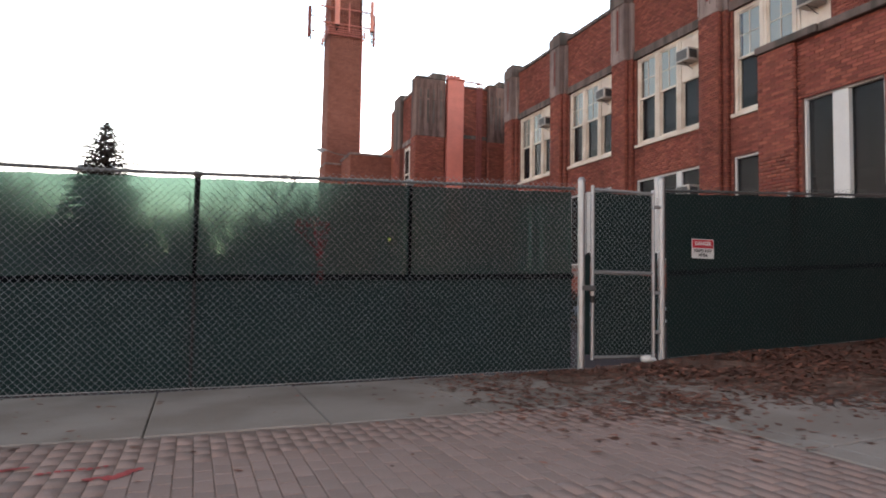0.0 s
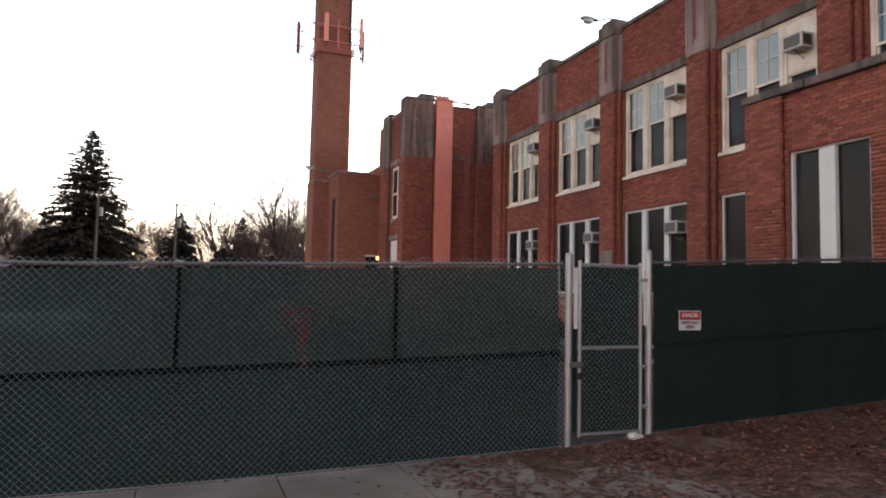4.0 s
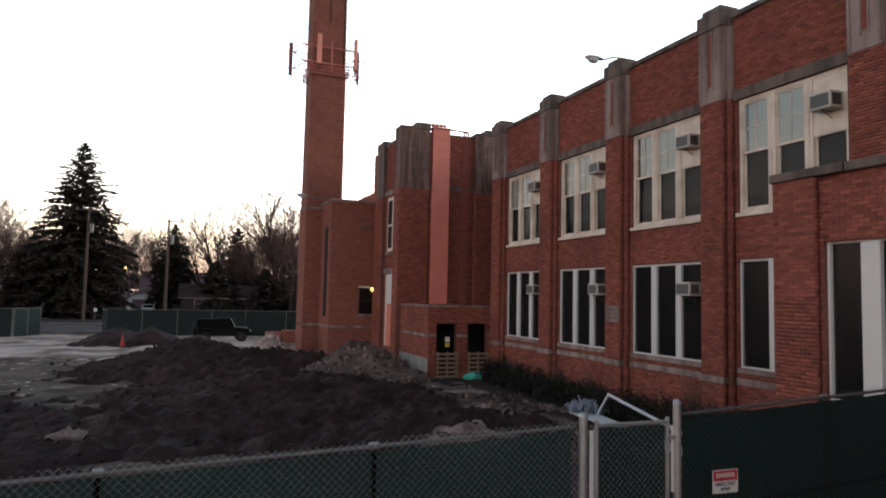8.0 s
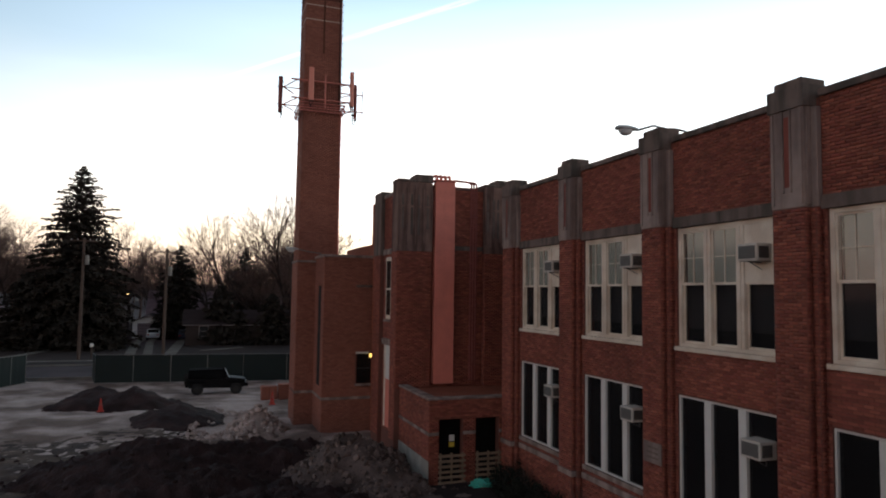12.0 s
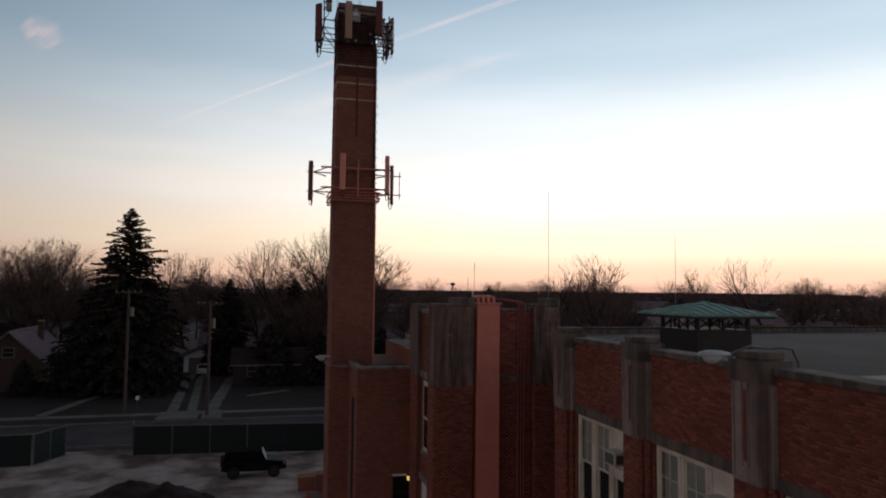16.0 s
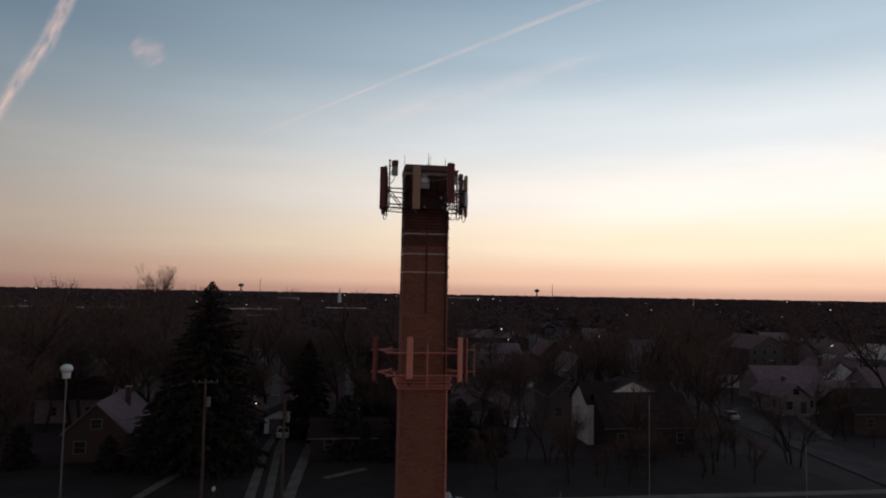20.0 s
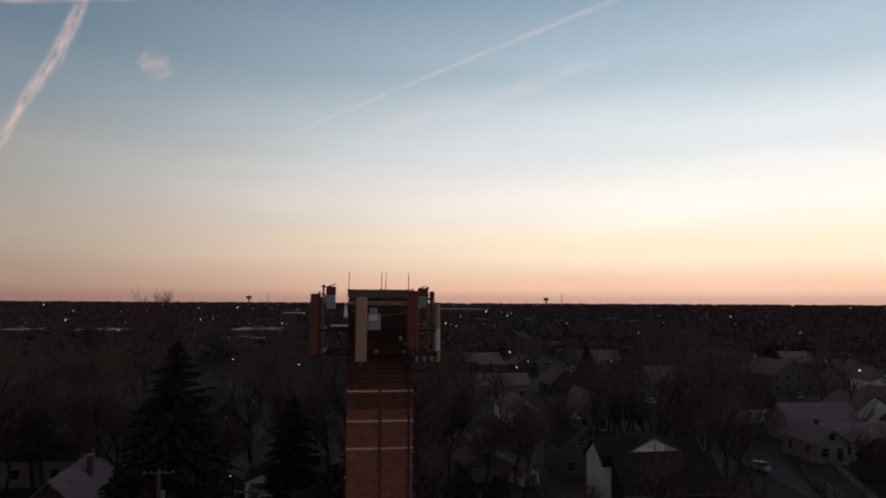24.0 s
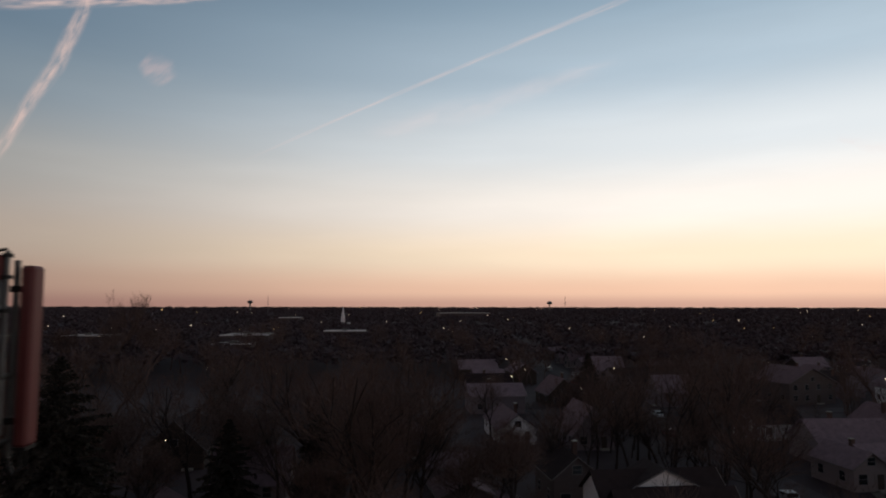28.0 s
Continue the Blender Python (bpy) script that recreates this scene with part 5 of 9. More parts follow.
    for x, yy, m in ((6.86, 41.0, lx), (9.72, 42.8, rx)):
        u = thing("radio_unit", (x, yy, 25.5), "grey remote radio unit with a red cover on the head rail", "radio unit", "remote radio units")
        part("case", boxed(x - 0.13, x + 0.13, yy - 0.1, yy + 0.1, 25.55, 25.95, bevel=0.02), EQUIP, u)
        part("red_cover", boxed(x - 0.14, x + 0.14, yy - 0.11, yy + 0.11, 25.95, 26.2, bevel=0.015), RUST, u, "brick-red cover")
        part("mast", piped([(m, yy, 24.35), (m, yy, 26.25)], 0.03), STEEL, u)
        for zz in (25.6, 25.95, 26.18):
            part("clamp_ring", tube(bmesh.new(), (m, yy, zz), (m, yy, zz + 0.04), 0.06, n=10), DARKMETAL, u)
        part("bracket", boxed(min(x, m), max(x, m), yy - 0.03, yy + 0.03, 25.68, 25.74), STEEL, u)
        part("bird_spike", piped([(x - 0.1, yy, 26.2), (x + 0.12, yy + 0.1, 26.28)], 0.016, 5), DARKMETAL, u)
        part("cable_tail", piped([(x, yy, 25.55), (x - 0.05, yy + 0.03, 25.35), (m, yy + 0.1, 25.15)], 0.016, 5), DARKMETAL, u)
    # junction boxes, slack feeder cables and sloping conduits about the head
    j = thing("cable_run", (9.0, fy + 0.3, 24.2), "tangle of feeder cables and small junction boxes on the chimney head", "cables")
    for x, z in ((8.92, 24.62), (9.02, 24.18), (8.2, 24.22)):
        part("junction_box", boxed(x - 0.05, x + 0.05, hy - 1.10, hy - 1.03, z, z + 0.12, bevel=0.01), EQUIP, j)
    for k in range(4):
        x = 8.0 + 0.28 * k
        part("feeder_cable", piped([(x, hy - 1.05, 25.3), (x + 0.10, hy - 1.07, 24.9 - 0.08 * k), (8.95, hy - 1.07, 24.55 - 0.06 * k), (9.0 + 0.03 * k, hy - 1.06, 23.8)], 0.013, 5), DARKMETAL, j)
    for k in range(3):
        part("conduit", piped([(hx + 0.95, hy - 0.75 + 0.4 * k, 24.55 + 0.12 * k), (hx + 1.18, hy - 0.72 + 0.4 * k, 24.78 + 0.12 * k), (rx, hy - 0.7 + 0.4 * k, 24.86 + 0.12 * k)], 0.022, 6), EQUIP, j)
        part("connector", tube(bmesh.new(), (9.35 + 0.22 * k, fy + 0.02, 24.05), (9.35 + 0.22 * k, fy + 0.02, 24.18), 0.035, n=8), EQUIP, j)
        part("hanging_loop", piped([(9.35 + 0.22 * k, fy + 0.02, 24.05), (9.3 + 0.22 * k, fy + 0.05, 23.8), (9.2 + 0.1 * k, fy + 0.4, 23.7), (9.15, hy - 1.02, 23.9)], 0.014, 5), DARKMETAL, j)
    for x in (9.45, 9.68):
        part("upright_pole", piped([(x, fy + 0.25, 24.15), (x, fy + 0.25, 25.05)], 0.03, 7), RUST, j)
    u = thing("radio_unit", (8.06, fy - 0.1, 25.2), "pale grey finned radio unit on the head rail", "radio unit", "remote radio units")
    part("case", boxed(7.90, 8.30, fy - 0.16, fy + 0.12, 24.94, 25.42, bevel=0.04), EQUIP, u)
    part("top_case", boxed(7.98, 8.20, fy - 0.13, fy, 25.42, 25.58, bevel=0.015), EQUIP, u)
    part("seam", boxed(7.895, 8.305, fy - 0.166, fy - 0.158, 25.17, 25.19), STEEL, u)
    part("fin_block", boxed(7.96, 8.2, fy - 0.172, fy - 0.158, 25.22, 25.38), WHITE, u)
    for x, y in ((7.36, 42.1), (8.34, 41.24), (8.5, 42.0), (9.22, 42.2)):
        w = thing("lightning_rod", (x, y, 26.12), "thin lightning rod on the chimney rim", "lightning rod", "lightning rods")
        part("rod", piped([(x, y, 26.12), (x + 0.01, y, 26.66)], 0.011, 5), STEEL, w)
        part("foot", boxed(x - 0.04, x + 0.04, y - 0.04, y + 0.04, 26.115, 26.15), STEEL, w)


head_antennas()

# ---- near fence, gate, pavement ----
FY = 8.49


def lie(x):
    """Height of the ground along the fence: it climbs towards the wing."""
    return float(np.interp(x, [-3, 0.2, 4.65, 5.8, 8.0, 10.3], [-0.115, -0.09, 0.02, 0.11, 0.22, 0.37]))


def rail_z(x):
    return float(np.interp(x, [-16, -1.5, 0.15, 4.6, 7.0, 10.2], [1.95, 2.03, 2.09, 2.24, 2.36, 2.52]))


def chain_link(x0, x1, y, low, high, pitch=0.071, r=0.0024, wide=0.0355, mat=None):
    """Woven wire: neighbouring upright zigzags that hook into one another, as triangular tubes."""
    verts, quads = [], []
    n = int((x1 - x0) / wide)
    for k in range(n + 1):
        xc = x0 + k * wide
        z0, z1 = low(xc), high(xc)
        m = int((z1 - z0) / pitch * 2) + 1
        z = z0 + np.arange(m + 1) * pitch / 2
        z[-1] = min(z[-1], z1 + 0.05)
        x = xc + np.where((np.arange(m + 1) + k) % 2 == 0, 0.0, wide * 1.06)
        yy = y + np.where((np.arange(m + 1) + k) % 2 == 0, 0.003, -0.003)
        base = len(verts)
        for i in range(m + 1):
            for a in range(3):
                t = a * 2.094
                verts.append((x[i] + r * math.cos(t), yy[i] + r * math.sin(t), z[i]))
        for i in range(m):
            for a in range(3):
                b = (a + 1) % 3
                quads.append((base + i * 3 + a, base + i * 3 + b, base + i * 3 + 3 + b, base + i * 3 + 3 + a))
    return fast_quads("chain_link", verts, quads, mat or WIRE)


def cloth(x0, x1, y, low, high, sag=0.012, nz=10, mat=None):
    """A hung sheet with slack ripples, one thin cloth."""
    nx = max(4, int((x1 - x0) / 0.12))
    verts, quads = [], []
    for i in range(nx + 1):
        x = x0 + (x1 - x0) * i / nx
        for j in range(nz + 1):
            f = j / nz
            z = low(x) + (high(x) - low(x)) * f
            w = sag * (noise.noise(Vector((x * 1.7, z * 1.3, 3.1))) + 0.5 * noise.noise(Vector((x * 5, z * 0.8, 7))))
            verts.append((x, y + w, z - (0.012 * abs(math.sin(x * 7.0)) if j == nz else 0)))
    for i in range(nx):
        for j in range(nz):
            a = i * (nz + 1) + j
            quads.append((a, a + nz + 1, a + nz + 2, a + 1))
    return fast_quads("screen", verts, quads, mat or SCREEN)


def seam_z(x):
    return lie(x) + (rail_z(x) - lie(x)) * 0.515 + 0.022 * noise.noise(Vector((x * 0.9, 0, 5.0))) + 0.010 * noise.noise(Vector((x * 4.0, 0, 2.0)))


def fence_panels():
    f = thing("chain_link_fence", (2.0, FY, 0), "chain-link fence hung with green privacy cloth", "fence")
    low, high = (lambda x: lie(x) + 0.012), (lambda x: rail_z(x) + 0.045)
    for a, b in ((-14.0, 4.52), (5.86, 10.26)):
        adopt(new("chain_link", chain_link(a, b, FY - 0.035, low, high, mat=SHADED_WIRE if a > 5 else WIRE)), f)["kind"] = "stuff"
        part("top_rail", piped([(x, FY, rail_z(x)) for x in np.linspace(a, b, 8)], 0.019), STEEL, f)
        part("tension_wire", piped([(x, FY - 0.03, lie(x) + 0.03) for x in np.linspace(a, b, 6)], 0.004, 4), GALV, f)
    sheets = [-14.0, -9.2, -4.6, 0.15, 4.50]
    for a, b in zip(sheets, sheets[1:]):
        adopt(new("privacy_screen", cloth(a + 0.02, b - 0.01, FY + 0.02, seam_z, lambda x: rail_z(x) - 0.035, nz=6)), f)
        # lower half darkened by colour, for want of light through it
        adopt(new("lower_screen", cloth(a + 0.02, b - 0.01, FY + 0.02, lambda x: lie(x) + 0.02, seam_z, nz=6, mat=SHADED_LOWER_SCREEN)), f)
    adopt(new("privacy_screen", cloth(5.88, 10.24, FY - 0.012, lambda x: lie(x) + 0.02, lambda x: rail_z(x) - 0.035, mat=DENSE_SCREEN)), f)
    for a, b, f0 in ((-14.0, 4.5, FY - 0.018), (5.9, 10.24, FY - 0.026)):
        n = 60
        bm = bmesh.new()
        pts = [(x, seam_z(x)) for x in np.linspace(a, b, n)]
        for (xa, za), (xb, zb) in zip(pts, pts[1:]):
            vs = [bm.verts.new(p) for p in ((xa, f0, za - 0.032), (xb, f0, zb - 0.032), (xb, f0, zb + 0.032), (xa, f0, za + 0.032))]
            bm.faces.new(vs)
            vs = [bm.verts.new(p) for p in ((xa, f0 + 0.036, za - 0.032), (xb, f0 + 0.036, zb - 0.032), (xb, f0 + 0.036, zb + 0.032), (xa, f0 + 0.036, za + 0.032))]
            bm.faces.new(vs[::-1])
        part("seam_tape", bm, BAND if a < 0 else SEAM_AND_POST_SHADE, f, "dark doubled seam across the cloth")
    for x in (-13.4, -11.1, -8.85, -6.6, -4.35, -2.1, 0.15, 2.40, 8.06):
        p = part("line_post", tube(bmesh.new(), (x, FY + 0.055, lie(x) - 0.2), (x, FY + 0.055, rail_z(x)), 0.028), DARKMETAL, f)
        # added strip: its dark colour stands for light the post behind blocks
        bm = bmesh.new()
        bm.faces.new([bm.verts.new(q) for q in ((x - 0.019, FY - 0.016, seam_z(x) + 0.03), (x + 0.019, FY - 0.016, seam_z(x) + 0.03), (x + 0.019, FY - 0.016, rail_z(x) - 0.04), (x - 0.019, FY - 0.016, rail_z(x) - 0.04))])
        bmesh.ops.solidify(bm, geom=bm.faces, thickness=0.004)
        if x < 5:
            part("hem", bm, SEAM_AND_POST_SHADE, f, "dark strip for the shade of the post behind")
        part("loop_cap", tube(bmesh.new(), (x - 0.04, FY + 0.03, rail_z(x)), (x + 0.04, FY + 0.03, rail_z(x)), 0.034), GALV, p)
    return f


fence_panels()


def post(x, top, name, label):
    g = thing(name, (x, FY - 0.03, lie(x)), label, "gate post", "gate posts")
    part("pipe", tube(bmesh.new(), (x, FY - 0.03, lie(x) - 0.2), (x, FY - 0.03, top), 0.044, n=16), GALV, g, smooth=False)
    bm = bmesh.new()
    tube(bm, (x, FY - 0.03, top - 0.01), (x, FY - 0.03, top + 0.03), 0.05, 0.03, n=16)
    part("cap", bm, GALV, g)
    for z in (0.3, 0.75, 1.2, 1.65, 2.1):
        part("tension_band", tube(bmesh.new(), (x, FY - 0.03, z), (x, FY - 0.03, z + 0.022), 0.05, n=16), GALV, g)
    return g


def spray_mark():
    """A faded sprayed triangle with a running tail on the cloth, in fine speckles."""
    r = random.Random(12)
    bm = bmesh.new()
    lines = (((1.14, 1.62), (1.48, 1.66), 90), ((1.16, 1.60), (1.38, 1.34), 70), ((1.48, 1.64), (1.40, 1.32), 90), ((1.34, 1.58), (1.40, 1.40), 80), ((1.40, 1.36), (1.40, 1.02), 70))
    for (xa, za), (xb, zb), n in lines:
        for k in range(n):
            t = r.random()
            x, z, q = xa + (xb - xa) * t + r.gauss(0, 0.024), za + (zb - za) * t + r.gauss(0, 0.024), r.uniform(0.003, 0.010)
            bm.faces.new([bm.verts.new((x + q * u, FY - 0.020 - 0.00002 * k, z + q * v * r.uniform(0.8, 1.6))) for u, v in ((-1, 0), (-0.3, -1), (0.8, -0.6), (1, 0.3), (0.1, 1))])
    solid("paint_mark", bm, MATS["spray_red"], "faded red sprayed mark on the green cloth", "paint mark", "stuff")


material("spray_red", (0.10, 0.017, 0.018), 0.8, vary=0.3, bump=0)
spray_mark()


def gate():
    post(4.60, 2.35, "gate_post", "galvanised steel gate post with a cap and bands")
    post(5.79, 2.44, "gate_post", "galvanised steel gate post with a cap and hinges")
    g = thing("gate", (5.2, FY - 0.03, 0.15), "narrow chain-link gate with green cloth and a mid rail", "gate")
    a, b, z0, z1 = 4.76, 5.66, 0.17, 2.24
    part("stile", tube(bmesh.new(), (a, FY - 0.03, z0 - 0.03), (a, FY - 0.03, z1 + 0.05), 0.024, n=12), GALV, g)
    part("stile", tube(bmesh.new(), (b, FY - 0.03, z0 - 0.03), (b, FY - 0.03, z1 + 0.05), 0.024, n=12), GALV, g)
    for z in (z0, 1.22, z1):
        part("cross_rail", tube(bmesh.new(), (a, FY - 0.03, z), (b, FY - 0.03, z), 0.021, n=12), GALV, g)
    adopt(new("chain_link", chain_link(a + 0.02, b - 0.09, FY - 0.055, lambda x: z0, lambda x: z1)), g)["kind"] = "stuff"
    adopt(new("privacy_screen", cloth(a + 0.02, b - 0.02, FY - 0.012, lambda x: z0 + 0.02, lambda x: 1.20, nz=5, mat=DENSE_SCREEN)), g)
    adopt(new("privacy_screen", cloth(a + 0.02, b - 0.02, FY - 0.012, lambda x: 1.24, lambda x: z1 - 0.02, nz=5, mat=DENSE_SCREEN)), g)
    part("filler_plate", boxed(4.665, 4.715, FY - 0.05, FY - 0.045, 1.45, 2.2), WHITE, g, "pale strip between post and gate")
    for u0, u1, w0, w1 in ((4.648, 4.735, 0.2, 1.44), (5.69, 5.742, 0.2, 1.49)):
        adopt(new("edge_cloth", cloth(u0, u1, FY - 0.012, lambda x: w0, lambda x: w1, sag=0.004, nz=5, mat=DENSE_SCREEN)), g)
    part("filler_plate", boxed(5.695, 5.735, FY - 0.05, FY - 0.045, 1.5, 2.2), WHITE, g)
    for z in (0.45, 0.95, 2.05):
        part("hinge", boxed(b - 0.02, 5.80, FY - 0.06, FY, z, z + 0.045, bevel=0.008), GALV, g)
    part("latch", boxed(4.58, a + 0.03, FY - 0.075, FY - 0.02, 0.98, 1.05, bevel=0.01), STEEL, g)
    part("padlock", boxed(4.70, 4.76, FY - 0.1, FY - 0.06, 0.84, 0.92, bevel=0.01), DARKMETAL, g)


gate()


def letters(words, size, at, mat, parent, squeeze=1.0):
    cu = bpy.data.curves.new("lettering", "FONT")
    cu.body, cu.size, cu.align_x, cu.align_y = words, size, "CENTER", "CENTER"
    cu.extrude, cu.offset = 0.0008, 0.0022
    ob = new("lettering", cu)
    ob.parent = parent
    ob.matrix_parent_inverse = Matrix.Translation(parent.location).inverted()
    ob.matrix_basis = Matrix.Translation(at) @ Matrix.Rotation(radians(90), 4, "X") @ Matrix.Diagonal((squeeze, 1, 1, 1))
    cu.materials.append(mat)
    return ob


def danger_sign():
    x0, x1, z0, z1 = 6.235, 6.597, 1.435, 1.69
    y = FY - 0.07
    s = thing("warning_sign", ((x0 + x1) / 2, y, z0), "white and red danger hard hat sign tied to the fence", "sign")
    part("plate", boxed(x0, x1, y - 0.004, y, z0, z1, bevel=0.0015), WHITE, s)
    part("red_panel", boxed(x0 + 0.012, x1 - 0.012, y - 0.006, y - 0.004, z0 + 0.135, z1 - 0.010), MATS["sign_red"], s)
    xm = (x0 + x1) / 2
    letters("DANGER", 0.068, (xm, y - 0.0075, z0 + 0.193), WHITE, s, 0.95)
    letters("HARD HAT", 0.058, (xm, y - 0.0055, z0 + 0.098), MATS["sign_black"], s, 1.0)
    letters("AREA", 0.058, (xm, y - 0.0055, z0 + 0.042), MATS["sign_black"], s, 1.0)
    for x in (x0 + 0.012, x1 - 0.012):
        for z in (z0 + 0.012, z1 - 0.012):
            part("cable_tie", tube(bmesh.new(), (x, y - 0.008, z), (x, y + 0.02, z), 0.004, n=6), DARKMETAL, s)


material("sign_red", (0.42, 0.014, 0.028), 0.4, vary=0.05, bump=0)
material("sign_black", (0.012, 0.012, 0.012), 0.5, vary=0.05, bump=0)
danger_sign()

# ---- the ground: one sheet to the horizon, streets and building site on it ----


def mound(x, y, cx, cy, rx, ry, h, rough=0.35, seed=0.0):
    d = math.hypot((x - cx) / rx, (y - cy) / ry)
    if d > 1.35:
        return 0.0
    n = noise.fractal(Vector((x * 0.55 + seed, y * 0.55, seed)), 1.0, 2.0, 5)
    d2 = d + 0.28 * n
    return h * max(0.0, 1 - d2) ** 0.85 * (1 + rough * n)


def fall(y):
    """How far the site lies below the school's ground: it sinks towards the street and rises to the lawns beyond."""
    return float(np.interp(y, [42, 56, 66, 75, 80], [0.0, 0.24, 0.27, 0.12, 0.0]))


def ground_z(x, y):
    if y < 9.5 and x < 11.5:
        return lie(x) - 0.02
    near = max(0.0, 1 - (y - 9.5) / 6.0) if y >= 9.5 else 1.0
    z = lie(min(x, 10.3)) * near + 0.10 * (1 - near) * (1.0 if y < 45 else max(0.0, 1 - (y - 45) / 12))
    if 9.5 < y < 62 and -30 < x < 14:
        z += 0.05 * noise.fractal(Vector((x * 0.4, y * 0.4, 1.0)), 1.0, 2.0, 4)
    return z - fall(y)


def ground_sheet():
    xs = sorted(set([-4800, -2500, -1200, -600, -300, -150, -80, -50, -35] + list(np.arange(-26, 16.1, 0.5)) + [18, 22, 30, 50, 80, 120, 200, 400, 800, 1600, 3000, 4800]))
    ys = sorted(set([-4800, -1500, -400, -100, -30, -12] + list(np.arange(-6, 66.1, 0.5)) + [67, 70, 80, 100, 150, 250, 400, 800, 1600, 2600, 3600, 4900]))
    verts = [(x, y, ground_z(x, y) - 0.03) for y in ys for x in xs]
    n = len(xs)
    quads = [(j * n + i, j * n + i + 1, (j + 1) * n + i + 1, (j + 1) * n + i) for j in range(len(ys) - 1) for i in range(n - 1)]
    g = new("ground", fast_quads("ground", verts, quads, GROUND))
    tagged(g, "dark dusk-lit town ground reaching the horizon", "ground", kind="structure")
    g.data.polygons.foreach_set("use_smooth", [True] * len(g.data.polygons))


ground_sheet()


def patch(name, x0, x1, y0, y1, step, height, mat, label, category, edge=None, kind="structure"):
    """A sheet laid on the ground, its height given by a function; edge(x, y) trims it to a ragged outline."""
    xs, ys = np.arange(x0, x1 + step / 2, step), np.arange(y0, y1 + step / 2, step)
    verts = [(x, y, height(x, y)) for y in ys for x in xs]
    n = len(xs)
    quads, cells = [], set()
    for j in range(len(ys) - 1):
        for i in range(n - 1):
            if edge is None or edge(xs[i] + step / 2, ys[j] + step / 2):
                cells.add((i, j))
    # keep the one largest piece of the sheet
    best = set()
    while cells:
        todo = [cells.pop()]
        piece = set(todo)
        while todo:
            i, j = todo.pop()
            for c in ((i + 1, j), (i - 1, j), (i, j + 1), (i, j - 1)):
                if c in cells:
                    cells.remove(c)
                    piece.add(c)
                    todo.append(c)
        best = max(best, piece, key=len)
    for i, j in sorted(best):
        quads.append((j * n + i, j * n + i + 1, (j + 1) * n + i + 1, (j + 1) * n + i))
    ob = new(name, fast_quads(name, verts, quads, mat))
    ob.data.polygons.foreach_set("use_smooth", [True] * len(ob.data.polygons))
    return tagged(ob, label, category, kind=kind)


# pale gravel yard of the site
patch("gravel_yard", -26, 13.2, 12.0, 65.5, 0.4, lambda x, y: ground_z(x, y) + 0.02 + 0.20 * max(0.0, noise.fractal(Vector((x * 0.45, y * 0.45, 5.0)), 1.0, 2.0, 5)),
      GRAVEL, "pale rutted gravel yard of a building site", "gravel",
      edge=lambda x, y: y > 36 + 3 * noise.noise(Vector((x * 0.3, y * 0.3, 0))) - (9 if x < 0 else 0))


def soil(x, y):
    z = ground_z(x, y) - 0.06
    z += mound(x, y, 1.3, 32.6, 4.8, 4.4, 1.50, 0.5, 1.0)
    z += mound(x, y, 6.3, 34.0, 3.0, 2.8, 0.85, 0.5, 4.0)
    z += mound(x, y, 3.8, 25.0, 6.0, 6.0, 0.95, 0.7, 8.0)
    z += mound(x, y, 0.6, 20.0, 3.8, 3.8, 0.65, 0.7, 12.0)
    z += mound(x, y, -3.0, 16.0, 3.0, 2.6, 0.5, 0.7, 17.0)
    z += mound(x, y, -5.5, 21.5, 4.2, 6.0, 0.42, 0.8, 27.0)
    z += mound(x, y, 0.9, 40.6, 2.6, 2.2, 0.75, 0.5, 22.0)
    z += mound(x, y, 6.5, 18.5, 4.6, 4.0, 0.6, 0.6, 15.0)
    z += 0.17 * noise.fractal(Vector((x * 1.3, y * 1.3, 2.0)), 0.35, 2.1, 7)
    z += 0.07 * noise.noise(Vector((x * 2.6, y * 2.6, 7.0)))
    return z


def soil_edge(x, y):
    n = 1.6 * noise.noise(Vector((x * 0.35, y * 0.35, 9.0)))
    return soil(x, y) > ground_z(x, y) - 0.02 and x + n < 9.6 and y + n > 11.5


patch("soil_heap", -9, 10.5, 11.0, 43.5, 0.14, soil, SOIL, "broad heap of dark dug-up soil, lumpy and trodden", "soil", edge=soil_edge, kind="stuff")
def far_heap(x, y):
    """The dark heap on the gravel, humped twice."""
    return max(mound(x, y, -2.9, 51.4, 2.9, 2.8, 1.30, 0.35, 20.0), mound(x, y, -0.9, 50.4, 2.8, 2.6, 1.28, 0.35, 26.0))


def near_heap(x, y):
    return mound(x, y, 1.7, 44.2, 2.6, 3.1, 1.0, 0.35, 24.0)


for heap, box4, word in ((far_heap, (-8.0, 4.4, 47.0, 55.6), "dark two-humped soil heap on the gravel"), (near_heap, (-1.6, 5.2, 40.4, 48.0), "low dark soil heap beside pale gravel")):
    patch("soil_heap", *box4, 0.16, lambda x, y: ground_z(x, y) - 0.05 + heap(x, y) + 0.12 * noise.fractal(Vector((x * 1.7, y * 1.7, 2.0)), 0.7, 2.0, 5),
          SOIL, word, "soil", edge=lambda x, y: heap(x, y) > 0.05)


def rubble_z(x, y):
    return ground_z(x, y) - 0.05 + mound(x, y, 8.2, 31.6, 2.7, 2.9, 1.55, 0.35, 30.0) + mound(x, y, 9.3, 29.2, 2.0, 1.6, 0.5, 0.35, 33.0)


patch("rubble_heap", 5.0, 10.34, 26.6, 35.0, 0.16, lambda x, y: rubble_z(x, y) + 0.05 * noise.fractal(Vector((x * 2.5, y * 2.5, 2.0)), 1.0, 2.0, 4),
      RUBBLE_SOIL, "greyish heap of rubble and broken masonry by the tower", "rubble", edge=lambda x, y: rubble_z(x, y) > ground_z(x, y) + 0.0)


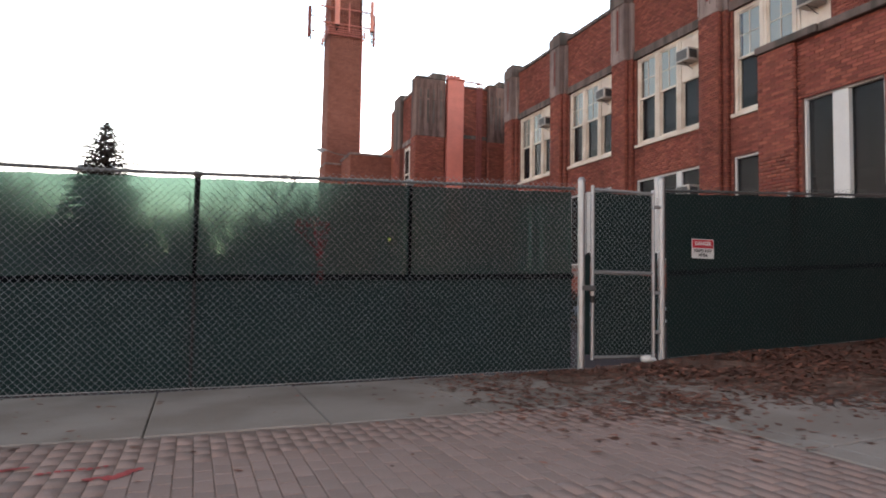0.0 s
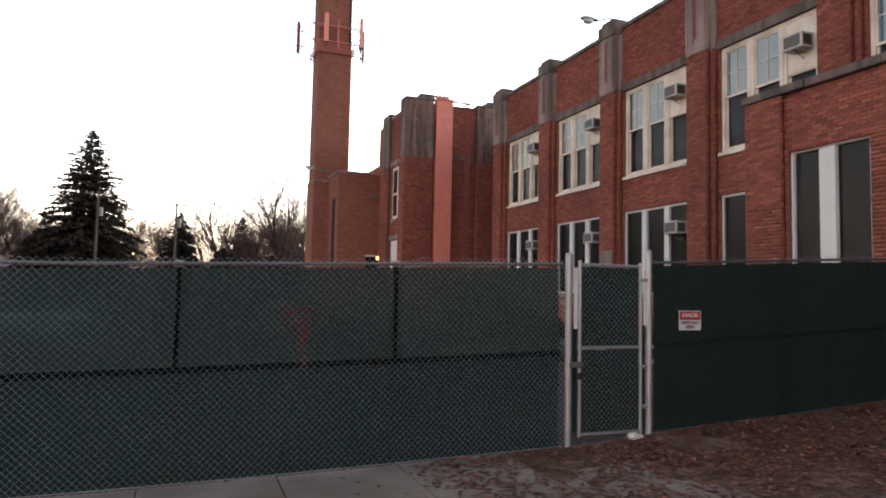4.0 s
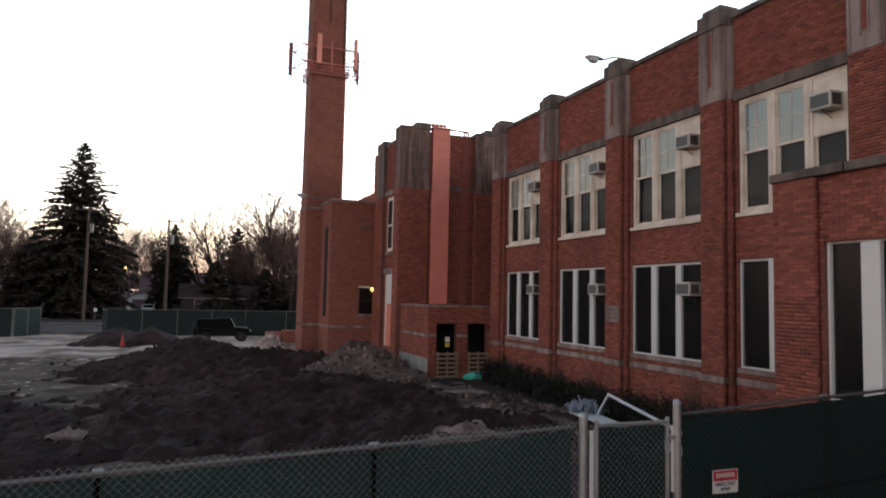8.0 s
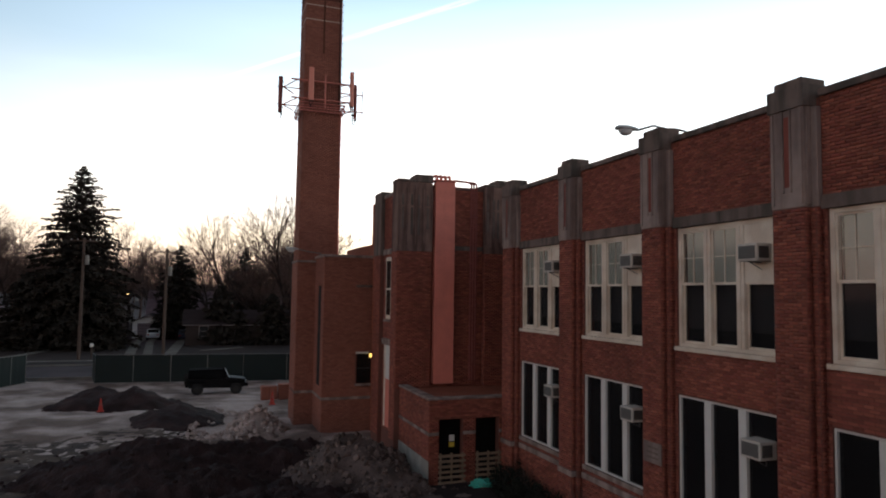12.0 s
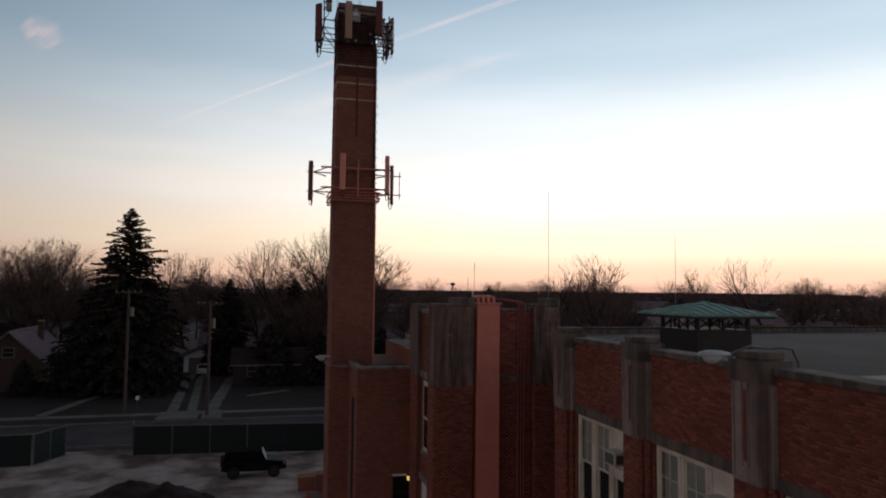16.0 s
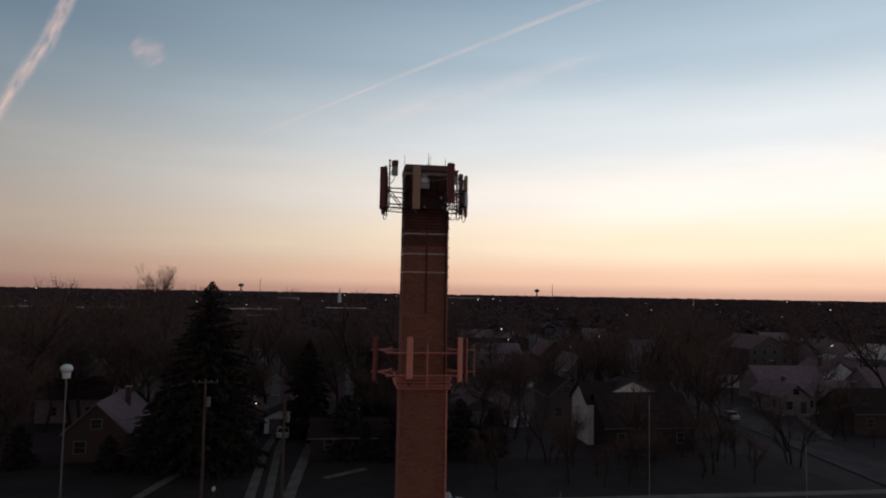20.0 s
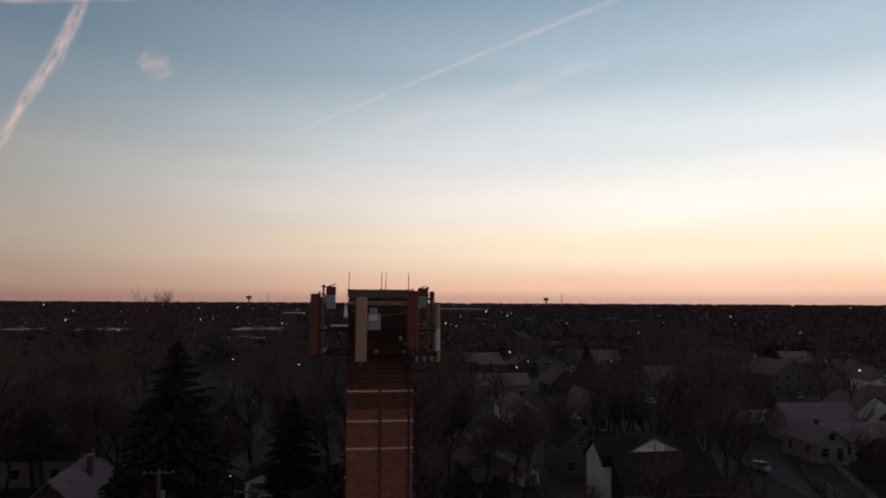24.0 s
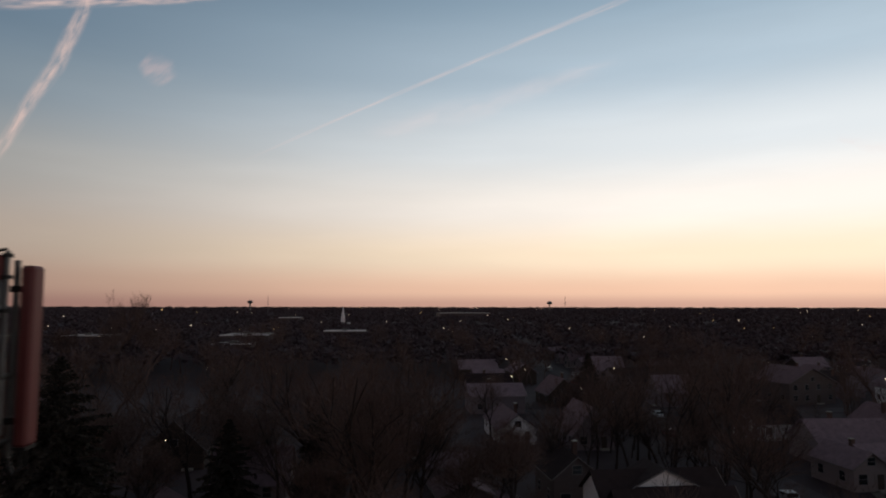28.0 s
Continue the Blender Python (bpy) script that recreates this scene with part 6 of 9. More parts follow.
patch("grass_strip", 10.2, 13.0, 12.0, 28.8, 0.2, lambda x, y: ground_z(x, y) + 0.05 + 0.04 * noise.fractal(Vector((x * 1.2, y * 1.2, 6.0)), 1.0, 2.0, 4),
      GRASS, "strip of rough winter grass under the school wall", "grass", edge=lambda x, y: x + 0.5 * noise.noise(Vector((x * 0.5, y * 0.5, 2.0))) > 11.1 - 0.012 * (y - 20) ** 2)
patch("dirt_strip", 7.6, 12.9, 13.0, 29.0, 0.2, lambda x, y: ground_z(x, y) + 0.02 + 0.06 * noise.fractal(Vector((x * 0.9, y * 0.9, 3.0)), 1.0, 2.0, 5),
      RUBBLE_SOIL, "trodden brown dirt strewn with litter before the school wall", "dirt", edge=lambda x, y: x + 0.9 * noise.noise(Vector((x * 0.6, y * 0.6, 1.0))) > 8.4)


WEEDY = material("weedy_dirt", (0.105, 0.074, 0.056), 1.0, vary=0.4, scale=1.2, fine=12, bump=0.9, bump_dist=0.08, second=(0.045, 0.030, 0.027), patch=0.7)


def weedy_edge(x, y):
    """The dirt thins out raggedly towards the gravel."""
    n = noise.fractal(Vector((x * 0.22 + 3, y * 0.42, 4.0)), 0.9, 2.0, 5)
    return n > -0.9 + max(0.0, y - 36.0) * 0.16 + max(0.0, -11.5 - x) * 0.3


patch("weedy_ground", -15.0, 3.0, 9.0, 45.5, 0.16, lambda x, y: ground_z(x, y) + 0.035 + 0.20 * max(0.0, noise.fractal(Vector((x * 0.45, y * 0.45, 5.0)), 1.0, 2.0, 5)) - 0.02 * max(0.0, (y - 36.0) / 6) + 0.03 * noise.fractal(Vector((x * 2.4, y * 2.4, 2.0)), 0.8, 2.0, 4),
      WEEDY, "trodden brown dirt and dead weeds over the gravel", "dirt", edge=weedy_edge, kind="stuff")

# pale spills of gravel and lime on the dug soil
DUST = material("dusty_gravel", (0.27, 0.205, 0.19), 0.98, vary=0.45, scale=2.5, fine=16, bump=0.9, bump_dist=0.06, second=(0.075, 0.05, 0.046), patch=1.6)
for cx, cy, rx, ry in ((6.8, 16.4, 1.1, 0.9), (-1.35, 19.3, 0.5, 0.3), (10.2, 24.6, 0.7, 1.5), (9.3, 21.0, 0.6, 1.3)):
    spill = lambda x, y: 1.0 - math.hypot((x - cx) / rx, (y - cy) / ry) + 0.55 * noise.fractal(Vector((x * 1.1, y * 1.1, cx)), 0.7, 2.0, 4)
    patch("gravel_spill", cx - 1.6 * rx, cx + 1.6 * rx, cy - 1.6 * ry, cy + 1.6 * ry, 0.1, lambda x, y: max(soil(x, y), ground_z(x, y) + 0.06) + 0.04 + 0.05 * min(1.0, max(0.0, spill(x, y))),
          DUST, "pale spill of dusty gravel on the dug soil", "gravel", edge=lambda x, y: spill(x, y) > 0.05, kind="stuff")


patch("gravel_heap", 3.6, 7.4, 37.4, 44.0, 0.2, lambda x, y: ground_z(x, y) + mound(x, y, 5.5, 40.6, 1.5, 2.6, 1.05, 0.5, 41.0) + 0.04 * noise.fractal(Vector((x * 2, y * 2, 2.0)), 1.0, 2.0, 4),
      GRAVEL, "small pale heap of gravel and broken concrete", "gravel", edge=lambda x, y: mound(x, y, 5.5, 40.6, 1.5, 2.6, 1.05, 0.5, 41.0) > 0.04)


def lumps(name, spots, sizes, mat, label, category):
    """Many small broken lumps in one mesh."""
    bm0 = bmesh.new()
    bmesh.ops.create_icosphere(bm0, subdivisions=1, radius=1.0)
    bv, bf = np.array([v.co[:] for v in bm0.verts]), np.array([[v.index for v in f.verts] for f in bm0.faces])
    bm0.free()
    verts, faces = [], []
    for k, (p, s) in enumerate(zip(spots, sizes)):
        c = bv * (1 + 0.45 * (np.random.rand(len(bv), 1) - 0.5)) * (s * (0.6 + 0.8 * np.random.rand(3)))
        faces.append(bf + k * len(bv))
        verts.append(c + np.array(p))
    ob = new(name, from_arrays(name, np.concatenate(verts), np.concatenate(faces).tolist(), mat))
    return tagged(ob, label, category, kind="stuff")


spots, sizes = [], []
while len(spots) < 1100:
    x, y = random.uniform(5.2, 10.3), random.uniform(26.8, 34.8)
    h = rubble_z(x, y)
    if h > ground_z(x, y) + 0.05:
        spots.append((x, y, h + 0.01))
        sizes.append(random.choice((0.02, 0.03, 0.04, 0.06, 0.11)))
while len(spots) < 1800:
    x, y = random.uniform(7.8, 12.2), random.uniform(14.5, 28.5)
    if noise.noise(Vector((x * 0.5, y * 0.5, 8.0))) > -0.1:
        spots.append((x, y, ground_z(x, y) + 0.06))
        sizes.append(random.choice((0.02, 0.03, 0.03, 0.05, 0.09)))
lumps("rubble_chunks", spots, sizes, RUBBLE, "scattered pale chunks of broken masonry", "rubble")
spots, sizes = [], []
while len(spots) < 650:
    x, y = random.uniform(2.2, 6.6), random.uniform(38.2, 47.5)
    if noise.noise(Vector((x * 0.6, y * 0.35, 3.0))) > -0.05:
        spots.append((x, y, ground_z(x, y) + mound(x, y, 5.5, 40.6, 1.5, 2.6, 1.05, 0.5, 41.0) + 0.06))
        sizes.append(random.choice((0.05, 0.08, 0.10, 0.16)))
BROKEN = material("broken_concrete", (0.44, 0.36, 0.335), 0.95, island=0.35, second=(0.32, 0.25, 0.225), vary=0.3, scale=6, fine=40, bump=0.3)
lumps("concrete_chunks", spots, sizes, BROKEN, "pale lumps of broken concrete on the gravel", "rubble")
spots, sizes = [], []
while len(spots) < 1500:
    x, y = random.uniform(-8, 10), random.uniform(11.5, 40)
    if soil_edge(x, y):
        spots.append((x, y, soil(x, y) + 0.01))
        sizes.append(random.choice((0.02, 0.03, 0.03, 0.05, 0.08)))
lumps("soil_clods", spots, sizes, CLOD, "loose clods on the dug soil", "soil")

# streets beyond the site
for name, args, mat, label, cat in (
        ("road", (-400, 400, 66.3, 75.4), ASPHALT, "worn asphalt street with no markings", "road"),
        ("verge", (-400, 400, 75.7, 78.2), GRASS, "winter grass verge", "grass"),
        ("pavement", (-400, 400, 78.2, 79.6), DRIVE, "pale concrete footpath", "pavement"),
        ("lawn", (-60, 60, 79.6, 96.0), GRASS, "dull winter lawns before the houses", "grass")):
    solid(name, boxed(args[0], args[1], args[2], args[3], -0.3, -0.09 if name == "road" else 0.05), mat, label, cat, "structure")
for y in (66.1, 75.4):
    solid("kerb", boxed(-400, 400, y, y + 0.2, -0.3, 0.05 if y > 70 else -0.02), DRIVE, "pale concrete kerb", "kerb", "structure")


def side_walk():
    """Cast slabs between pavers and fence, and the broad slabs with a tooled border to their right."""
    s = thing("pavement_near", (1, 7.2, 0), "pale concrete slabs along the fence", "pavement", kind="structure")
    x = -13.2
    while x < 3.4:
        part("slab", slab(x + 0.006, x + 1.30, 6.44, 8.52), SLAB, s)
        x += 1.306
    b = thing("pavement_border", (4, 5, 0), "tooled concrete border and slabs beside the pavers", "pavement", kind="structure")
    y = -3.1
    while y < 6.9:
        part("border_slab", slab(3.80, 4.02, y + 0.006, y + 1.52), SLAB, b)
        for k in range(4):
            part("slab", slab(4.03 + 1.53 * k, 4.03 + 1.53 * k + 1.524, y + 0.006, y + 1.52), SLAB, b)
        y += 1.527


def slab(x0, x1, y0, y1):
    bm = boxed(x0, x1, y0, y1, -0.12, 0.0, bevel=0.008)
    lift = random.uniform(-0.004, 0.004)
    for v in bm.verts:
        v.co.z += lie(v.co.x) + lift
    return bm


side_walk()


def paver_field():
    """Clay pavers in running bond: the nearest as pieces, the rest in one mesh."""
    p = thing("paving", (0, 5, 0), "worn reddish-brown clay pavers in running bond", "paving", kind="structure")
    bm = bmesh.new()
    for a, b in ((-14, -3), (-3, 0.2), (0.2, 3.79)):
        box(bm, a, b, -3, 6.43, -0.16, -0.008)
    for v in bm.verts:
        v.co.z += lie(v.co.x)
    part("bedding", bm, SAND, p)
    W, L, J, E = 0.105, 0.205, 0.005, 0.009
    shape = bmesh.new()
    box(shape, -(W - J) / 2, (W - J) / 2, -(L - E) / 2, (L - E) / 2, -0.03, 0.0, bevel=0.004)
    me = mesh_of("paver", shape, PAVER_PIECE)
    V, pieces, column, x = [], 0, 0, -8.0
    while x < 3.68:
        y = 1.5 + 0.5 * L * (column % 2)
        while y < 6.30:
            c = (x + W / 2, y + L / 2, lie(x) + random.uniform(-0.0015, 0.0015) + 0.004 * noise.noise(Vector((x, y, 0))))
            if pieces < 300 and 4.3 < y < 5.5 and -0.3 < x < 3.4:
                o = new("paver", me)
                adopt(o, p)
                o.matrix_basis = Matrix.Translation(c) @ Matrix.Rotation(random.uniform(-0.012, 0.012), 4, "Z")
                pieces += 1
            else:
                V.append(c)
            y += L
        x += W
        column += 1
    V = np.array(V)
    a, b, e = (W - J) / 2, (L - E) / 2, 0.004
    base = np.array([(-a + e, -b + e, 0), (a - e, -b + e, 0), (a - e, b - e, 0), (-a + e, b - e, 0), (-a, -b, -0.009), (a, -b, -0.009), (a, b, -0.009), (-a, b, -0.009)])
    q = np.array([(0, 1, 2, 3), (0, 4, 5, 1), (1, 5, 6, 2), (2, 6, 7, 3), (3, 7, 4, 0)])
    verts = (V[:, None, :] + base[None]).reshape(-1, 3)
    quads = ((np.arange(len(V)) * 8)[:, None, None] + q).reshape(-1, 4)
    ob = adopt(new("paver_field", fast_quads("paver_field", verts, quads, PAVER)), p)
    ob["kind"] = "stuff"
    bm = bmesh.new()
    for cx, cy, l, w, t in ((-0.16, 5.46, 0.22, 0.075, 0.9), (-0.44, 5.62, 0.34, 0.05, 0.15), (-0.80, 5.72, 0.22, 0.05, 0.4), (-0.30, 5.40, 0.12, 0.05, 0.2), (-1.05, 5.6, 0.25, 0.06, 0.1)):
        for k in range(9):
            u = (k / 8 - 0.5) * l
            x, y = cx + u * math.cos(t) + random.uniform(-0.012, 0.012), cy + u * math.sin(t) + random.uniform(-0.012, 0.012)
            r = w * random.uniform(0.3, 0.6)
            vs = [bm.verts.new((x + r * math.cos(i * 0.9) * random.uniform(0.7, 1.2), y + r * math.sin(i * 0.9) * random.uniform(0.7, 1.2), lie(x) + 0.0045 + 0.0002 * k)) for i in range(7)]
            bm.faces.new(vs)
    part("paint_mark", bm, MATS["marking_paint"], p, "faded red spray-paint marks")


material("marking_paint", (0.42, 0.07, 0.07), 0.8, vary=0.4, scale=8, fine=60)
paver_field()


def leaf_litter():
    """Curled dead leaves, thickest under the fence towards the wing, a few strays on the slabs."""
    verts, faces = [], []
    made = 0
    while made < 17000:
        x, y = random.uniform(-2.0, 10.2), random.uniform(2.6, 8.46)
        dens = max(0.0, min(1.0, (x - 2.2) / 3.2)) * max(0.0, min(1.0, (y - 4.2 + 0.28 * (x - 4)) / 2.4)) ** 1.4
        dens *= 0.4 + 1.2 * max(0.0, 0.5 + noise.noise(Vector((x * 0.9, y * 0.9, 4.0))))
        if random.random() > dens + 0.0035:
            continue
        made += 1
        r = random.uniform(0.02, 0.05)
        t, curl = random.uniform(0, 6.28), random.uniform(-0.3, 0.9)
        z = lie(x) + 0.006 + random.uniform(0, 0.022) * dens
        tilt = random.uniform(-0.5, 0.5) * (0.3 + dens)
        b = len(verts)
        for u, v in ((-1, 0), (-0.35, 0.5), (0.4, 0.45), (1, 0), (0.4, -0.45), (-0.35, -0.5)):
            hz = curl * r * (v * v * 1.6 + 0.25 * u * u) + tilt * u * r * 0.5
            verts.append((x + r * (u * math.cos(t) - v * math.sin(t)), y + r * (u * math.sin(t) + v * math.cos(t)), z + max(hz, -0.004)))
        faces += [(b, b + 1, b + 5), (b + 1, b + 2, b + 4, b + 5), (b + 2, b + 3, b + 4)]
    ob = new("leaf_litter", from_arrays("leaf_litter", verts, faces, LEAF))
    tagged(ob, "brown fallen leaves drifted against the fence", "leaves", kind="stuff")
    m = patch("leaf_mould", 2.6, 10.2, 3.2, 8.5, 0.12, lambda x, y: lie(x) + 0.012 * noise.noise(Vector((x * 3, y * 3, 0))) + min(0.012, 0.02 * (x - 4)),
              MATS["leaf_mould"], "dark leaf mould under the drifted leaves", "leaves",
              edge=lambda x, y: (x - 3.6) * 0.55 + (y - 5.9) + 0.5 * noise.noise(Vector((x * 1.3, y * 1.3, 2))) > 0.9, kind="stuff")


material("leaf_mould", (0.20, 0.128, 0.098), 0.98, vary=0.5, scale=7, fine=40, bump=0.8, bump_dist=0.02, second=(0.11, 0.066, 0.05), patch=3.0)
leaf_litter()
bm = bmesh.new()
for dx, r in ((0, 0.07), (0.08, 0.05)):
    bmesh.ops.create_icosphere(bm, subdivisions=2, radius=r, matrix=Matrix.Translation((5.42 + dx, 8.28, 0.12 + r * 0.5)) @ Matrix.Diagonal((1.2, 1, 0.7, 1)))
for v in bm.verts:
    v.co += 0.012 * noise.noise_vector(v.co * 30)
solid("broken_stone", bm, WHITE, "broken pale lump of stone at the gate", "stone")

# ---- the building site: far fence, parked car, cones, shrubs, scrap ----


def far_fence(points, name, label, posts_every=3.0, high=2.2):
    f = thing(name, (points[0][0], points[0][1], 0), label, "fence", "site fences")
    for (xa, ya), (xb, yb) in zip(points, points[1:]):
        a, b = Vector((xa, ya, -0.26)), Vector((xb, yb, -0.26))
        n = max(1, round((b - a).length / posts_every))
        w = (b - a).normalized()
        side = Vector((-w.y, w.x, 0))
        for k in range(n):
            p, q = a.lerp(b, k / n), a.lerp(b, (k + 1) / n)
            bm = bmesh.new()
            m = 6
            for s in (0.0, 0.008):
                row = []
                for i in range(m + 1):
                    c = p.lerp(q, i / m) + side * (s + 0.03 * noise.noise(Vector((i * 0.7 + k * 3.1, xa, 0))))
                    row.append((bm.verts.new(c + Vector((0, 0, 0.08))), bm.verts.new(c + Vector((0, 0, high - 0.04 - 0.03 * (i % 2))))))
                for u, v in zip(row, row[1:]):
                    bm.faces.new((u[0], v[0], v[1], u[1]))
            part("privacy_screen", bm, MATS["far_screen"], f)
            part("line_post", tube(bmesh.new(), p, p + Vector((0, 0, high + 0.05)), 0.03, n=8), STEEL, f)
        part("line_post", tube(bmesh.new(), b, b + Vector((0, 0, high + 0.05)), 0.03, n=8), STEEL, f)
        part("top_rail", tube(bmesh.new(), a + Vector((0, 0, high)), b + Vector((0, 0, high)), 0.022), STEEL, f)
    return f


material("far_screen", (0.0085, 0.0155, 0.0145), 0.8, vary=0.3, scale=0.6, fine=8, bump=0.1)
far_fence([(-4.7, 63.2), (6.0, 62.0), (16.0, 60.8), (30.0, 59.0)], "site_fence", "green-screened fence along the back of the site")
far_fence([(-4.7, 63.2), (-5.2, 65.9)], "fence_return", "short return of the green-screened fence", high=2.1)
far_fence([(-34.0, 61.6), (-10.9, 61.6)], "site_fence", "dark-screened fence beside the site entrance")
far_fence([(-10.8, 61.7), (-9.5, 64.4)], "open_gate_leaf", "open gate leaf with pale cloth at the site entrance", 1.6)


def wheel(parent, x, y, z, r, wide):
    w = part("wheel", tube(bmesh.new(), (x, y - wide / 2, z), (x, y + wide / 2, z), r, n=20), MATS["tyre"], parent)
    part("rim", tube(bmesh.new(), (x, y - wide / 2 - 0.006, z), (x, y + wide / 2 + 0.006, z), r * 0.58, n=16), DARKMETAL, w)
    part("hub", tube(bmesh.new(), (x, y - wide / 2 - 0.014, z), (x, y + wide / 2 + 0.014, z), r * 0.2, n=10), DARKMETAL, w)
    return w


material("tyre", (0.018, 0.018, 0.018), 0.9, vary=0.2)
material("black_car_paint", (0.005, 0.005, 0.006), 0.5, vary=0.1, bump=0, spec=0.12)
material("soft_top", (0.005, 0.005, 0.006), 0.9, vary=0.2, spec=0.03)
material("car_glass", (0.006, 0.007, 0.008), 0.1, vary=0.02, bump=0, spec=0.15)
material("pale_glass", (0.70, 0.74, 0.76), 0.25, vary=0.1, scale=5, bump=0.02)


def off_roader(x0, y):
    """A short boxy off-road car with a soft top, its nose towards +x."""
    c = thing("off_road_car", (x0 + 2, y, 0), "black boxy off-road car with a soft top and a pale windscreen", "car")
    P, w = MATS["black_car_paint"], 0.80
    z = -0.19
    def slanted(prof, half_w, name, mat, parent=c, label=""):
        bm = bmesh.new()
        l = [bm.verts.new((x0 + a, y - half_w, z + b)) for a, b in prof]
        r = [bm.verts.new((x0 + a, y + half_w, z + b)) for a, b in prof]
        n = len(prof)
        for i in range(n):
            bm.faces.new((l[i], l[(i + 1) % n], r[(i + 1) % n], r[i]))
        bm.faces.new(l[::-1])
        bm.faces.new(r)
        bmesh.ops.recalc_face_normals(bm, faces=bm.faces)
        bmesh.ops.bevel(bm, geom=bm.edges, offset=0.025, segments=2, affect="EDGES")
        return part(name, bm, mat, parent, label)
    body = slanted([(0.12, 0.45), (0.10, 1.05), (2.75, 1.08), (2.87, 1.12), (3.85, 1.00), (3.9, 0.5), (3.2, 0.42)], w, "body", P)
    slanted([(0.12, 1.07), (0.16, 1.66), (2.46, 1.70), (2.80, 1.10)], w - 0.06, "soft_top", MATS["soft_top"])
    for s in (-1, 1):
        yy = y + s * (w - 0.05)
        part("side_window", boxed(x0 + 0.45, x0 + 1.25, yy - 0.012, yy + 0.012, z + 1.16, z + 1.55, bevel=0.01), MATS["car_glass"], c)
        part("door_window", boxed(x0 + 1.4, x0 + 2.3, yy - 0.012, yy + 0.012, z + 1.14, z + 1.57, bevel=0.01), MATS["car_glass"], c)
        d = part("door", boxed(x0 + 1.4, x0 + 2.6, y + s * w - 0.01, y + s * w + 0.012, z + 0.5, z + 1.06, bevel=0.01), P, c)
        part("door_handle", boxed(x0 + 1.46, x0 + 1.60, y + s * w, y + s * w + 0.04, z + 0.95, z + 0.98), DARKMETAL, d)
        part("mirror", boxed(x0 + 2.55, x0 + 2.66, y + s * (w + 0.02), y + s * (w + 0.2), z + 1.14, z + 1.34, bevel=0.02), P, c)
        for xx in (0.72, 3.25):
            part("fender", boxed(x0 + xx - 0.5, x0 + xx + 0.5, y + s * (w - 0.02), y + s * (w + 0.12), z + 0.80, z + 0.88, bevel=0.02), MATS["soft_top"], c)
            wheel(c, x0 + xx, y + s * (w - 0.04), 0.19, 0.39, 0.25)
        part("headlamp", tube(bmesh.new(), (x0 + 3.86, y + s * 0.5, z + 0.82), (x0 + 3.93, y + s * 0.5, z + 0.82), 0.1, n=16), MATS["pale_glass"], c)
    # the windscreen's pale colour stands for the bright sky mirrored in it
    t = Matrix.Translation((x0 + 2.64, y, z + 1.40)) @ Matrix.Rotation(radians(-26), 4, "Y")
    part("windscreen", boxed(-0.015, 0.015, -w + 0.08, w - 0.08, -0.30, 0.30, bevel=0.01, turn=t), MATS["pale_glass"], c, "pale windscreen, sky sheen put into its colour")
    part("bumper", boxed(x0 + 3.9, x0 + 4.05, y - w, y + w, z + 0.5, z + 0.68, bevel=0.03), MATS["soft_top"], c)
    part("rear_bumper", boxed(x0 - 0.04, x0 + 0.1, y - w, y + w, z + 0.48, z + 0.64, bevel=0.03), MATS["soft_top"], c)
    part("spare_wheel", tube(bmesh.new(), (x0 - 0.12, y, z + 0.98), (x0 + 0.1, y, z + 0.98), 0.38, n=20), MATS["tyre"], c)
    part("grille", boxed(x0 + 3.885, x0 + 3.9, y - 0.36, y + 0.36, z + 0.64, z + 0.98), DARKMETAL, c)


off_roader(1.9, 55.9)

material("faded_collar", (0.30, 0.07, 0.055), 0.6, vary=0.2)
material("orange_plastic", (0.40, 0.035, 0.025), 0.6, vary=0.1)


def cone(x, y, z, s=1.0):
    c = thing("traffic_cone", (x, y, z), "faded red traffic cone on the site", "traffic cone", "traffic cones")
    part("base", boxed(x - 0.19 * s, x + 0.19 * s, y - 0.19 * s, y + 0.19 * s, z, z + 0.035, bevel=0.01), MATS["orange_plastic"], c)
    part("body", tube(bmesh.new(), (x, y, z + 0.035), (x, y, z + 0.75 * s), 0.14 * s, 0.03 * s, n=16), MATS["orange_plastic"], c)
    part("collar", tube(bmesh.new(), (x, y, z + 0.38 * s), (x, y, z + 0.50 * s), 0.092 * s, 0.074 * s, n=16), MATS["faded_collar"], c)


cone(-2.4, 48.1, ground_z(-2.4, 48.1) + 0.12, 0.95)
cone(6.95, 48.6, ground_z(6.95, 48.6) + 0.04, 1.05)


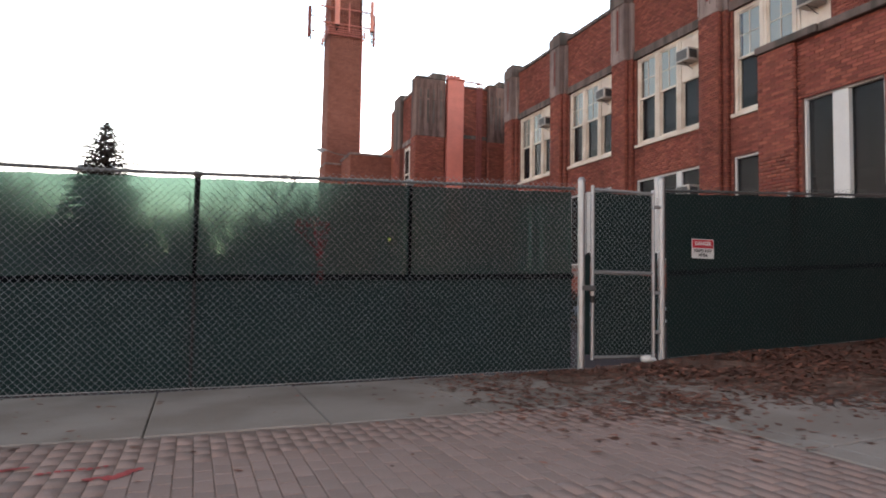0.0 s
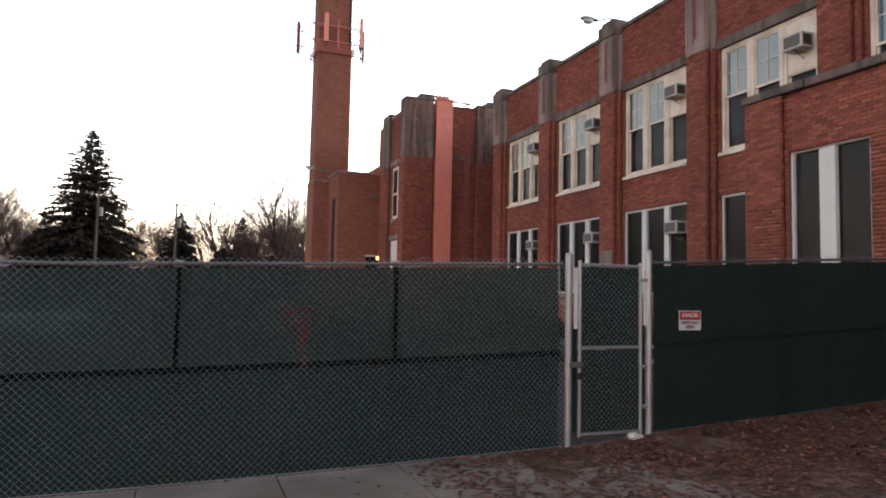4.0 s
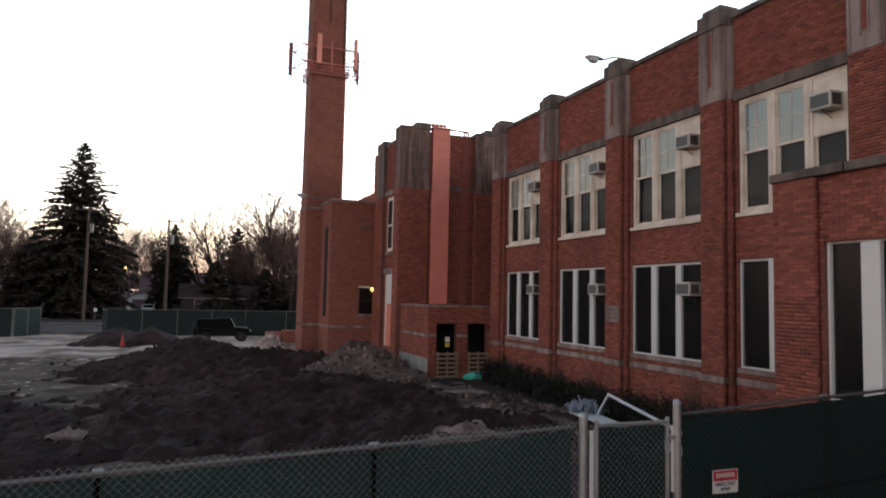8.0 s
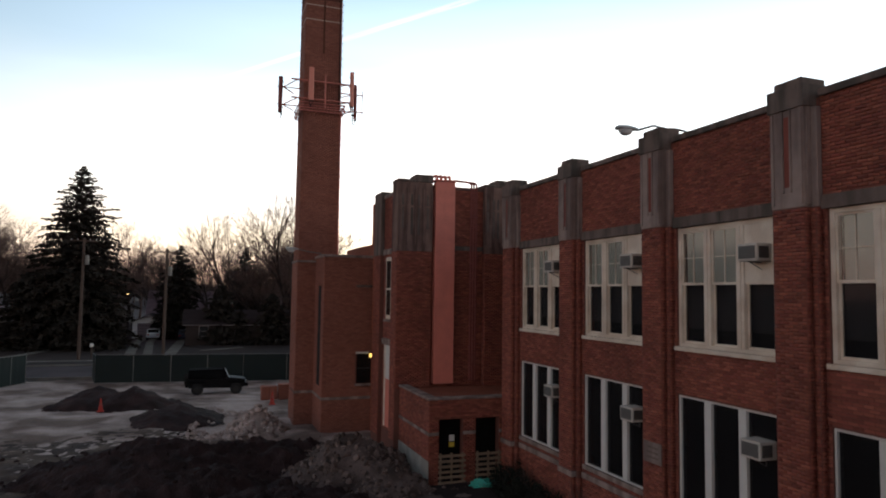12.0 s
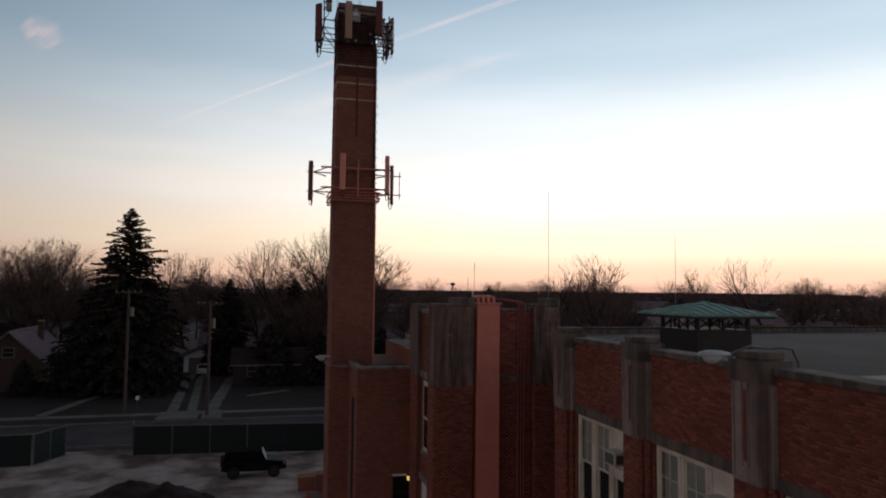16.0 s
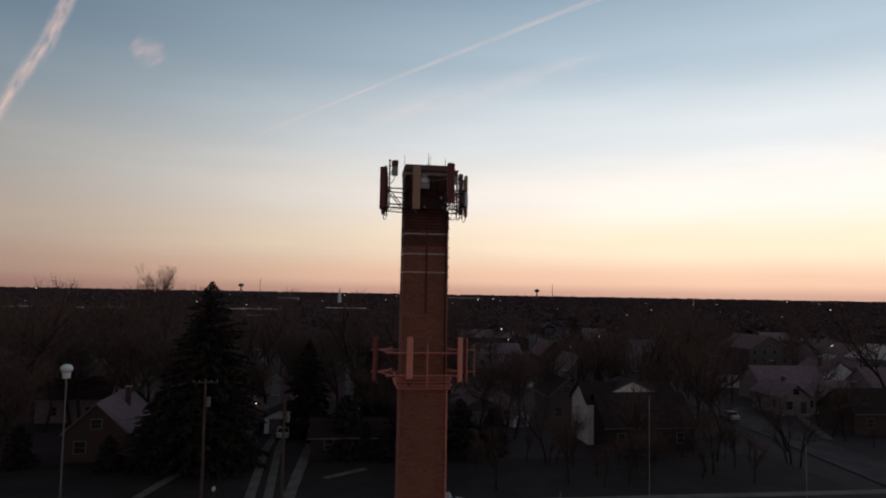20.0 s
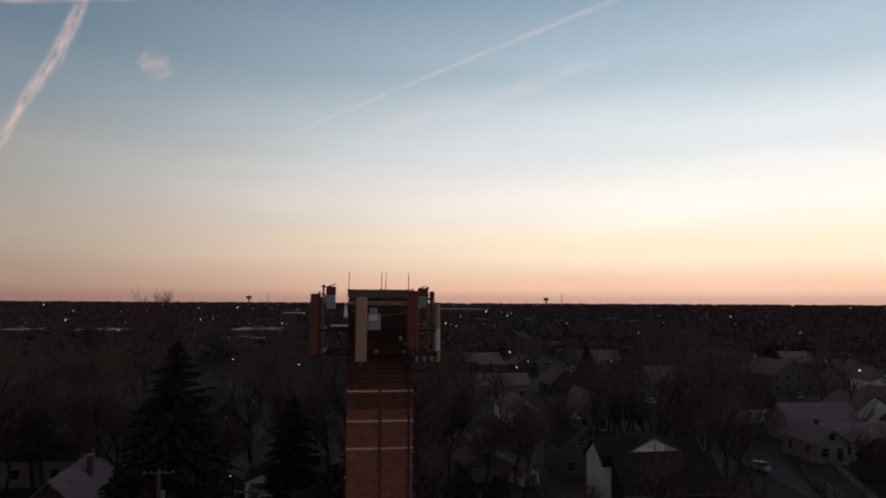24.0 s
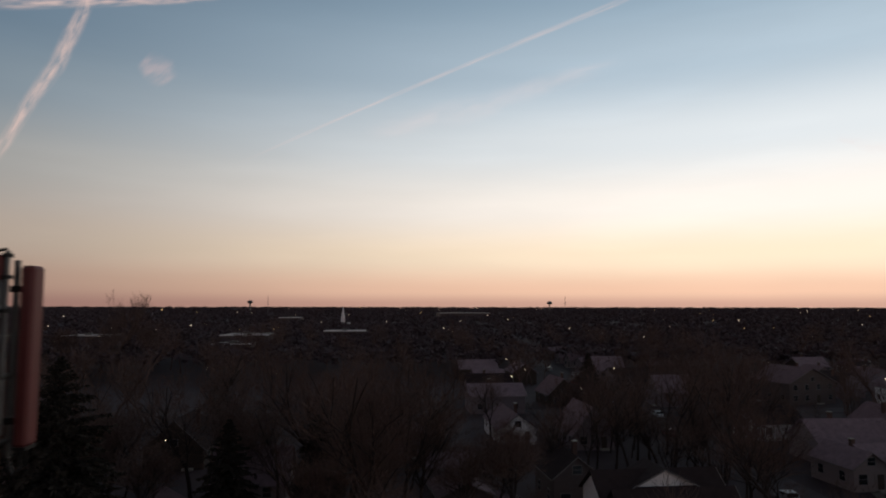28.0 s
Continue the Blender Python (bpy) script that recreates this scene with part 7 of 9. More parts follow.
def shrub(x, y, rx, ry, h, n, seed):
    """A clipped evergreen: many small leaf blades over a branching core."""
    rnd = random.Random(seed)
    s = thing("shrub", (x, y, 0.1), "dark evergreen shrub against the school wall", "shrub", "shrubs along the wall")
    bm = bmesh.new()
    for k in range(7):
        a = rnd.uniform(0, 6.28)
        tube(bm, (x, y, 0.05), (x + rx * 0.6 * math.cos(a), y + ry * 0.6 * math.sin(a), 0.1 + h * rnd.uniform(0.5, 0.85)), 0.018, 0.006, n=4, caps=False)
    part("stem", bm, BARK, s)
    V, F = [], []
    for k in range(n):
        a, u, q = rnd.uniform(0, 6.28), rnd.uniform(0.0, 1.0), rnd.uniform(0.55, 1.05)
        lump = 1 + 0.3 * noise.noise(Vector((math.cos(a) * 2, math.sin(a) * 2, u * 3 + seed)))
        p = Vector((x + rx * q * lump * math.cos(a) * math.sqrt(1 - u * u * 0.8), y + ry * q * lump * math.sin(a) * math.sqrt(1 - u * u * 0.8), 0.1 + h * u * q * lump))
        d = Vector((rnd.gauss(0, 1), rnd.gauss(0, 1), rnd.gauss(0.4, 1))).normalized() * rnd.uniform(0.07, 0.13)
        e = d.orthogonal().normalized() * rnd.uniform(0.025, 0.045)
        b = len(V)
        V += [p - e, p + d * 0.5 + e * 0.3, p + d, p + e]
        F.append((b, b + 1, b + 2, b + 3))
    adopt(new("foliage", fast_quads("foliage", [tuple(v) for v in V], F, BUSH)), s)["kind"] = "stuff"


for k, (x, y, h) in enumerate(((12.75, 27.2, 0.95), (12.55, 25.6, 0.9), (12.45, 23.9, 1.0), (12.4, 22.2, 0.95), (12.5, 20.6, 0.85), (12.35, 18.6, 0.95), (12.4, 17.0, 1.0), (12.35, 15.4, 0.95), (12.4, 13.7, 0.9))):
    shrub(x, y, 0.62, 1.0, h, 3200, k)


def scrap():
    """Bundled pale metal lengths thrown by the wall, a crumpled sheet at their end."""
    s = thing("scrap_lengths", (11.3, 16.8, 0.2), "bundle of long pale metal lengths lying by the shrubs", "scrap metal")
    for k in range(5):
        dx = 0.11 * k
        a, b = Vector((11.30 + dx * 0.7, 19.4 - 0.1 * k, 0.30 + 0.02 * k)), Vector((10.72 + dx, 14.0 + 0.15 * k, 0.30 + 0.02 * (k % 2)))
        w = (b - a).normalized()
        side = Vector((-w.y, w.x, 0)) * 0.04
        bm = bmesh.new()
        for o in (-1, 1):
            tube(bm, a + side * o, b + side * o, 0.02, n=4)
        vs = [bm.verts.new(p) for p in (a - side, b - side, b + side, a + side)]
        bm.faces.new(vs)
        part("channel_length", bm, MATS["pale_metal"], s)
    part("leaning_pipe", piped([(11.75, 18.2, 0.95), (11.55, 13.9, 0.33)], 0.045), MATS["pale_metal"], s)
    part("prop", piped([(11.75, 18.2, 0.95), (11.5, 18.5, 0.2)], 0.035), MATS["pale_metal"], s)
    t = thing("crumpled_sheet", (11.6, 19.2, 0.2), "crumpled bluish-grey plastic sheet on the scrap", "plastic sheet")
    bm = bmesh.new()
    bmesh.ops.create_grid(bm, x_segments=26, y_segments=26, size=1.0)
    for v in bm.verts:
        n = noise.fractal(Vector((v.co.x * 2.1, v.co.y * 2.1, 5)), 0.8, 2.0, 5)
        v.co = Vector((11.65 + v.co.x * 0.42, 19.1 + v.co.y * 0.6, 0.44 + 0.3 * n + 0.15 * (1 - v.co.length)))
    bmesh.ops.solidify(bm, geom=bm.faces, thickness=0.01)
    part("sheet", bm, MATS["bluish_plastic"], t)
    for k in range(3):
        part("fold", piped([(11.3 + 0.3 * k, 18.6 + 0.2 * k, 0.35), (11.5 + 0.25 * k, 19.3, 0.78 - 0.1 * k), (11.8 + 0.1 * k, 19.7, 0.3)], 0.02, 5), MATS["bluish_plastic"], t)


material("pale_metal", (0.52, 0.54, 0.57), 0.4, metal=0.2, vary=0.15)
material("bluish_plastic", (0.17, 0.19, 0.24), 0.4, vary=0.25, scale=6)
scrap()

# bare canes against the wall and a plaque on the second pilaster
for k, (y, h) in enumerate(((23.0, 1.5), (21.2, 1.3), (16.2, 1.7), (26.4, 1.2))):
    rnd = random.Random(40 + k)
    bm = bmesh.new()
    for j in range(26):
        a = Vector((13.05, y + rnd.uniform(-0.12, 0.12), 0.1))
        b = a + Vector((rnd.uniform(-0.3, 0.1), rnd.uniform(-0.35, 0.35), h * rnd.uniform(0.5, 1)))
        tube(bm, a, b, 0.012, 0.004, n=4, caps=False)
        tube(bm, a.lerp(b, 0.6), a.lerp(b, 0.6) + Vector((rnd.uniform(-0.2, 0.1), rnd.uniform(-0.25, 0.25), 0.3)), 0.006, 0.002, n=3, caps=False)
    solid("bare_shrub", bm, MATS["bare_twig"], "leafless reddish shrub against the brick wall", "shrub", group="bare shrubs")
pq = thing("wall_plaque", (12.98, 19.78, 2.9), "small grey stone plaque on the pilaster", "plaque")
part("plate", boxed(12.965, 12.995, 19.43, 20.12, 2.86, 3.36, bevel=0.01), STONE, pq)
for z in (3.22, 3.10, 2.98):
    part("worn_line", boxed(12.96, 12.966, 19.55, 20.0, z, z + 0.03), STONE_DARK, pq)
# equipment cabinets on the boiler-house roof
for k, (x, w, h) in enumerate(((13.18, 0.95, 1.1), (14.86, 1.3, 1.1), (16.26, 0.95, 0.98), (17.2, 0.8, 0.98))):
    c = thing("equipment_cabinet", (x, 44.1, 9.34), "white equipment cabinet on the boiler-house roof", "cabinet", "roof cabinets")
    part("case", boxed(x - w / 2, x + w / 2, 43.8, 44.4, 9.40, 9.40 + h, bevel=0.02), WHITE, c)
    part("door_panel", boxed(x - w / 2 + 0.05, x + w / 2 - 0.05, 43.788, 43.802, 9.48, 9.34 + h), EQUIP, c)
    part("rain_hood", boxed(x - w / 2 - 0.02, x + w / 2 + 0.02, 43.76, 44.42, 9.40 + h, 9.44 + h), WHITE, c)
    part("plinth", boxed(x - w / 2 + 0.03, x + w / 2 - 0.03, 43.85, 44.35, 9.34, 9.40), STEEL, c)


def brick_stack(x, y, n):
    """Salvaged bricks stacked in courses on the gravel."""
    g = ground_z(x, y) - 0.02
    st = thing("brick_stack", (x, y, g), "low stack of salvaged reddish masonry blocks by the chimney", "brick stack", "brick stacks")
    for k in range(n):
        j = random.uniform(-0.015, 0.015)
        for i in range(4):
            part("masonry_block", boxed(x - 0.5 + 0.25 * i + 0.006 + j, x - 0.25 + 0.25 * i - 0.006 + j, y - 0.45, y + 0.45, g + 0.115 * k, g + 0.108 + 0.115 * k, bevel=0.008), BRICK_BROWN, st)


for x, n in ((7.0, 8), (8.1, 9), (9.2, 8)):
    brick_stack(x, 51.4, n)

# ---- the town: trees, houses, poles, lamps, sky trails ----


def limbs(rnd, height, spread, depth, split=3):
    """Segments (a, b, ra, rb, order) of a leafless broad-crowned tree."""
    out = []

    def grow(p, d, length, r, k):
        n = 3 if k < 2 else 2
        for i in range(n):
            d = (d + Vector((rnd.gauss(0, 0.13), rnd.gauss(0, 0.13), rnd.gauss(0.03, 0.08)))).normalized()
            q = p + d * length / n
            r2 = r * 0.84
            out.append((p.copy(), q.copy(), r, r2, k))
            p, r = q, r2
            if k < depth and (i > 0 or k > 0):
                for s in range(split if k < depth - 1 else 2):
                    e = (d + Vector((rnd.gauss(0, spread), rnd.gauss(0, spread), rnd.gauss(0.18, 0.35)))).normalized()
                    if e.z < -0.1:
                        e.z *= -0.5
                    if rnd.random() < 0.72:
                        grow(p, e, length * rnd.uniform(0.55, 0.8), r * 0.6, k + 1)
        if k < depth:
            grow(p, d, length * 0.7, r * 0.8, k + 1)

    grow(Vector((0, 0, 0)), Vector((rnd.gauss(0, 0.04), rnd.gauss(0, 0.04), 1)), height * 0.42, height * 0.019, 0)
    top = max(s[1].z for s in out)
    # the crown keeps to a rounded dome
    ok = lambda p: math.hypot(p.x, p.y) ** 2 / (0.47 * top) ** 2 + (p.z - 0.56 * top) ** 2 / (0.36 * top) ** 2 < 1 + 0.35 * noise.noise(p * (3.0 / top) * 2)
    out = [s for s in out if s[4] < 2 and s[1].z < 0.85 * top or ok(s[1])]
    top = max(s[1].z for s in out)
    f = height / top
    return [(a * f, b * f, ra, rb, k) for a, b, ra, rb, k in out]


def limb_mesh(name, segs, mat, sides):
    V, F = [], []
    for a, b, ra, rb, k in segs:
        w = (b - a).normalized()
        u = w.orthogonal().normalized()
        v = w.cross(u)
        o = len(V)
        for p, r in ((a, ra), (b, rb)):
            for i in range(sides):
                t = 2 * math.pi * i / sides
                V.append(tuple(p + u * (r * math.cos(t)) + v * (r * math.sin(t))))
        for i in range(sides):
            j = (i + 1) % sides
            F.append((o + i, o + j, o + sides + j, o + sides + i))
    return fast_quads(name, V, F, mat)


def twig_blades(name, segs, mat):
    """Fine twigs as slim tapering blades, each turned its own way."""
    V, F = [], []
    for i, (a, b, ra, rb, k) in enumerate(segs):
        w = (b - a).normalized()
        u = w.orthogonal().normalized()
        u = u * math.cos(i * 2.4) + w.cross(u) * math.sin(i * 2.4)
        o = len(V)
        V += [tuple(a - u * ra), tuple(a + u * ra), tuple(b + u * rb * 0.6), tuple(b - u * rb * 0.6)]
        F.append((o, o + 1, o + 2, o + 3))
    return fast_quads(name, V, F, mat)


def bare_tree(seed, height, spread, depth, rich):
    rnd = random.Random(seed)
    segs = limbs(rnd, height, spread, depth)
    fat = [s for s in segs if s[4] <= 1]
    mid = [(a, b, max(ra, 0.024), max(rb, 0.020), k) for a, b, ra, rb, k in segs if k == 2]
    thin = [(a, b, max(ra * 0.9, 0.025), max(rb * 0.9, 0.020), k) for a, b, ra, rb, k in segs if k > 2]
    if rich:
        # short sprays off every twig, leaning up and out
        spray = []
        for a, b, ra, rb, k in thin:
            d = (b - a).normalized()
            for j in range(3):
                p = a.lerp(b, rnd.uniform(0.15, 1.0))
                e = (d * 0.7 + Vector((rnd.gauss(0, 0.6), rnd.gauss(0, 0.6), rnd.gauss(0.25, 0.45)))).normalized() * rnd.uniform(0.35, 1.05)
                spray.append((p, p + e, 0.013, 0.007, 4))
        thin = [(a, b, 0.021, 0.015, k) for a, b, ra, rb, k in thin] + spray
    else:
        thin = [(a - (b - a) * 0.25, b + (b - a) * 0.4, 0.034, 0.020, k) for a, b, ra, rb, k in thin[::3]]
    t = thing("bare_tree", (0, 0, 0), "leafless broad-crowned street tree against the dusk", "tree", "bare trees of the town")
    adopt(new("trunk", limb_mesh("trunk", fat, BARK, 5)), t)
    adopt(new("bough", limb_mesh("bough", mid, BARK, 3)), t)["kind"] = "stuff"
    adopt(new("crown", twig_blades("crown", thin, TWIG)), t)["kind"] = "stuff"
    return t


SORTS = ((11, 17.0, 0.62, 4), (23, 15.0, 0.75, 4), (37, 19.0, 0.55, 4), (41, 13.0, 0.8, 4))
TREES = [bare_tree(*a, False) for a in SORTS]
RICH_TREES = [bare_tree(*a, True) for a in SORTS]


def spruce(seed, height, radius, tiers):
    """A spruce: drooping tiers of boughs, each hung with needle sprays."""
    rnd = random.Random(seed)
    t = thing("spruce", (0, 0, 0), "tall dark spruce with drooping tiered boughs", "tree", "spruces")
    bm = bmesh.new()
    tube(bm, (0, 0, 0), (0, 0, height * 0.97), radius * 0.055, 0.03, n=8)
    part("trunk", bm, BARK, t)
    V, F, S = [], [], []
    for k in range(tiers):
        f = k / (tiers - 1)
        z = height * (0.03 + 0.95 * f)
        reach = radius * (1 - math.exp(-(1 - f) / 0.38)) * rnd.uniform(0.85, 1.1) + 0.10
        for j in range(max(7, int(14 - 8 * f))):
            a = j * 2.4 + k * 1.3 + rnd.uniform(-0.25, 0.25)
            l = reach * rnd.uniform(0.55, 1.12)
            p0 = Vector((0, 0, z + rnd.uniform(-0.5, 0.5) * (1.1 - f)))
            rise = -0.22 + 0.80 * f + rnd.uniform(-0.1, 0.1)
            along = lambda s: p0 + Vector((math.cos(a) * l * s, math.sin(a) * l * s, l * (rise * s - 0.26 * s * s)))
            pts = [along(s) for s in (0, 0.35, 0.7, 1.0)]
            for u, v in zip(pts, pts[1:]):
                S.append((u, v, 0.035, 0.02, 2))
            m = max(7, int(l * 7))
            for i in range(m):
                s = 0.08 + 0.94 * i / m
                base = along(s)
                for side in (-1, 1):
                    turn = a + side * rnd.uniform(0.3, 1.3)
                    d = Vector((math.cos(turn), math.sin(turn), rnd.uniform(-0.95, 0.2))).normalized() * rnd.uniform(0.45, 1.05) * (0.32 + 0.80 * (1 - f))
                    e = Vector((-d.y, d.x, rnd.uniform(-1.0, 1.0))).normalized() * rnd.uniform(0.11, 0.25) * (0.62 + 0.5 * (1 - f))
                    o = len(V)
                    V += [tuple(base - e * 0.4), tuple(base + d * 0.5 - e), tuple(base + d), tuple(base + d * 0.5 + e)]
                    F.append((o, o + 1, o + 2, o + 3))
    adopt(new("bough", limb_mesh("bough", S, BARK, 3)), t)["kind"] = "stuff"
    adopt(new("foliage", fast_quads("foliage", V, F, NEEDLE)), t)["kind"] = "stuff"
    return t


big = spruce(5, 21.7, 6.9, 60)
big.location = (-10.9, 94.7, 0)
small = spruce(9, 14.0, 3.9, 34)
small.location = (-0.3, 111.0, 0)
small.scale = (0.97, 0.97, 0.97)
broad = copy_thing(small, pose(-15.9, 93.8, 0, 0, 0, 70))
broad.scale = (1.0, 1.0, 0.63)
for x, y, s in ((9.0, 113.0, 0.98), (-46.0, 130.0, 1.1), (70.0, 200.0, 1.0)):
    o = copy_thing(small, pose(x, y, 0, 0, 0, random.uniform(0, 360)))
    o.scale = (s, s, s)

low = spruce(13, 4.4, 1.7, 14)
low.location = (7.6, 97.2, 0)
for x, y, s in ((11.5, 96.8, 1.5), (19.5, 98.0, 1.6), (-21.0, 93.2, 0.9), (-31.5, 95.5, 1.1), (-7.0, 93.0, 0.95), (-15.5, 92.0, 0.9), (5.2, 98.5, 1.7), (15.2, 97.0, 1.5), (24.0, 99.0, 1.3)):
    o = copy_thing(low, pose(x, y, 0, 0, 0, random.uniform(0, 360)))
    o.scale = (s, s, s)

# ---- houses ----
for nm, c in (("white", (0.84, 0.77, 0.76)), ("cream", (0.27, 0.205, 0.20)), ("grey", (0.20, 0.150, 0.160)), ("brown", (0.065, 0.043, 0.034)), ("umber", (0.034, 0.022, 0.019)), ("taupe", (0.115, 0.083, 0.077)), ("blue", (0.20, 0.24, 0.28))):
    material("siding_" + nm, c, 0.8, vary=0.12, scale=1.0, fine=9, bump=0.2, stretch=(0.3, 0.3, 7))
for nm, c in (("dark", (0.040, 0.028, 0.029)), ("brownish", (0.185, 0.124, 0.138)), ("greyish", (0.245, 0.177, 0.202))):
    material("shingle_" + nm, c, 0.95, vary=0.3, scale=1.2, fine=12, bump=0.3, spec=0.1)
material("house_window", (0.02, 0.022, 0.025), 0.08, vary=0.05, bump=0, spec=0.7)


material("house_trim", (0.20, 0.165, 0.16), 0.6, vary=0.1)
material("dull_chimney_brick", (0.10, 0.055, 0.046), 0.9, vary=0.3, scale=2, fine=14, bump=0.3)


HOUSES = []


def house(x, y, wide, deep, eave, peak, turn=0, wall="cream", roof="dark", front=True, storeys=1, garage=False, chimney=True, word="", dormer=False):
    """A gabled house: gable towards -y before turning; eaves, barge boards, windows with frames and sills, door, chimney."""
    h = thing("house", (0, 0, 0), word or f"{wall} gabled house with a {roof} shingle roof", "house", "houses of the town")
    W, R = MATS["siding_" + wall], MATS["shingle_" + roof]
    a, d = wide / 2, deep
    bm = bmesh.new()
    prof = [(-a, 0), (a, 0), (a, eave), (0, peak - 0.12), (-a, eave)]
    f = [bm.verts.new((u, 0, v)) for u, v in prof]
    g = [bm.verts.new((u, d, v)) for u, v in prof]
    bm.faces.new(f)
    bm.faces.new(g[::-1])
    for i in range(5):
        bm.faces.new((f[i], g[i], g[(i + 1) % 5], f[(i + 1) % 5]))
    bmesh.ops.recalc_face_normals(bm, faces=bm.faces)
    part("wall", bm, W, h)
    o = 0.4
    s = (peak - eave) / a
    for sx in (-1, 1):
        bm = bmesh.new()
        q = [(0, peak), (sx * (a + o), eave - s * o), (sx * (a + o), eave - s * o + 0.16), (0, peak + 0.16)]
        u, v = [bm.verts.new((px, -o, pz)) for px, pz in q], [bm.verts.new((px, d + o, pz)) for px, pz in q]
        bm.faces.new(u)
        bm.faces.new(v[::-1])
        for i in range(4):
            bm.faces.new((u[i], v[i], v[(i + 1) % 4], u[(i + 1) % 4]))
        bmesh.ops.recalc_face_normals(bm, faces=bm.faces)
        side = part("roof", bm, R, h)
        part("barge_board", tube(bmesh.new(), (0, -o - 0.02, peak + 0.05), (sx * (a + o), -o - 0.02, eave - s * o + 0.05), 0.09, n=4), MATS["house_trim"], side)
        part("gutter", tube(bmesh.new(), (sx * (a + o), -o, eave - s * o + 0.06), (sx * (a + o), d + o, eave - s * o + 0.06), 0.06, n=5), MATS["house_trim"], side)

    def pane(px, pz, w, t, face):
        m = Matrix.Identity(4) if face == 0 else Matrix.Translation((a * face, d / 2, 0)) @ Matrix.Rotation(radians(90) * face, 4, "Z")
        win = part("window", boxed(px - w / 2 - 0.09, px + w / 2 + 0.09, -0.05, 0.02, pz - 0.09, pz + t + 0.09, turn=m), MATS["house_trim"], h)
        part("pane", boxed(px - w / 2, px + w / 2, -0.07, -0.045, pz, pz + t, turn=m), MATS["house_window"], win)
        part("glazing_bar", boxed(px - w / 2, px + w / 2, -0.08, -0.07, pz + t / 2 - 0.03, pz + t / 2 + 0.03, turn=m), MATS["house_trim"], win)

    if garage:
        dr = part("garage_door", boxed(-a * 0.7, a * 0.7, -0.04, 0.0, 0.05, min(eave - 0.2, 2.1)), MATS["siding_grey"], h)
        for k in range(4):
            part("door_panel_line", boxed(-a * 0.7, a * 0.7, -0.05, -0.04, 0.45 + 0.42 * k, 0.49 + 0.42 * k), MATS["house_window"], dr)
    else:
        n = max(2, int(wide / 3.2))
        for st in range(storeys):
            for k in range(n):
                px = -a + wide * (k + 0.5) / n
                if st == 0 and k == n // 2:
                    dr = part("door", boxed(px - 0.5, px + 0.5, -0.05, 0.02, 0.3, 2.35), MATS["siding_brown"], h)
                    part("door_step", boxed(px - 0.8, px + 0.8, -1.0, 0.0, 0.0, 0.3), CONCRETE, h)
                else:
                    pane(px, 1.1 + 2.7 * st, 1.2, 1.3, 0)
        if peak - eave > 1.8:
            pane(0, eave + 0.35, 1.1, 1.0, 0)
    for face in (-1, 1):
        for k in range(max(1, int(deep / 3.6))):
            pane(-deep / 2 + deep * (k + 0.5) / max(1, int(deep / 3.6)), 1.2, 1.0, 1.2, face)
    if chimney:
        c = part("chimney", boxed(a * 0.35, a * 0.35 + 0.6, d * 0.55, d * 0.55 + 0.6, eave, peak + 0.9), MATS["dull_chimney_brick"], h)
        part("chimney_cap", boxed(a * 0.35 - 0.06, a * 0.35 + 0.66, d * 0.55 - 0.06, d * 0.55 + 0.66, peak + 0.9, peak + 1.02), CONCRETE, c)
    if dormer:
        bm = bmesh.new()
        ea, pk = eave + (peak - eave) * 0.3, peak + 0.35
        q = [(-d * 0.16, ea), (d * 0.16, ea), (0, pk)]
        for px0, px1 in ((0.0, a * 0.96),):
            u, v = [bm.verts.new((px1, d * 0.5 + m, z)) for m, z in q], [bm.verts.new((px0, d * 0.5 + m, z)) for m, z in q]
            bm.faces.new(u)
            for i in range(3):
                bm.faces.new((u[i], v[i], v[(i + 1) % 3], u[(i + 1) % 3]))
        bmesh.ops.recalc_face_normals(bm, faces=bm.faces)
        dm = part("dormer", bm, W, h)
        for sgn in (-1, 1):
            part("dormer_roof", tube(bmesh.new(), (a * 0.98, d * 0.5 + sgn * d * 0.18, ea - 0.1), (a * 0.98, d * 0.5, pk + 0.05), 0.12, n=4), R, dm)
    h.matrix_basis = pose(x, y, 0, 0, 0, turn)
    HOUSES.append((x - math.sin(radians(turn)) * deep / 2, y + math.cos(radians(turn)) * deep / 2))
    return h


bungalow = house(-23.9, 97.4, 6.8, 13.6, 3.6, 6.8, 3, "brown", "greyish", storeys=1, word="brown gabled bungalow with a pale-trimmed gable window and a grey roof")
for u in (-0.85, 0.05):
    g = part("gable_window", boxed(u, u + 0.8, -0.09, 0.0, 4.35, 5.35, bevel=0.01), MATS["siding_cream"], bungalow, "pale-trimmed gable window")
    part("pane", boxed(u + 0.12, u + 0.68, -0.11, -0.09, 4.47, 5.23), MATS["house_window"], g)
part("porch_beam", boxed(-3.3, 3.3, -0.5, -0.3, 2.75, 3.0), MATS["siding_cream"], bungalow)
for u in (-0.6, 0.5, 1.7, 3.0):
    part("porch_post", boxed(u - 0.11, u + 0.11, -0.5, -0.3, 0.0, 2.75), MATS["siding_cream"], bungalow)
house(-4.2, 112.6, 4.4, 6.5, 2.3, 3.3, 0, "white", "dark", garage=True, chimney=False, word="small white detached garage with a panelled door")
house(-9.6, 114.0, 4.6, 7.0, 2.6, 4.0, 0, "taupe", "brownish", chimney=False, word="small brownish outbuilding with a gabled roof")
house(14.0, 100.5, 7.0, 13.0, 2.7, 4.3, 90, "umber", "dark", word="low brown ranch house under dark trees")
house(51.5, 102.2, 8.0, 12.4, 3.45, 7.1, 90, "umber", "dark", storeys=1, chimney=False, word="low dark house front under a broad dark roof")
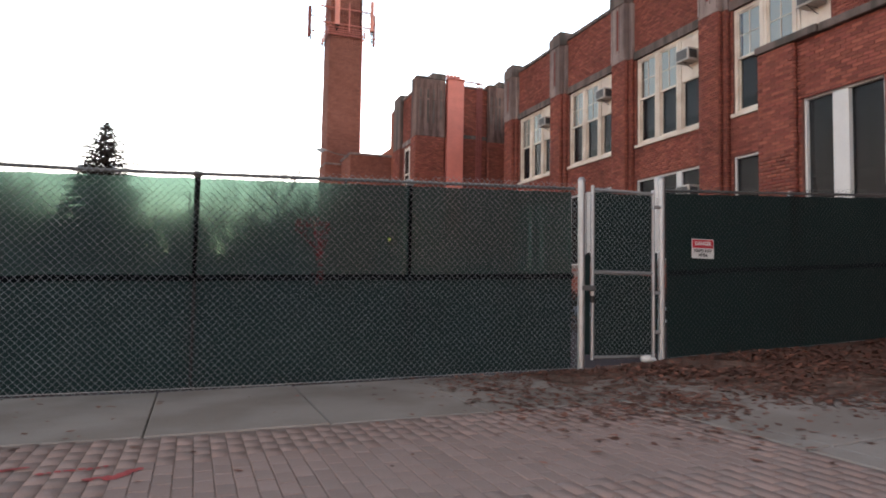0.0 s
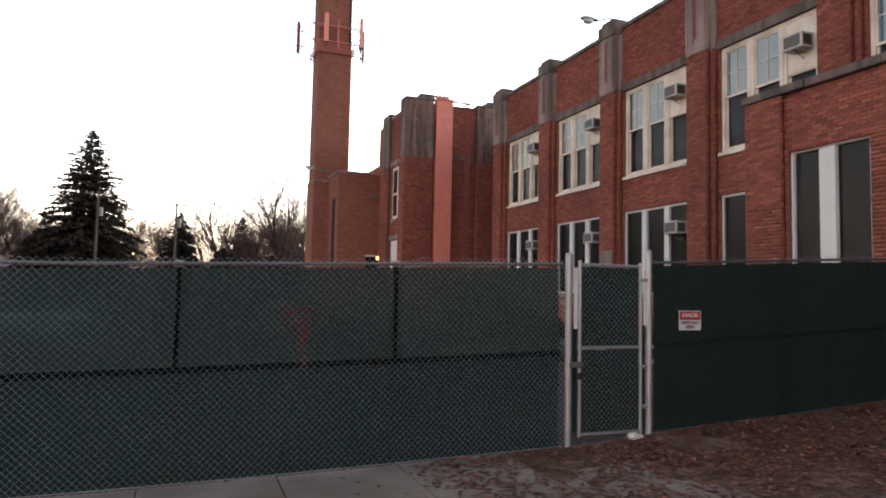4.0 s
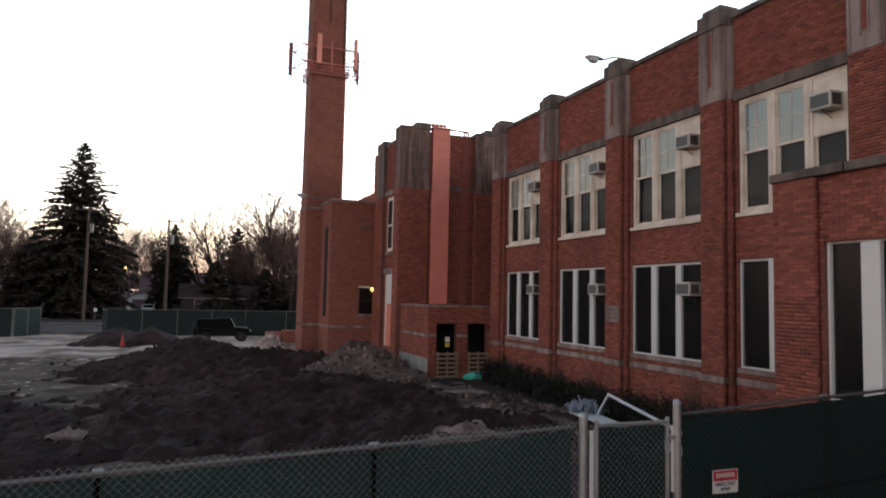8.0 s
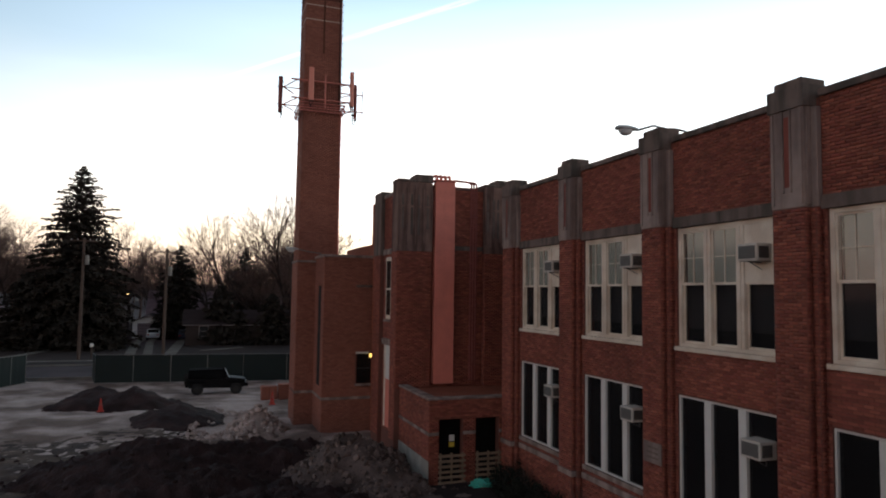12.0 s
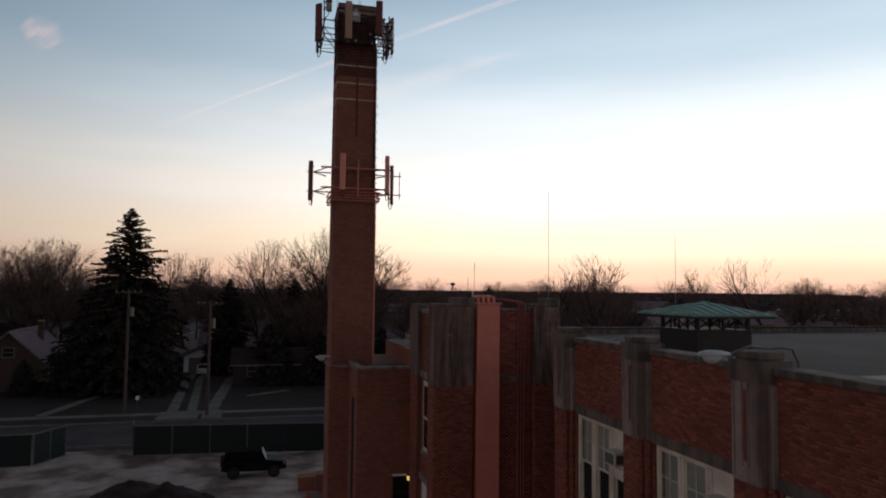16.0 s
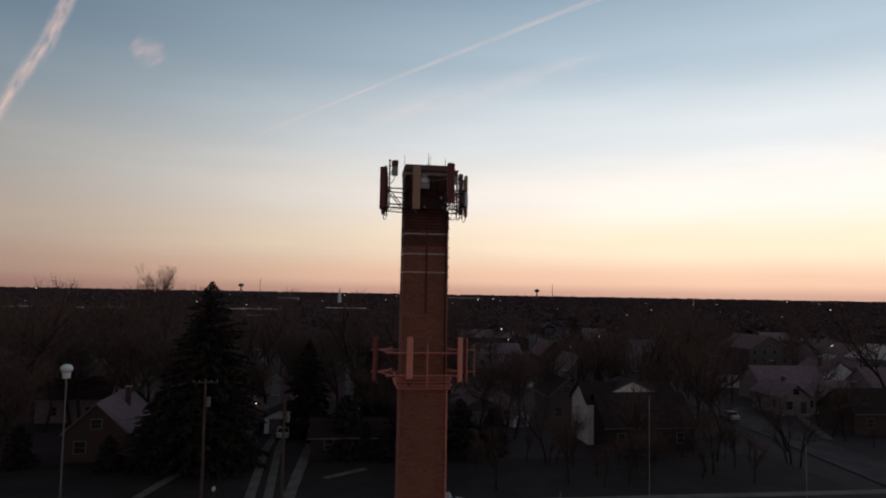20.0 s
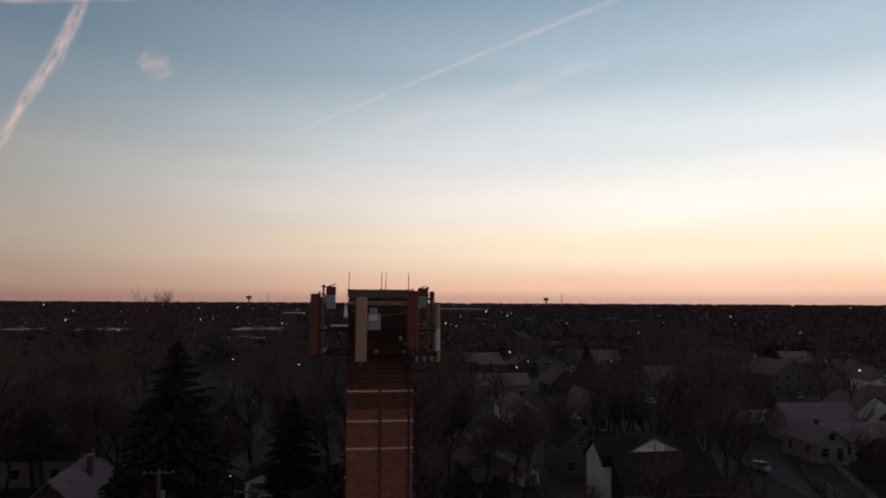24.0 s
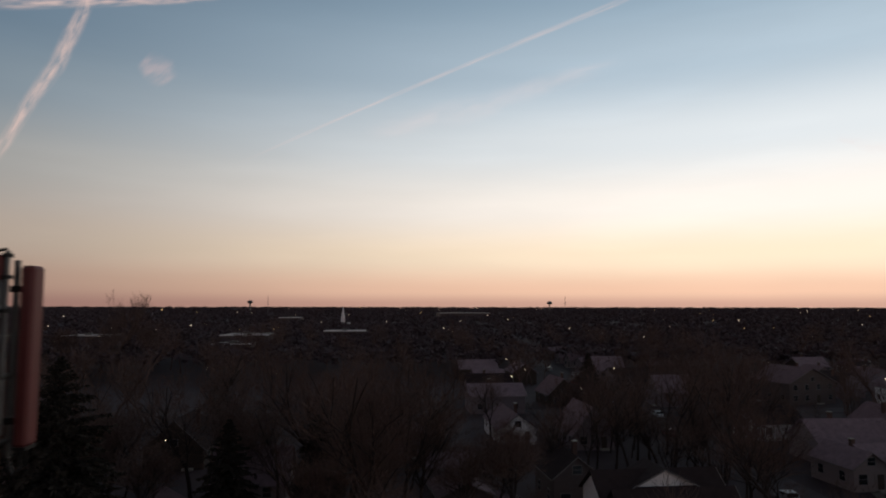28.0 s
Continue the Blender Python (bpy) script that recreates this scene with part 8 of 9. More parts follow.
h = house(51.6, 106.3, 6.8, 13.3, 5.7, 8.06, 90, "white", "dark", chimney=False, word="white two-storey house with a dark roof and a gabled end")
end = part("end_window", boxed(-0.6, 0.6, 13.3, 13.36, 5.0, 6.7), MATS["house_trim"], h)
part("pane", boxed(-0.48, 0.48, 13.35, 13.39, 5.1, 6.6), MATS["house_window"], end)
house(45.3, 104.3, 7.4, 4.6, 6.7, 8.5, 0, "white", "dark", chimney=False, word="white cross-gabled wing of a house")
house(32.2, 115.6, 3.0, 3.6, 1.6, 2.7, 24, "white", "greyish", chimney=False, garage=True, word="small pale garden shed")
house(131.0, 201.0, 15.0, 14.0, 5.6, 9.2, 10, "taupe", "brownish", storeys=2, word="large dim two-storey house with a brownish roof")
house(152.0, 190.0, 9.0, 11.0, 4.6, 7.4, -8, "white", "brownish", storeys=1, word="white gabled house with a brownish roof")
house(101.0, 141.5, 9.0, 13.5, 3.5, 6.6, 86, "cream", "greyish", word="wide cream house with a long grey roof")
house(84.0, 123.0, 5.4, 9.0, 3.3, 5.3, 0, "cream", "greyish", word="pale stucco house with an arched gable front")
house(97.5, 128.0, 8.0, 12.0, 3.3, 5.4, 90, "cream", "greyish", chimney=False, word="cream house with a long grey roof behind an arched porch")
house(92.5, 110.6, 8.0, 10.5, 3.4, 6.4, 90, "brown", "dark", word="dark brown house with a broad dark roof")
house(52.5, 199.0, 9.0, 13.0, 4.2, 6.6, 90, "grey", "greyish", storeys=1)
house(42.6, 159.5, 7.0, 15.0, 2.9, 5.4, 0, "white", "brownish")
house(30.0, 135.5, 6.0, 6.6, 2.7, 4.2, 90, "grey", "greyish", chimney=False, garage=True)
house(26.4, 117.6, 6.6, 7.0, 2.8, 4.2, 4, "taupe", "brownish", chimney=False, garage=True)
house(40.5, 118.5, 6.0, 9.0, 4.4, 6.8, 0, "taupe", "dark")
rnd = random.Random(77)
spots = []
for row, (bx, sgn) in enumerate(((-14.0, 1), (14.0, -1))):
    for k in range(9):
        y = 205 + 21 * k
        spots.append((52 + 0.095 * y + bx * 1.25, y, 90 * sgn))
for k in range(16):
    spots.append((-150 + 17 * k + rnd.uniform(-2, 2), 128 + rnd.uniform(-5, 5) if k % 2 else 150 + rnd.uniform(-5, 5), rnd.choice((0, 90))))
for k in range(10):
    spots.append((-72 + rnd.uniform(-40, 40) if k < 4 else rnd.uniform(115, 230), rnd.uniform(98, 104) if k < 4 else rnd.uniform(120, 300), rnd.choice((0, 90, 180))))
for x, y, t in spots:
    if -38 < x < 20 and 95 < y < 122 or 58 < x < 112 and 118 < y < 160 or 25 < x < 45 and 125 < y < 140:
        continue
    house(x, y, rnd.uniform(7, 9.5), rnd.uniform(9, 13), rnd.uniform(2.8, 4.6), rnd.uniform(5.4, 7.6), t + rnd.uniform(-4, 4), rnd.choice(("cream", "grey", "brown", "brown", "grey")), rnd.choice(("dark", "brownish", "greyish")), chimney=rnd.random() < 0.5)

# houses that fill the blocks towards the glow
infill = random.Random(31)
INFILL = []
for row in range(9):
    for k in range(14):
        x, y = 66 + 16.5 * k + infill.uniform(-2.5, 2.5), 118 + 21.0 * row + infill.uniform(-3, 3)
        deep, t = infill.uniform(9, 12.5), infill.choice((0, 90, 0, 180))
        cx, cy = x - math.sin(radians(t)) * deep / 2, y + math.cos(radians(t)) * deep / 2
        street = 196 - (cx - 60) * 0.075
        if x > 0.9 * y + 30 or abs(cx - (60.5 + 0.1 * cy)) < 13 or abs(cy - street) < 13 or any(math.hypot(cx - a, cy - b) < 15.5 for a, b in HOUSES) or len(INFILL) >= 34 or 0.33 < (cx - 7.6) / (cy - 20.9) < 0.60:
            continue
        house(x, y, infill.uniform(7, 9), deep, infill.uniform(2.8, 4.2), infill.uniform(5.2, 7.2), t + infill.uniform(-4, 4), infill.choice(("white", "cream", "grey", "brown")), infill.choice(("dark", "brownish", "greyish")), chimney=infill.random() < 0.4)
        INFILL.append((cx, cy))

# side streets and drives
def strip(name, pts, wide, mat, label, category, z=0.03):
    bm = bmesh.new()
    prev = None
    for (xa, ya), (xb, yb) in zip(pts, pts[1:]):
        w = Vector((xb - xa, yb - ya, 0)).normalized()
        s = Vector((-w.y, w.x, 0)) * wide / 2
        vs = [bm.verts.new(p) for p in (Vector((xa, ya, z)) - s, Vector((xa, ya, z)) + s, Vector((xb, yb, z)) + s, Vector((xb, yb, z)) - s)]
        bm.faces.new(vs)
    bmesh.ops.recalc_face_normals(bm, faces=bm.faces)
    bmesh.ops.solidify(bm, geom=bm.faces, thickness=0.05)
    return solid(name, bm, mat, label, category, "structure")


strip("road_north", [(68.0, 80), (76, 155), (82, 215), (99.5, 390), (130, 700), (180, 1200)], 7.0, ASPHALT, "asphalt side street running away between houses", "road")
strip("road_cross", [(-300, 222), (60, 196), (80.3, 195.0), (300, 178)], 7.0, ASPHALT, "asphalt cross street", "road", 0.035)
strip("drive_left", [(-4.0, 79.7), (-5.0, 103), (-4.6, 112)], 1.0, DRIVE, "pale concrete drive strip to the garage", "drive", 0.06)
strip("drive_middle", [(-2.2, 79.7), (-3.4, 103), (-3.2, 112)], 0.9, DRIVE, "pale concrete drive strip to the garage", "drive", 0.06)
strip("drive_right", [(-0.4, 79.7), (0.4, 103), (0.9, 112)], 1.2, DRIVE, "pale concrete drive beside the ranch house", "drive", 0.06)
strip("drive_apron", [(-3.2, 75.6), (-3.2, 79.7)], 3.6, DRIVE, "pale concrete drive apron", "drive", 0.062)
strip("drive_apron_right", [(-0.1, 75.6), (-0.3, 79.7)], 1.8, DRIVE, "pale concrete drive apron", "drive", 0.062)
strip("front_walk", [(-15.5, 79.7), (-13.0, 92.0)], 1.0, DRIVE, "narrow concrete walk to a house", "path", 0.06)
strip("front_walk_right", [(3.0, 88.5), (7.5, 92.0)], 0.9, DRIVE, "narrow concrete walk to a house", "path", 0.06)
strip("yard_walk", [(75.5, 104), (82, 118), (84, 122.5)], 1.2, DRIVE, "pale concrete walk on a corner", "path", 0.06)


def parked_car(x, y, turn, paint, word):
    c = thing("parked_car", (0, 0, 0), word, "car", "parked cars")
    bm = bmesh.new()
    prof = [(-2.1, 0.3), (-2.15, 0.75), (-1.9, 0.88), (-1.45, 0.92), (-0.85, 1.38), (0.55, 1.42), (1.15, 0.95), (2.0, 0.80), (2.1, 0.45), (2.0, 0.28)]
    l, r = [bm.verts.new((px, -0.84, pz)) for px, pz in prof], [bm.verts.new((px, 0.84, pz)) for px, pz in prof]
    n = len(prof)
    for i in range(n):
        bm.faces.new((l[i], l[(i + 1) % n], r[(i + 1) % n], r[i]))
    bm.faces.new(l[::-1])
    bm.faces.new(r)
    bmesh.ops.recalc_face_normals(bm, faces=bm.faces)
    bmesh.ops.bevel(bm, geom=bm.edges, offset=0.05, segments=2, affect="EDGES")
    part("body", bm, paint, c)
    for s in (-1, 1):
        part("side_glass", boxed(-0.85, 0.65, s * 0.83 - 0.02, s * 0.83 + 0.02, 0.98, 1.3, bevel=0.03), MATS["car_glass"], c)
        for xx in (-1.3, 1.3):
            wheel(c, xx, s * 0.74, 0.31, 0.31, 0.2)
        part("tail_lamp", boxed(-2.17, -2.1, s * 0.62 - 0.14, s * 0.62 + 0.14, 0.66, 0.78), MATS["sign_red"], c)
        part("headlamp", boxed(2.02, 2.1, s * 0.62 - 0.16, s * 0.62 + 0.16, 0.6, 0.74), MATS["pale_glass"], c)
    t = Matrix.Translation((0.86, 0, 1.18)) @ Matrix.Rotation(radians(-50), 4, "Y")
    part("windscreen", boxed(-0.015, 0.015, -0.72, 0.72, -0.33, 0.3, turn=t), MATS["car_glass"], c)
    t = Matrix.Translation((-1.16, 0, 1.16)) @ Matrix.Rotation(radians(52), 4, "Y")
    part("rear_window", boxed(-0.015, 0.015, -0.7, 0.7, -0.3, 0.3, turn=t), MATS["car_glass"], c)
    c.matrix_basis = pose(x, y, 0.03, 0, 0, turn)


for nm, c in (("red", (0.16, 0.015, 0.02)), ("silver", (0.45, 0.46, 0.48)), ("navy", (0.03, 0.04, 0.07)), ("pale", (0.6, 0.62, 0.64))):
    material("car_paint_" + nm, c, 0.28, vary=0.05, bump=0, metal=0.2)
parked_car(-19.2, 95.2, 12, MATS["car_paint_red"], "dark red car parked on a drive")
parked_car(-3.4, 110.0, 90, MATS["car_paint_pale"], "pale car parked before the garage")
parked_car(0.8, 107.5, 90, MATS["car_paint_navy"], "dark car parked at the end of a drive")
for k in range(9):
    y = 120 + 22 * k
    parked_car(60.5 + 0.1 * y + (2.6 if k % 2 else -3.0), y, 84, MATS["car_paint_" + ("silver", "navy", "red", "pale")[k % 4]], ("silver", "dark blue", "dark red", "pale")[k % 4] + " car parked at the kerb")
parked_car(14.6, 76.8, 0, MATS["car_paint_silver"], "silver car parked at the kerb")
parked_car(20.5, 73.8, 180, MATS["car_paint_navy"], "dark blue car parked at the kerb")


def utility_pole(x, y, high, arms, lamp=False):
    p = thing("utility_pole", (x, y, 0), "weathered wooden utility pole with a cross-arm", "utility pole", "utility poles")
    part("pole", tube(bmesh.new(), (x, y, -0.2), (x, y, high), 0.17, 0.11, n=10), WOODPOLE, p)
    for k in range(arms):
        z = high - 0.35 - 0.9 * k
        part("cross_arm", boxed(x - 1.2, x + 1.2, y - 0.16, y - 0.06, z, z + 0.12), WOODPOLE, p)
        for s in (-1.1, -0.55, 0.55, 1.1):
            part("insulator", tube(bmesh.new(), (x + s, y - 0.11, z + 0.12), (x + s, y - 0.11, z + 0.27), 0.035, n=6), EQUIP, p)
    part("transformer", tube(bmesh.new(), (x + 0.32, y, high - 2.6), (x + 0.32, y, high - 1.7), 0.2, n=12), STEEL, p)
    return p


utility_pole(-8.3, 79.9, 11.9, 1)
utility_pole(-0.6, 77.2, 10.9, 1)
utility_pole(-46.0, 80.5, 11.6, 1)
utility_pole(92.0, 77.0, 11.2, 1)
for k, (a, b, sag) in enumerate((((-46, 80.5, 11.3), (-8.3, 79.9, 11.6), 0.9), ((-8.3, 79.9, 11.7), (-0.6, 77.2, 10.8), 0.25), ((-0.6, 77.2, 10.7), (92, 77, 11.0), 1.6),
                                 ((-8.3, 79.9, 8.6), (-46, 80.5, 8.4), 0.8), ((-8.3, 79.9, 8.7), (20, 92, 6.0), 0.6), ((-0.6, 77.2, 8.2), (92, 77, 8.4), 1.4))):
    pts = [Vector(a).lerp(Vector(b), t / 10) - Vector((0, 0, sag * 4 * (t / 10) * (1 - t / 10))) for t in range(11)]
    solid("overhead_wire", piped(pts, 0.014, 4), DARKMETAL, "sagging overhead wire between poles", "wire", group="overhead wires")


def yard_light(x, y, z0, high, dome=True):
    l = thing("yard_light", (x, y, z0), "tall steel light pole with a pale domed head", "lamp post", "light poles")
    part("pole", tube(bmesh.new(), (x, y, z0 - 0.1), (x, y, z0 + high), 0.09, 0.06, n=10), STEEL, l)
    if dome:
        bm = bmesh.new()
        bmesh.ops.create_uvsphere(bm, u_segments=14, v_segments=10, radius=0.5, matrix=Matrix.Translation((x, y, z0 + high + 0.25)) @ Matrix.Diagonal((1, 1, 0.75, 1)))
        part("dome", bm, MATS["pale_glass"], l, smooth=True)
        part("collar", tube(bmesh.new(), (x, y, z0 + high - 0.55), (x, y, z0 + high - 0.1), 0.3, 0.34, n=14), WHITE, l)
        part("cabinet", boxed(x - 0.16, x + 0.16, y - 0.3, y - 0.08, z0 + 1.2, z0 + 1.9), EQUIP, l)
    else:
        part("head", boxed(x - 0.5, x + 0.5, y - 0.15, y + 0.15, z0 + high, z0 + high + 0.14, bevel=0.03), STEEL, l)


yard_light(-18.2, 73.0, -0.1, 13.5)
mb = thing("mailbox", (-7.3, 80.6, 0.0), "pale mailbox on a post by the kerb", "mailbox")
part("post", boxed(-7.35, -7.25, 80.55, 80.65, 0, 1.2), WOODPOLE, mb)
part("box", boxed(-7.45, -7.15, 80.35, 80.85, 1.2, 1.55, bevel=0.04), WHITE, mb)

# ---- trees ----
rnd = random.Random(3)


PLANTED = [(2, 14.6, 110.0, 1.15, 1.13, 40.0), (2, 18.2, 113.0, 1.05, 1.05, 200.0)]


def plant(k, x, y, s):
    PLANTED.append((k % 4, x, y, s, s * rnd.uniform(0.9, 1.1), rnd.uniform(0, 360)))


free = lambda x, y: not (abs(x - (60.5 + 0.1 * y)) < 6.5 or (-34 < x < 9 and y < 112) or (35 < x < 60 and 97 < y < 116) or (78 < x < 106 and 104 < y < 150) or (118 < x < 162 and 185 < y < 218) or (18 < x < 52 and 110 < y < 210 and rnd.random() < 0.8))
k = 0
placed = 0
for x, y, s in ((-24, 112, 1.05), (-33, 118, 1.15), (-42, 108, 1.15), (-50, 116, 1.1), (-3, 124, 1.0), (4, 121, 1.0), (12, 118, 1.18), (17, 124, 1.3), (-16, 122, 0.95), (1, 132, 1.05), (8, 130, 1.2), (24, 108, 0.85), (-31, 90, 0.9), (-58, 95, 1.15), (10.5, 104, 0.75), (16, 112, 0.95), (21, 118, 1.0), (9, 112, 0.85), (-8, 128, 1.0), (-20, 128, 1.0), (-29, 126, 1.1), (13, 128, 1.25), (-38, 100, 1.2), (30, 116, 1.0), (67, 131, 1.2), (62, 137, 1.15)):
    plant(k, x, y, s * (0.88 if -20 < x < 22 else 0.97))
    k += 1
while placed < 300:
    t = rnd.random()
    y = 105 + 330 * t ** 1.5
    x = rnd.uniform(-0.75, 1.0) * (y + 25) + 10
    if free(x, y):
        plant(k, x, y, rnd.uniform(0.62, 1.05) if x > 0 else rnd.uniform(0.75, 1.15))
        placed += 1
        k += 1
more = 0
while more < 120:
    y = 86 + 150 * rnd.random()
    x = rnd.uniform(10, 0.95 * y + 30)
    if abs(x - (60.5 + 0.1 * y)) > 5.5 and not (22 < x < 54 and 92 < y < 122) and not (78 < x < 104 and 100 < y < 134 and rnd.random() < 0.7) and not ((x - 7.6) / (y - 20.9) < 0.33 and x > 18 and rnd.random() < 0.85) and not ((x - 7.6) / (y - 20.9) > 0.60 and rnd.random() < 0.5):
        plant(k, x, y, rnd.uniform(0.4, 0.72))
        more += 1
        k += 1
brush = 0
while brush < 46:
    x, y = rnd.uniform(19, 96), rnd.uniform(82, 101)
    if abs(x - (60.5 + 0.1 * y)) > 5 and not (35 < x < 58 and y > 95):
        plant(k, x, y, rnd.uniform(0.26, 0.52))
        brush += 1
        k += 1
thick = 0
while thick < 70:
    y = rnd.uniform(124, 300)
    x = 7.6 + rnd.uniform(0.36, 0.60) * (y - 20.9)
    if abs(x - (60.5 + 0.1 * y)) > 3.8:
        plant(k, x, y, rnd.uniform(0.55, 0.85))
        thick += 1
        k += 1
canopy = 0
while canopy < 34:
    x, y = rnd.uniform(56, 82), rnd.uniform(102, 190)
    if abs(x - (60.5 + 0.1 * y)) > 3.8:
        plant(k, x, y, rnd.uniform(0.55, 0.85))
        canopy += 1
        k += 1
for x, y, s in ((150, 330, 1.15), (160, 318, 1.1), (140, 336, 1.1), (122, 330, 1.15), (226, 330, 1.1), (250, 330, 1.1), (-78, 300, 1.5), (-90, 292, 1.35), (-66, 310, 1.3), (-84, 306, 1.4)):
    plant(k, x, y, s)
    k += 1


def grow_trees():
    """The nearer trees as things; those far off joined into one."""
    PLANTED[:] = [p for p in PLANTED if all(math.hypot(p[1] - a, p[2] - b) > 6.5 for a, b in INFILL)]
    PLANTED.sort(key=lambda p: p[2])
    for i, o in enumerate(TREES):
        o.matrix_basis = pose(-98.0 + 9 * i, 146.0 + 6 * (i % 2), 0, 0, 0, 40 * i)
    for i, o in enumerate(RICH_TREES):
        o.matrix_basis = pose(-58.0 + 9 * i, 126.0 + 6 * (i % 2), 0, 0, 0, 40 * i)
    skyline = [p for p in PLANTED if (-72 < p[1] < 34 or 61 < p[1] < 68) and p[2] < 150 and p[3] > 0.74][:44]
    for p in PLANTED[:245]:
        i, x, y, s, sz, turn = p
        o = copy_thing(RICH_TREES[i] if p in skyline else TREES[i], pose(x, y, 0, 0, 0, turn))
        o.scale = (s, s, sz)
    V, F, n = [], [], 0
    for i, x, y, s, sz, turn in PLANTED[245:]:
        c, d = math.cos(radians(turn)), math.sin(radians(turn))
        for ch in (RICH_TREES if s > 1.25 else TREES)[i].children:
            me = ch.data
            v, q = np.empty(len(me.vertices) * 3), np.empty(len(me.loops), dtype=np.int32)
            me.vertices.foreach_get("co", v)
            me.loops.foreach_get("vertex_index", q)
            v, q = v.reshape(-1, 3), q.reshape(-1, 4)
            V.append(np.stack([x + s * (v[:, 0] * c - v[:, 1] * d), y + s * (v[:, 0] * d + v[:, 1] * c), sz * v[:, 2]], 1))
            F.append(q + n)
            n += len(v)
    tagged(new("far_trees", fast_quads("far_trees", np.concatenate(V), np.concatenate(F), TWIG)), "leafless trees between the farther houses", "trees", kind="stuff")


grow_trees()


def far_woods():
    """The town's canopy out to the horizon: twiggy tufts, thinner and broader with distance."""
    r = np.random.RandomState(8)
    V, F = [], []
    n = 0
    while n < 13000:
        y = 330 * (4700 / 330) ** r.rand() - 60
        x = r.uniform(-0.85, 1.05) * y
        hgt = r.uniform(7.5, 9.5) if y < 700 else r.uniform(8.5, 11.0)
        rad = r.uniform(3.5, 7.5) * (1 + y / 1500)
        if abs(x - (60.5 + 0.1 * y)) < 6 and y < 800:
            continue
        m = 21
        th, u = r.rand(m) * 6.283, r.rand(m)
        c = np.stack([x + rad * np.cos(th) * np.sqrt(1 - u * u) * r.uniform(0.4, 1, m), y + rad * np.sin(th) * np.sqrt(1 - u * u) * r.uniform(0.4, 1, m), hgt * (0.74 + 0.26 * u * r.uniform(0.8, 1.05, m))], 1)
        d = r.normal(0, 1, (m, 3)) * [1, 1, 0.5]
        d *= (rad * 0.30 / np.linalg.norm(d, axis=1))[:, None]
        e = np.cross(d, r.normal(0, 1, (m, 3)) * [0.5, 0.5, 1.0])
        e *= (rad * 0.10 / np.linalg.norm(e, axis=1))[:, None]
        base = n * m * 4
        q = np.stack([c - d, c - e * 0.8, c + d, c + e], 1).reshape(-1, 3)
        V.append(q)
        F.append(np.arange(m * 4).reshape(-1, 4) + base)
        n += 1
    V = np.concatenate(V)
    V[:, 2] = np.maximum(V[:, 2], 0.0)
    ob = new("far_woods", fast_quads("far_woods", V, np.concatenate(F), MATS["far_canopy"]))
    tagged(ob, "dark leafless canopy of the town out to the horizon", "woods", kind="stuff")


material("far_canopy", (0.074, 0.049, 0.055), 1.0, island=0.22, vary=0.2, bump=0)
far_woods()


def town_lamps():
    """Small street and house lamps already lit across the town."""
    r = random.Random(5)
    lamps = ((-191, 459), (-139, 475), (-108, 458), (-106, 535), (-104, 571), (-221, 1364), (-58, 450), (-39, 458), (-36, 458), (-31, 243), (-107, 322), (-106, 364), (-9, 224), (66, 466), (66, 441), (66, 419),
             (102, 638), (146, 457), (145, 418), (222, 475), (260, 448), (286, 457), (146, 229), (227, 334), (157, 222), (147, 195), (147, 245), (64, 268), (61, 229), (53, 211), (88, 229), (63, 184), (144, 337), (-13, 134))
    spots = [(x, y, 7.0, 1 if i in (6, 7, 8, 20, 21, 22) else 0) for i, (x, y) in enumerate(lamps)] + [(-6, 99.6, 6.4, 1)]
    for k in range(46):
        y = 420 * (2600 / 420) ** r.random()
        spots.append((r.uniform(-0.7, 0.85) * y, y, r.uniform(9, 12), r.choice((0, 0, 1))))
    for warm in (0, 1):
        bm = bmesh.new()
        for x, y, z, w in spots:
            if w == warm:
                bmesh.ops.create_icosphere(bm, subdivisions=1, radius=(0.10 + y * 0.00042) * r.uniform(0.55, 1.15), matrix=Matrix.Translation((x, y, z + (4 if y > 300 else 0))))
        solid("town_lamps", bm, MATS["lit_warm" if warm else "lit_cool"], "small lit street and house lamps across the town", "lamps", "stuff")


material("lit_cool", (0.8, 0.75, 0.65), 0.5, vary=0.02, bump=0, emit=((1.0, 0.78, 0.50), 2.2))
material("lit_warm", (0.8, 0.6, 0.3), 0.5, vary=0.02, bump=0, emit=((1.0, 0.62, 0.25), 1.8))
town_lamps()


def water_tower(x, y, neck, wide):
    wt = thing("water_tower", (x, y, 0), "water tower on the horizon", "water tower", "water towers")
    part("stem", tube(bmesh.new(), (x, y, 0), (x, y, neck), 3.0, 1.8, n=10), STEEL, wt)
    bm = bmesh.new()
    bmesh.ops.create_uvsphere(bm, u_segments=16, v_segments=10, radius=wide, matrix=Matrix.Translation((x, y, neck + wide * 0.5)) @ Matrix.Diagonal((1, 1, 0.62, 1)))
    part("tank", bm, STEEL, wt)


water_tower(571, 2000, 28, 8)
water_tower(-298, 2000, 29, 8)
for x in (-182, 465):
    rm = thing("radio_mast", (x, 1500, 0), "thin lattice radio mast on the horizon", "mast", "radio masts")
    part("mast", tube(bmesh.new(), (x, 1500, 0), (x, 1500, 44), 0.9, 0.5, n=4), STEEL, rm)


material("pale_roof_coating", (0.36, 0.34, 0.34), 0.7, vary=0.15, scale=0.1, fine=2, bump=0)


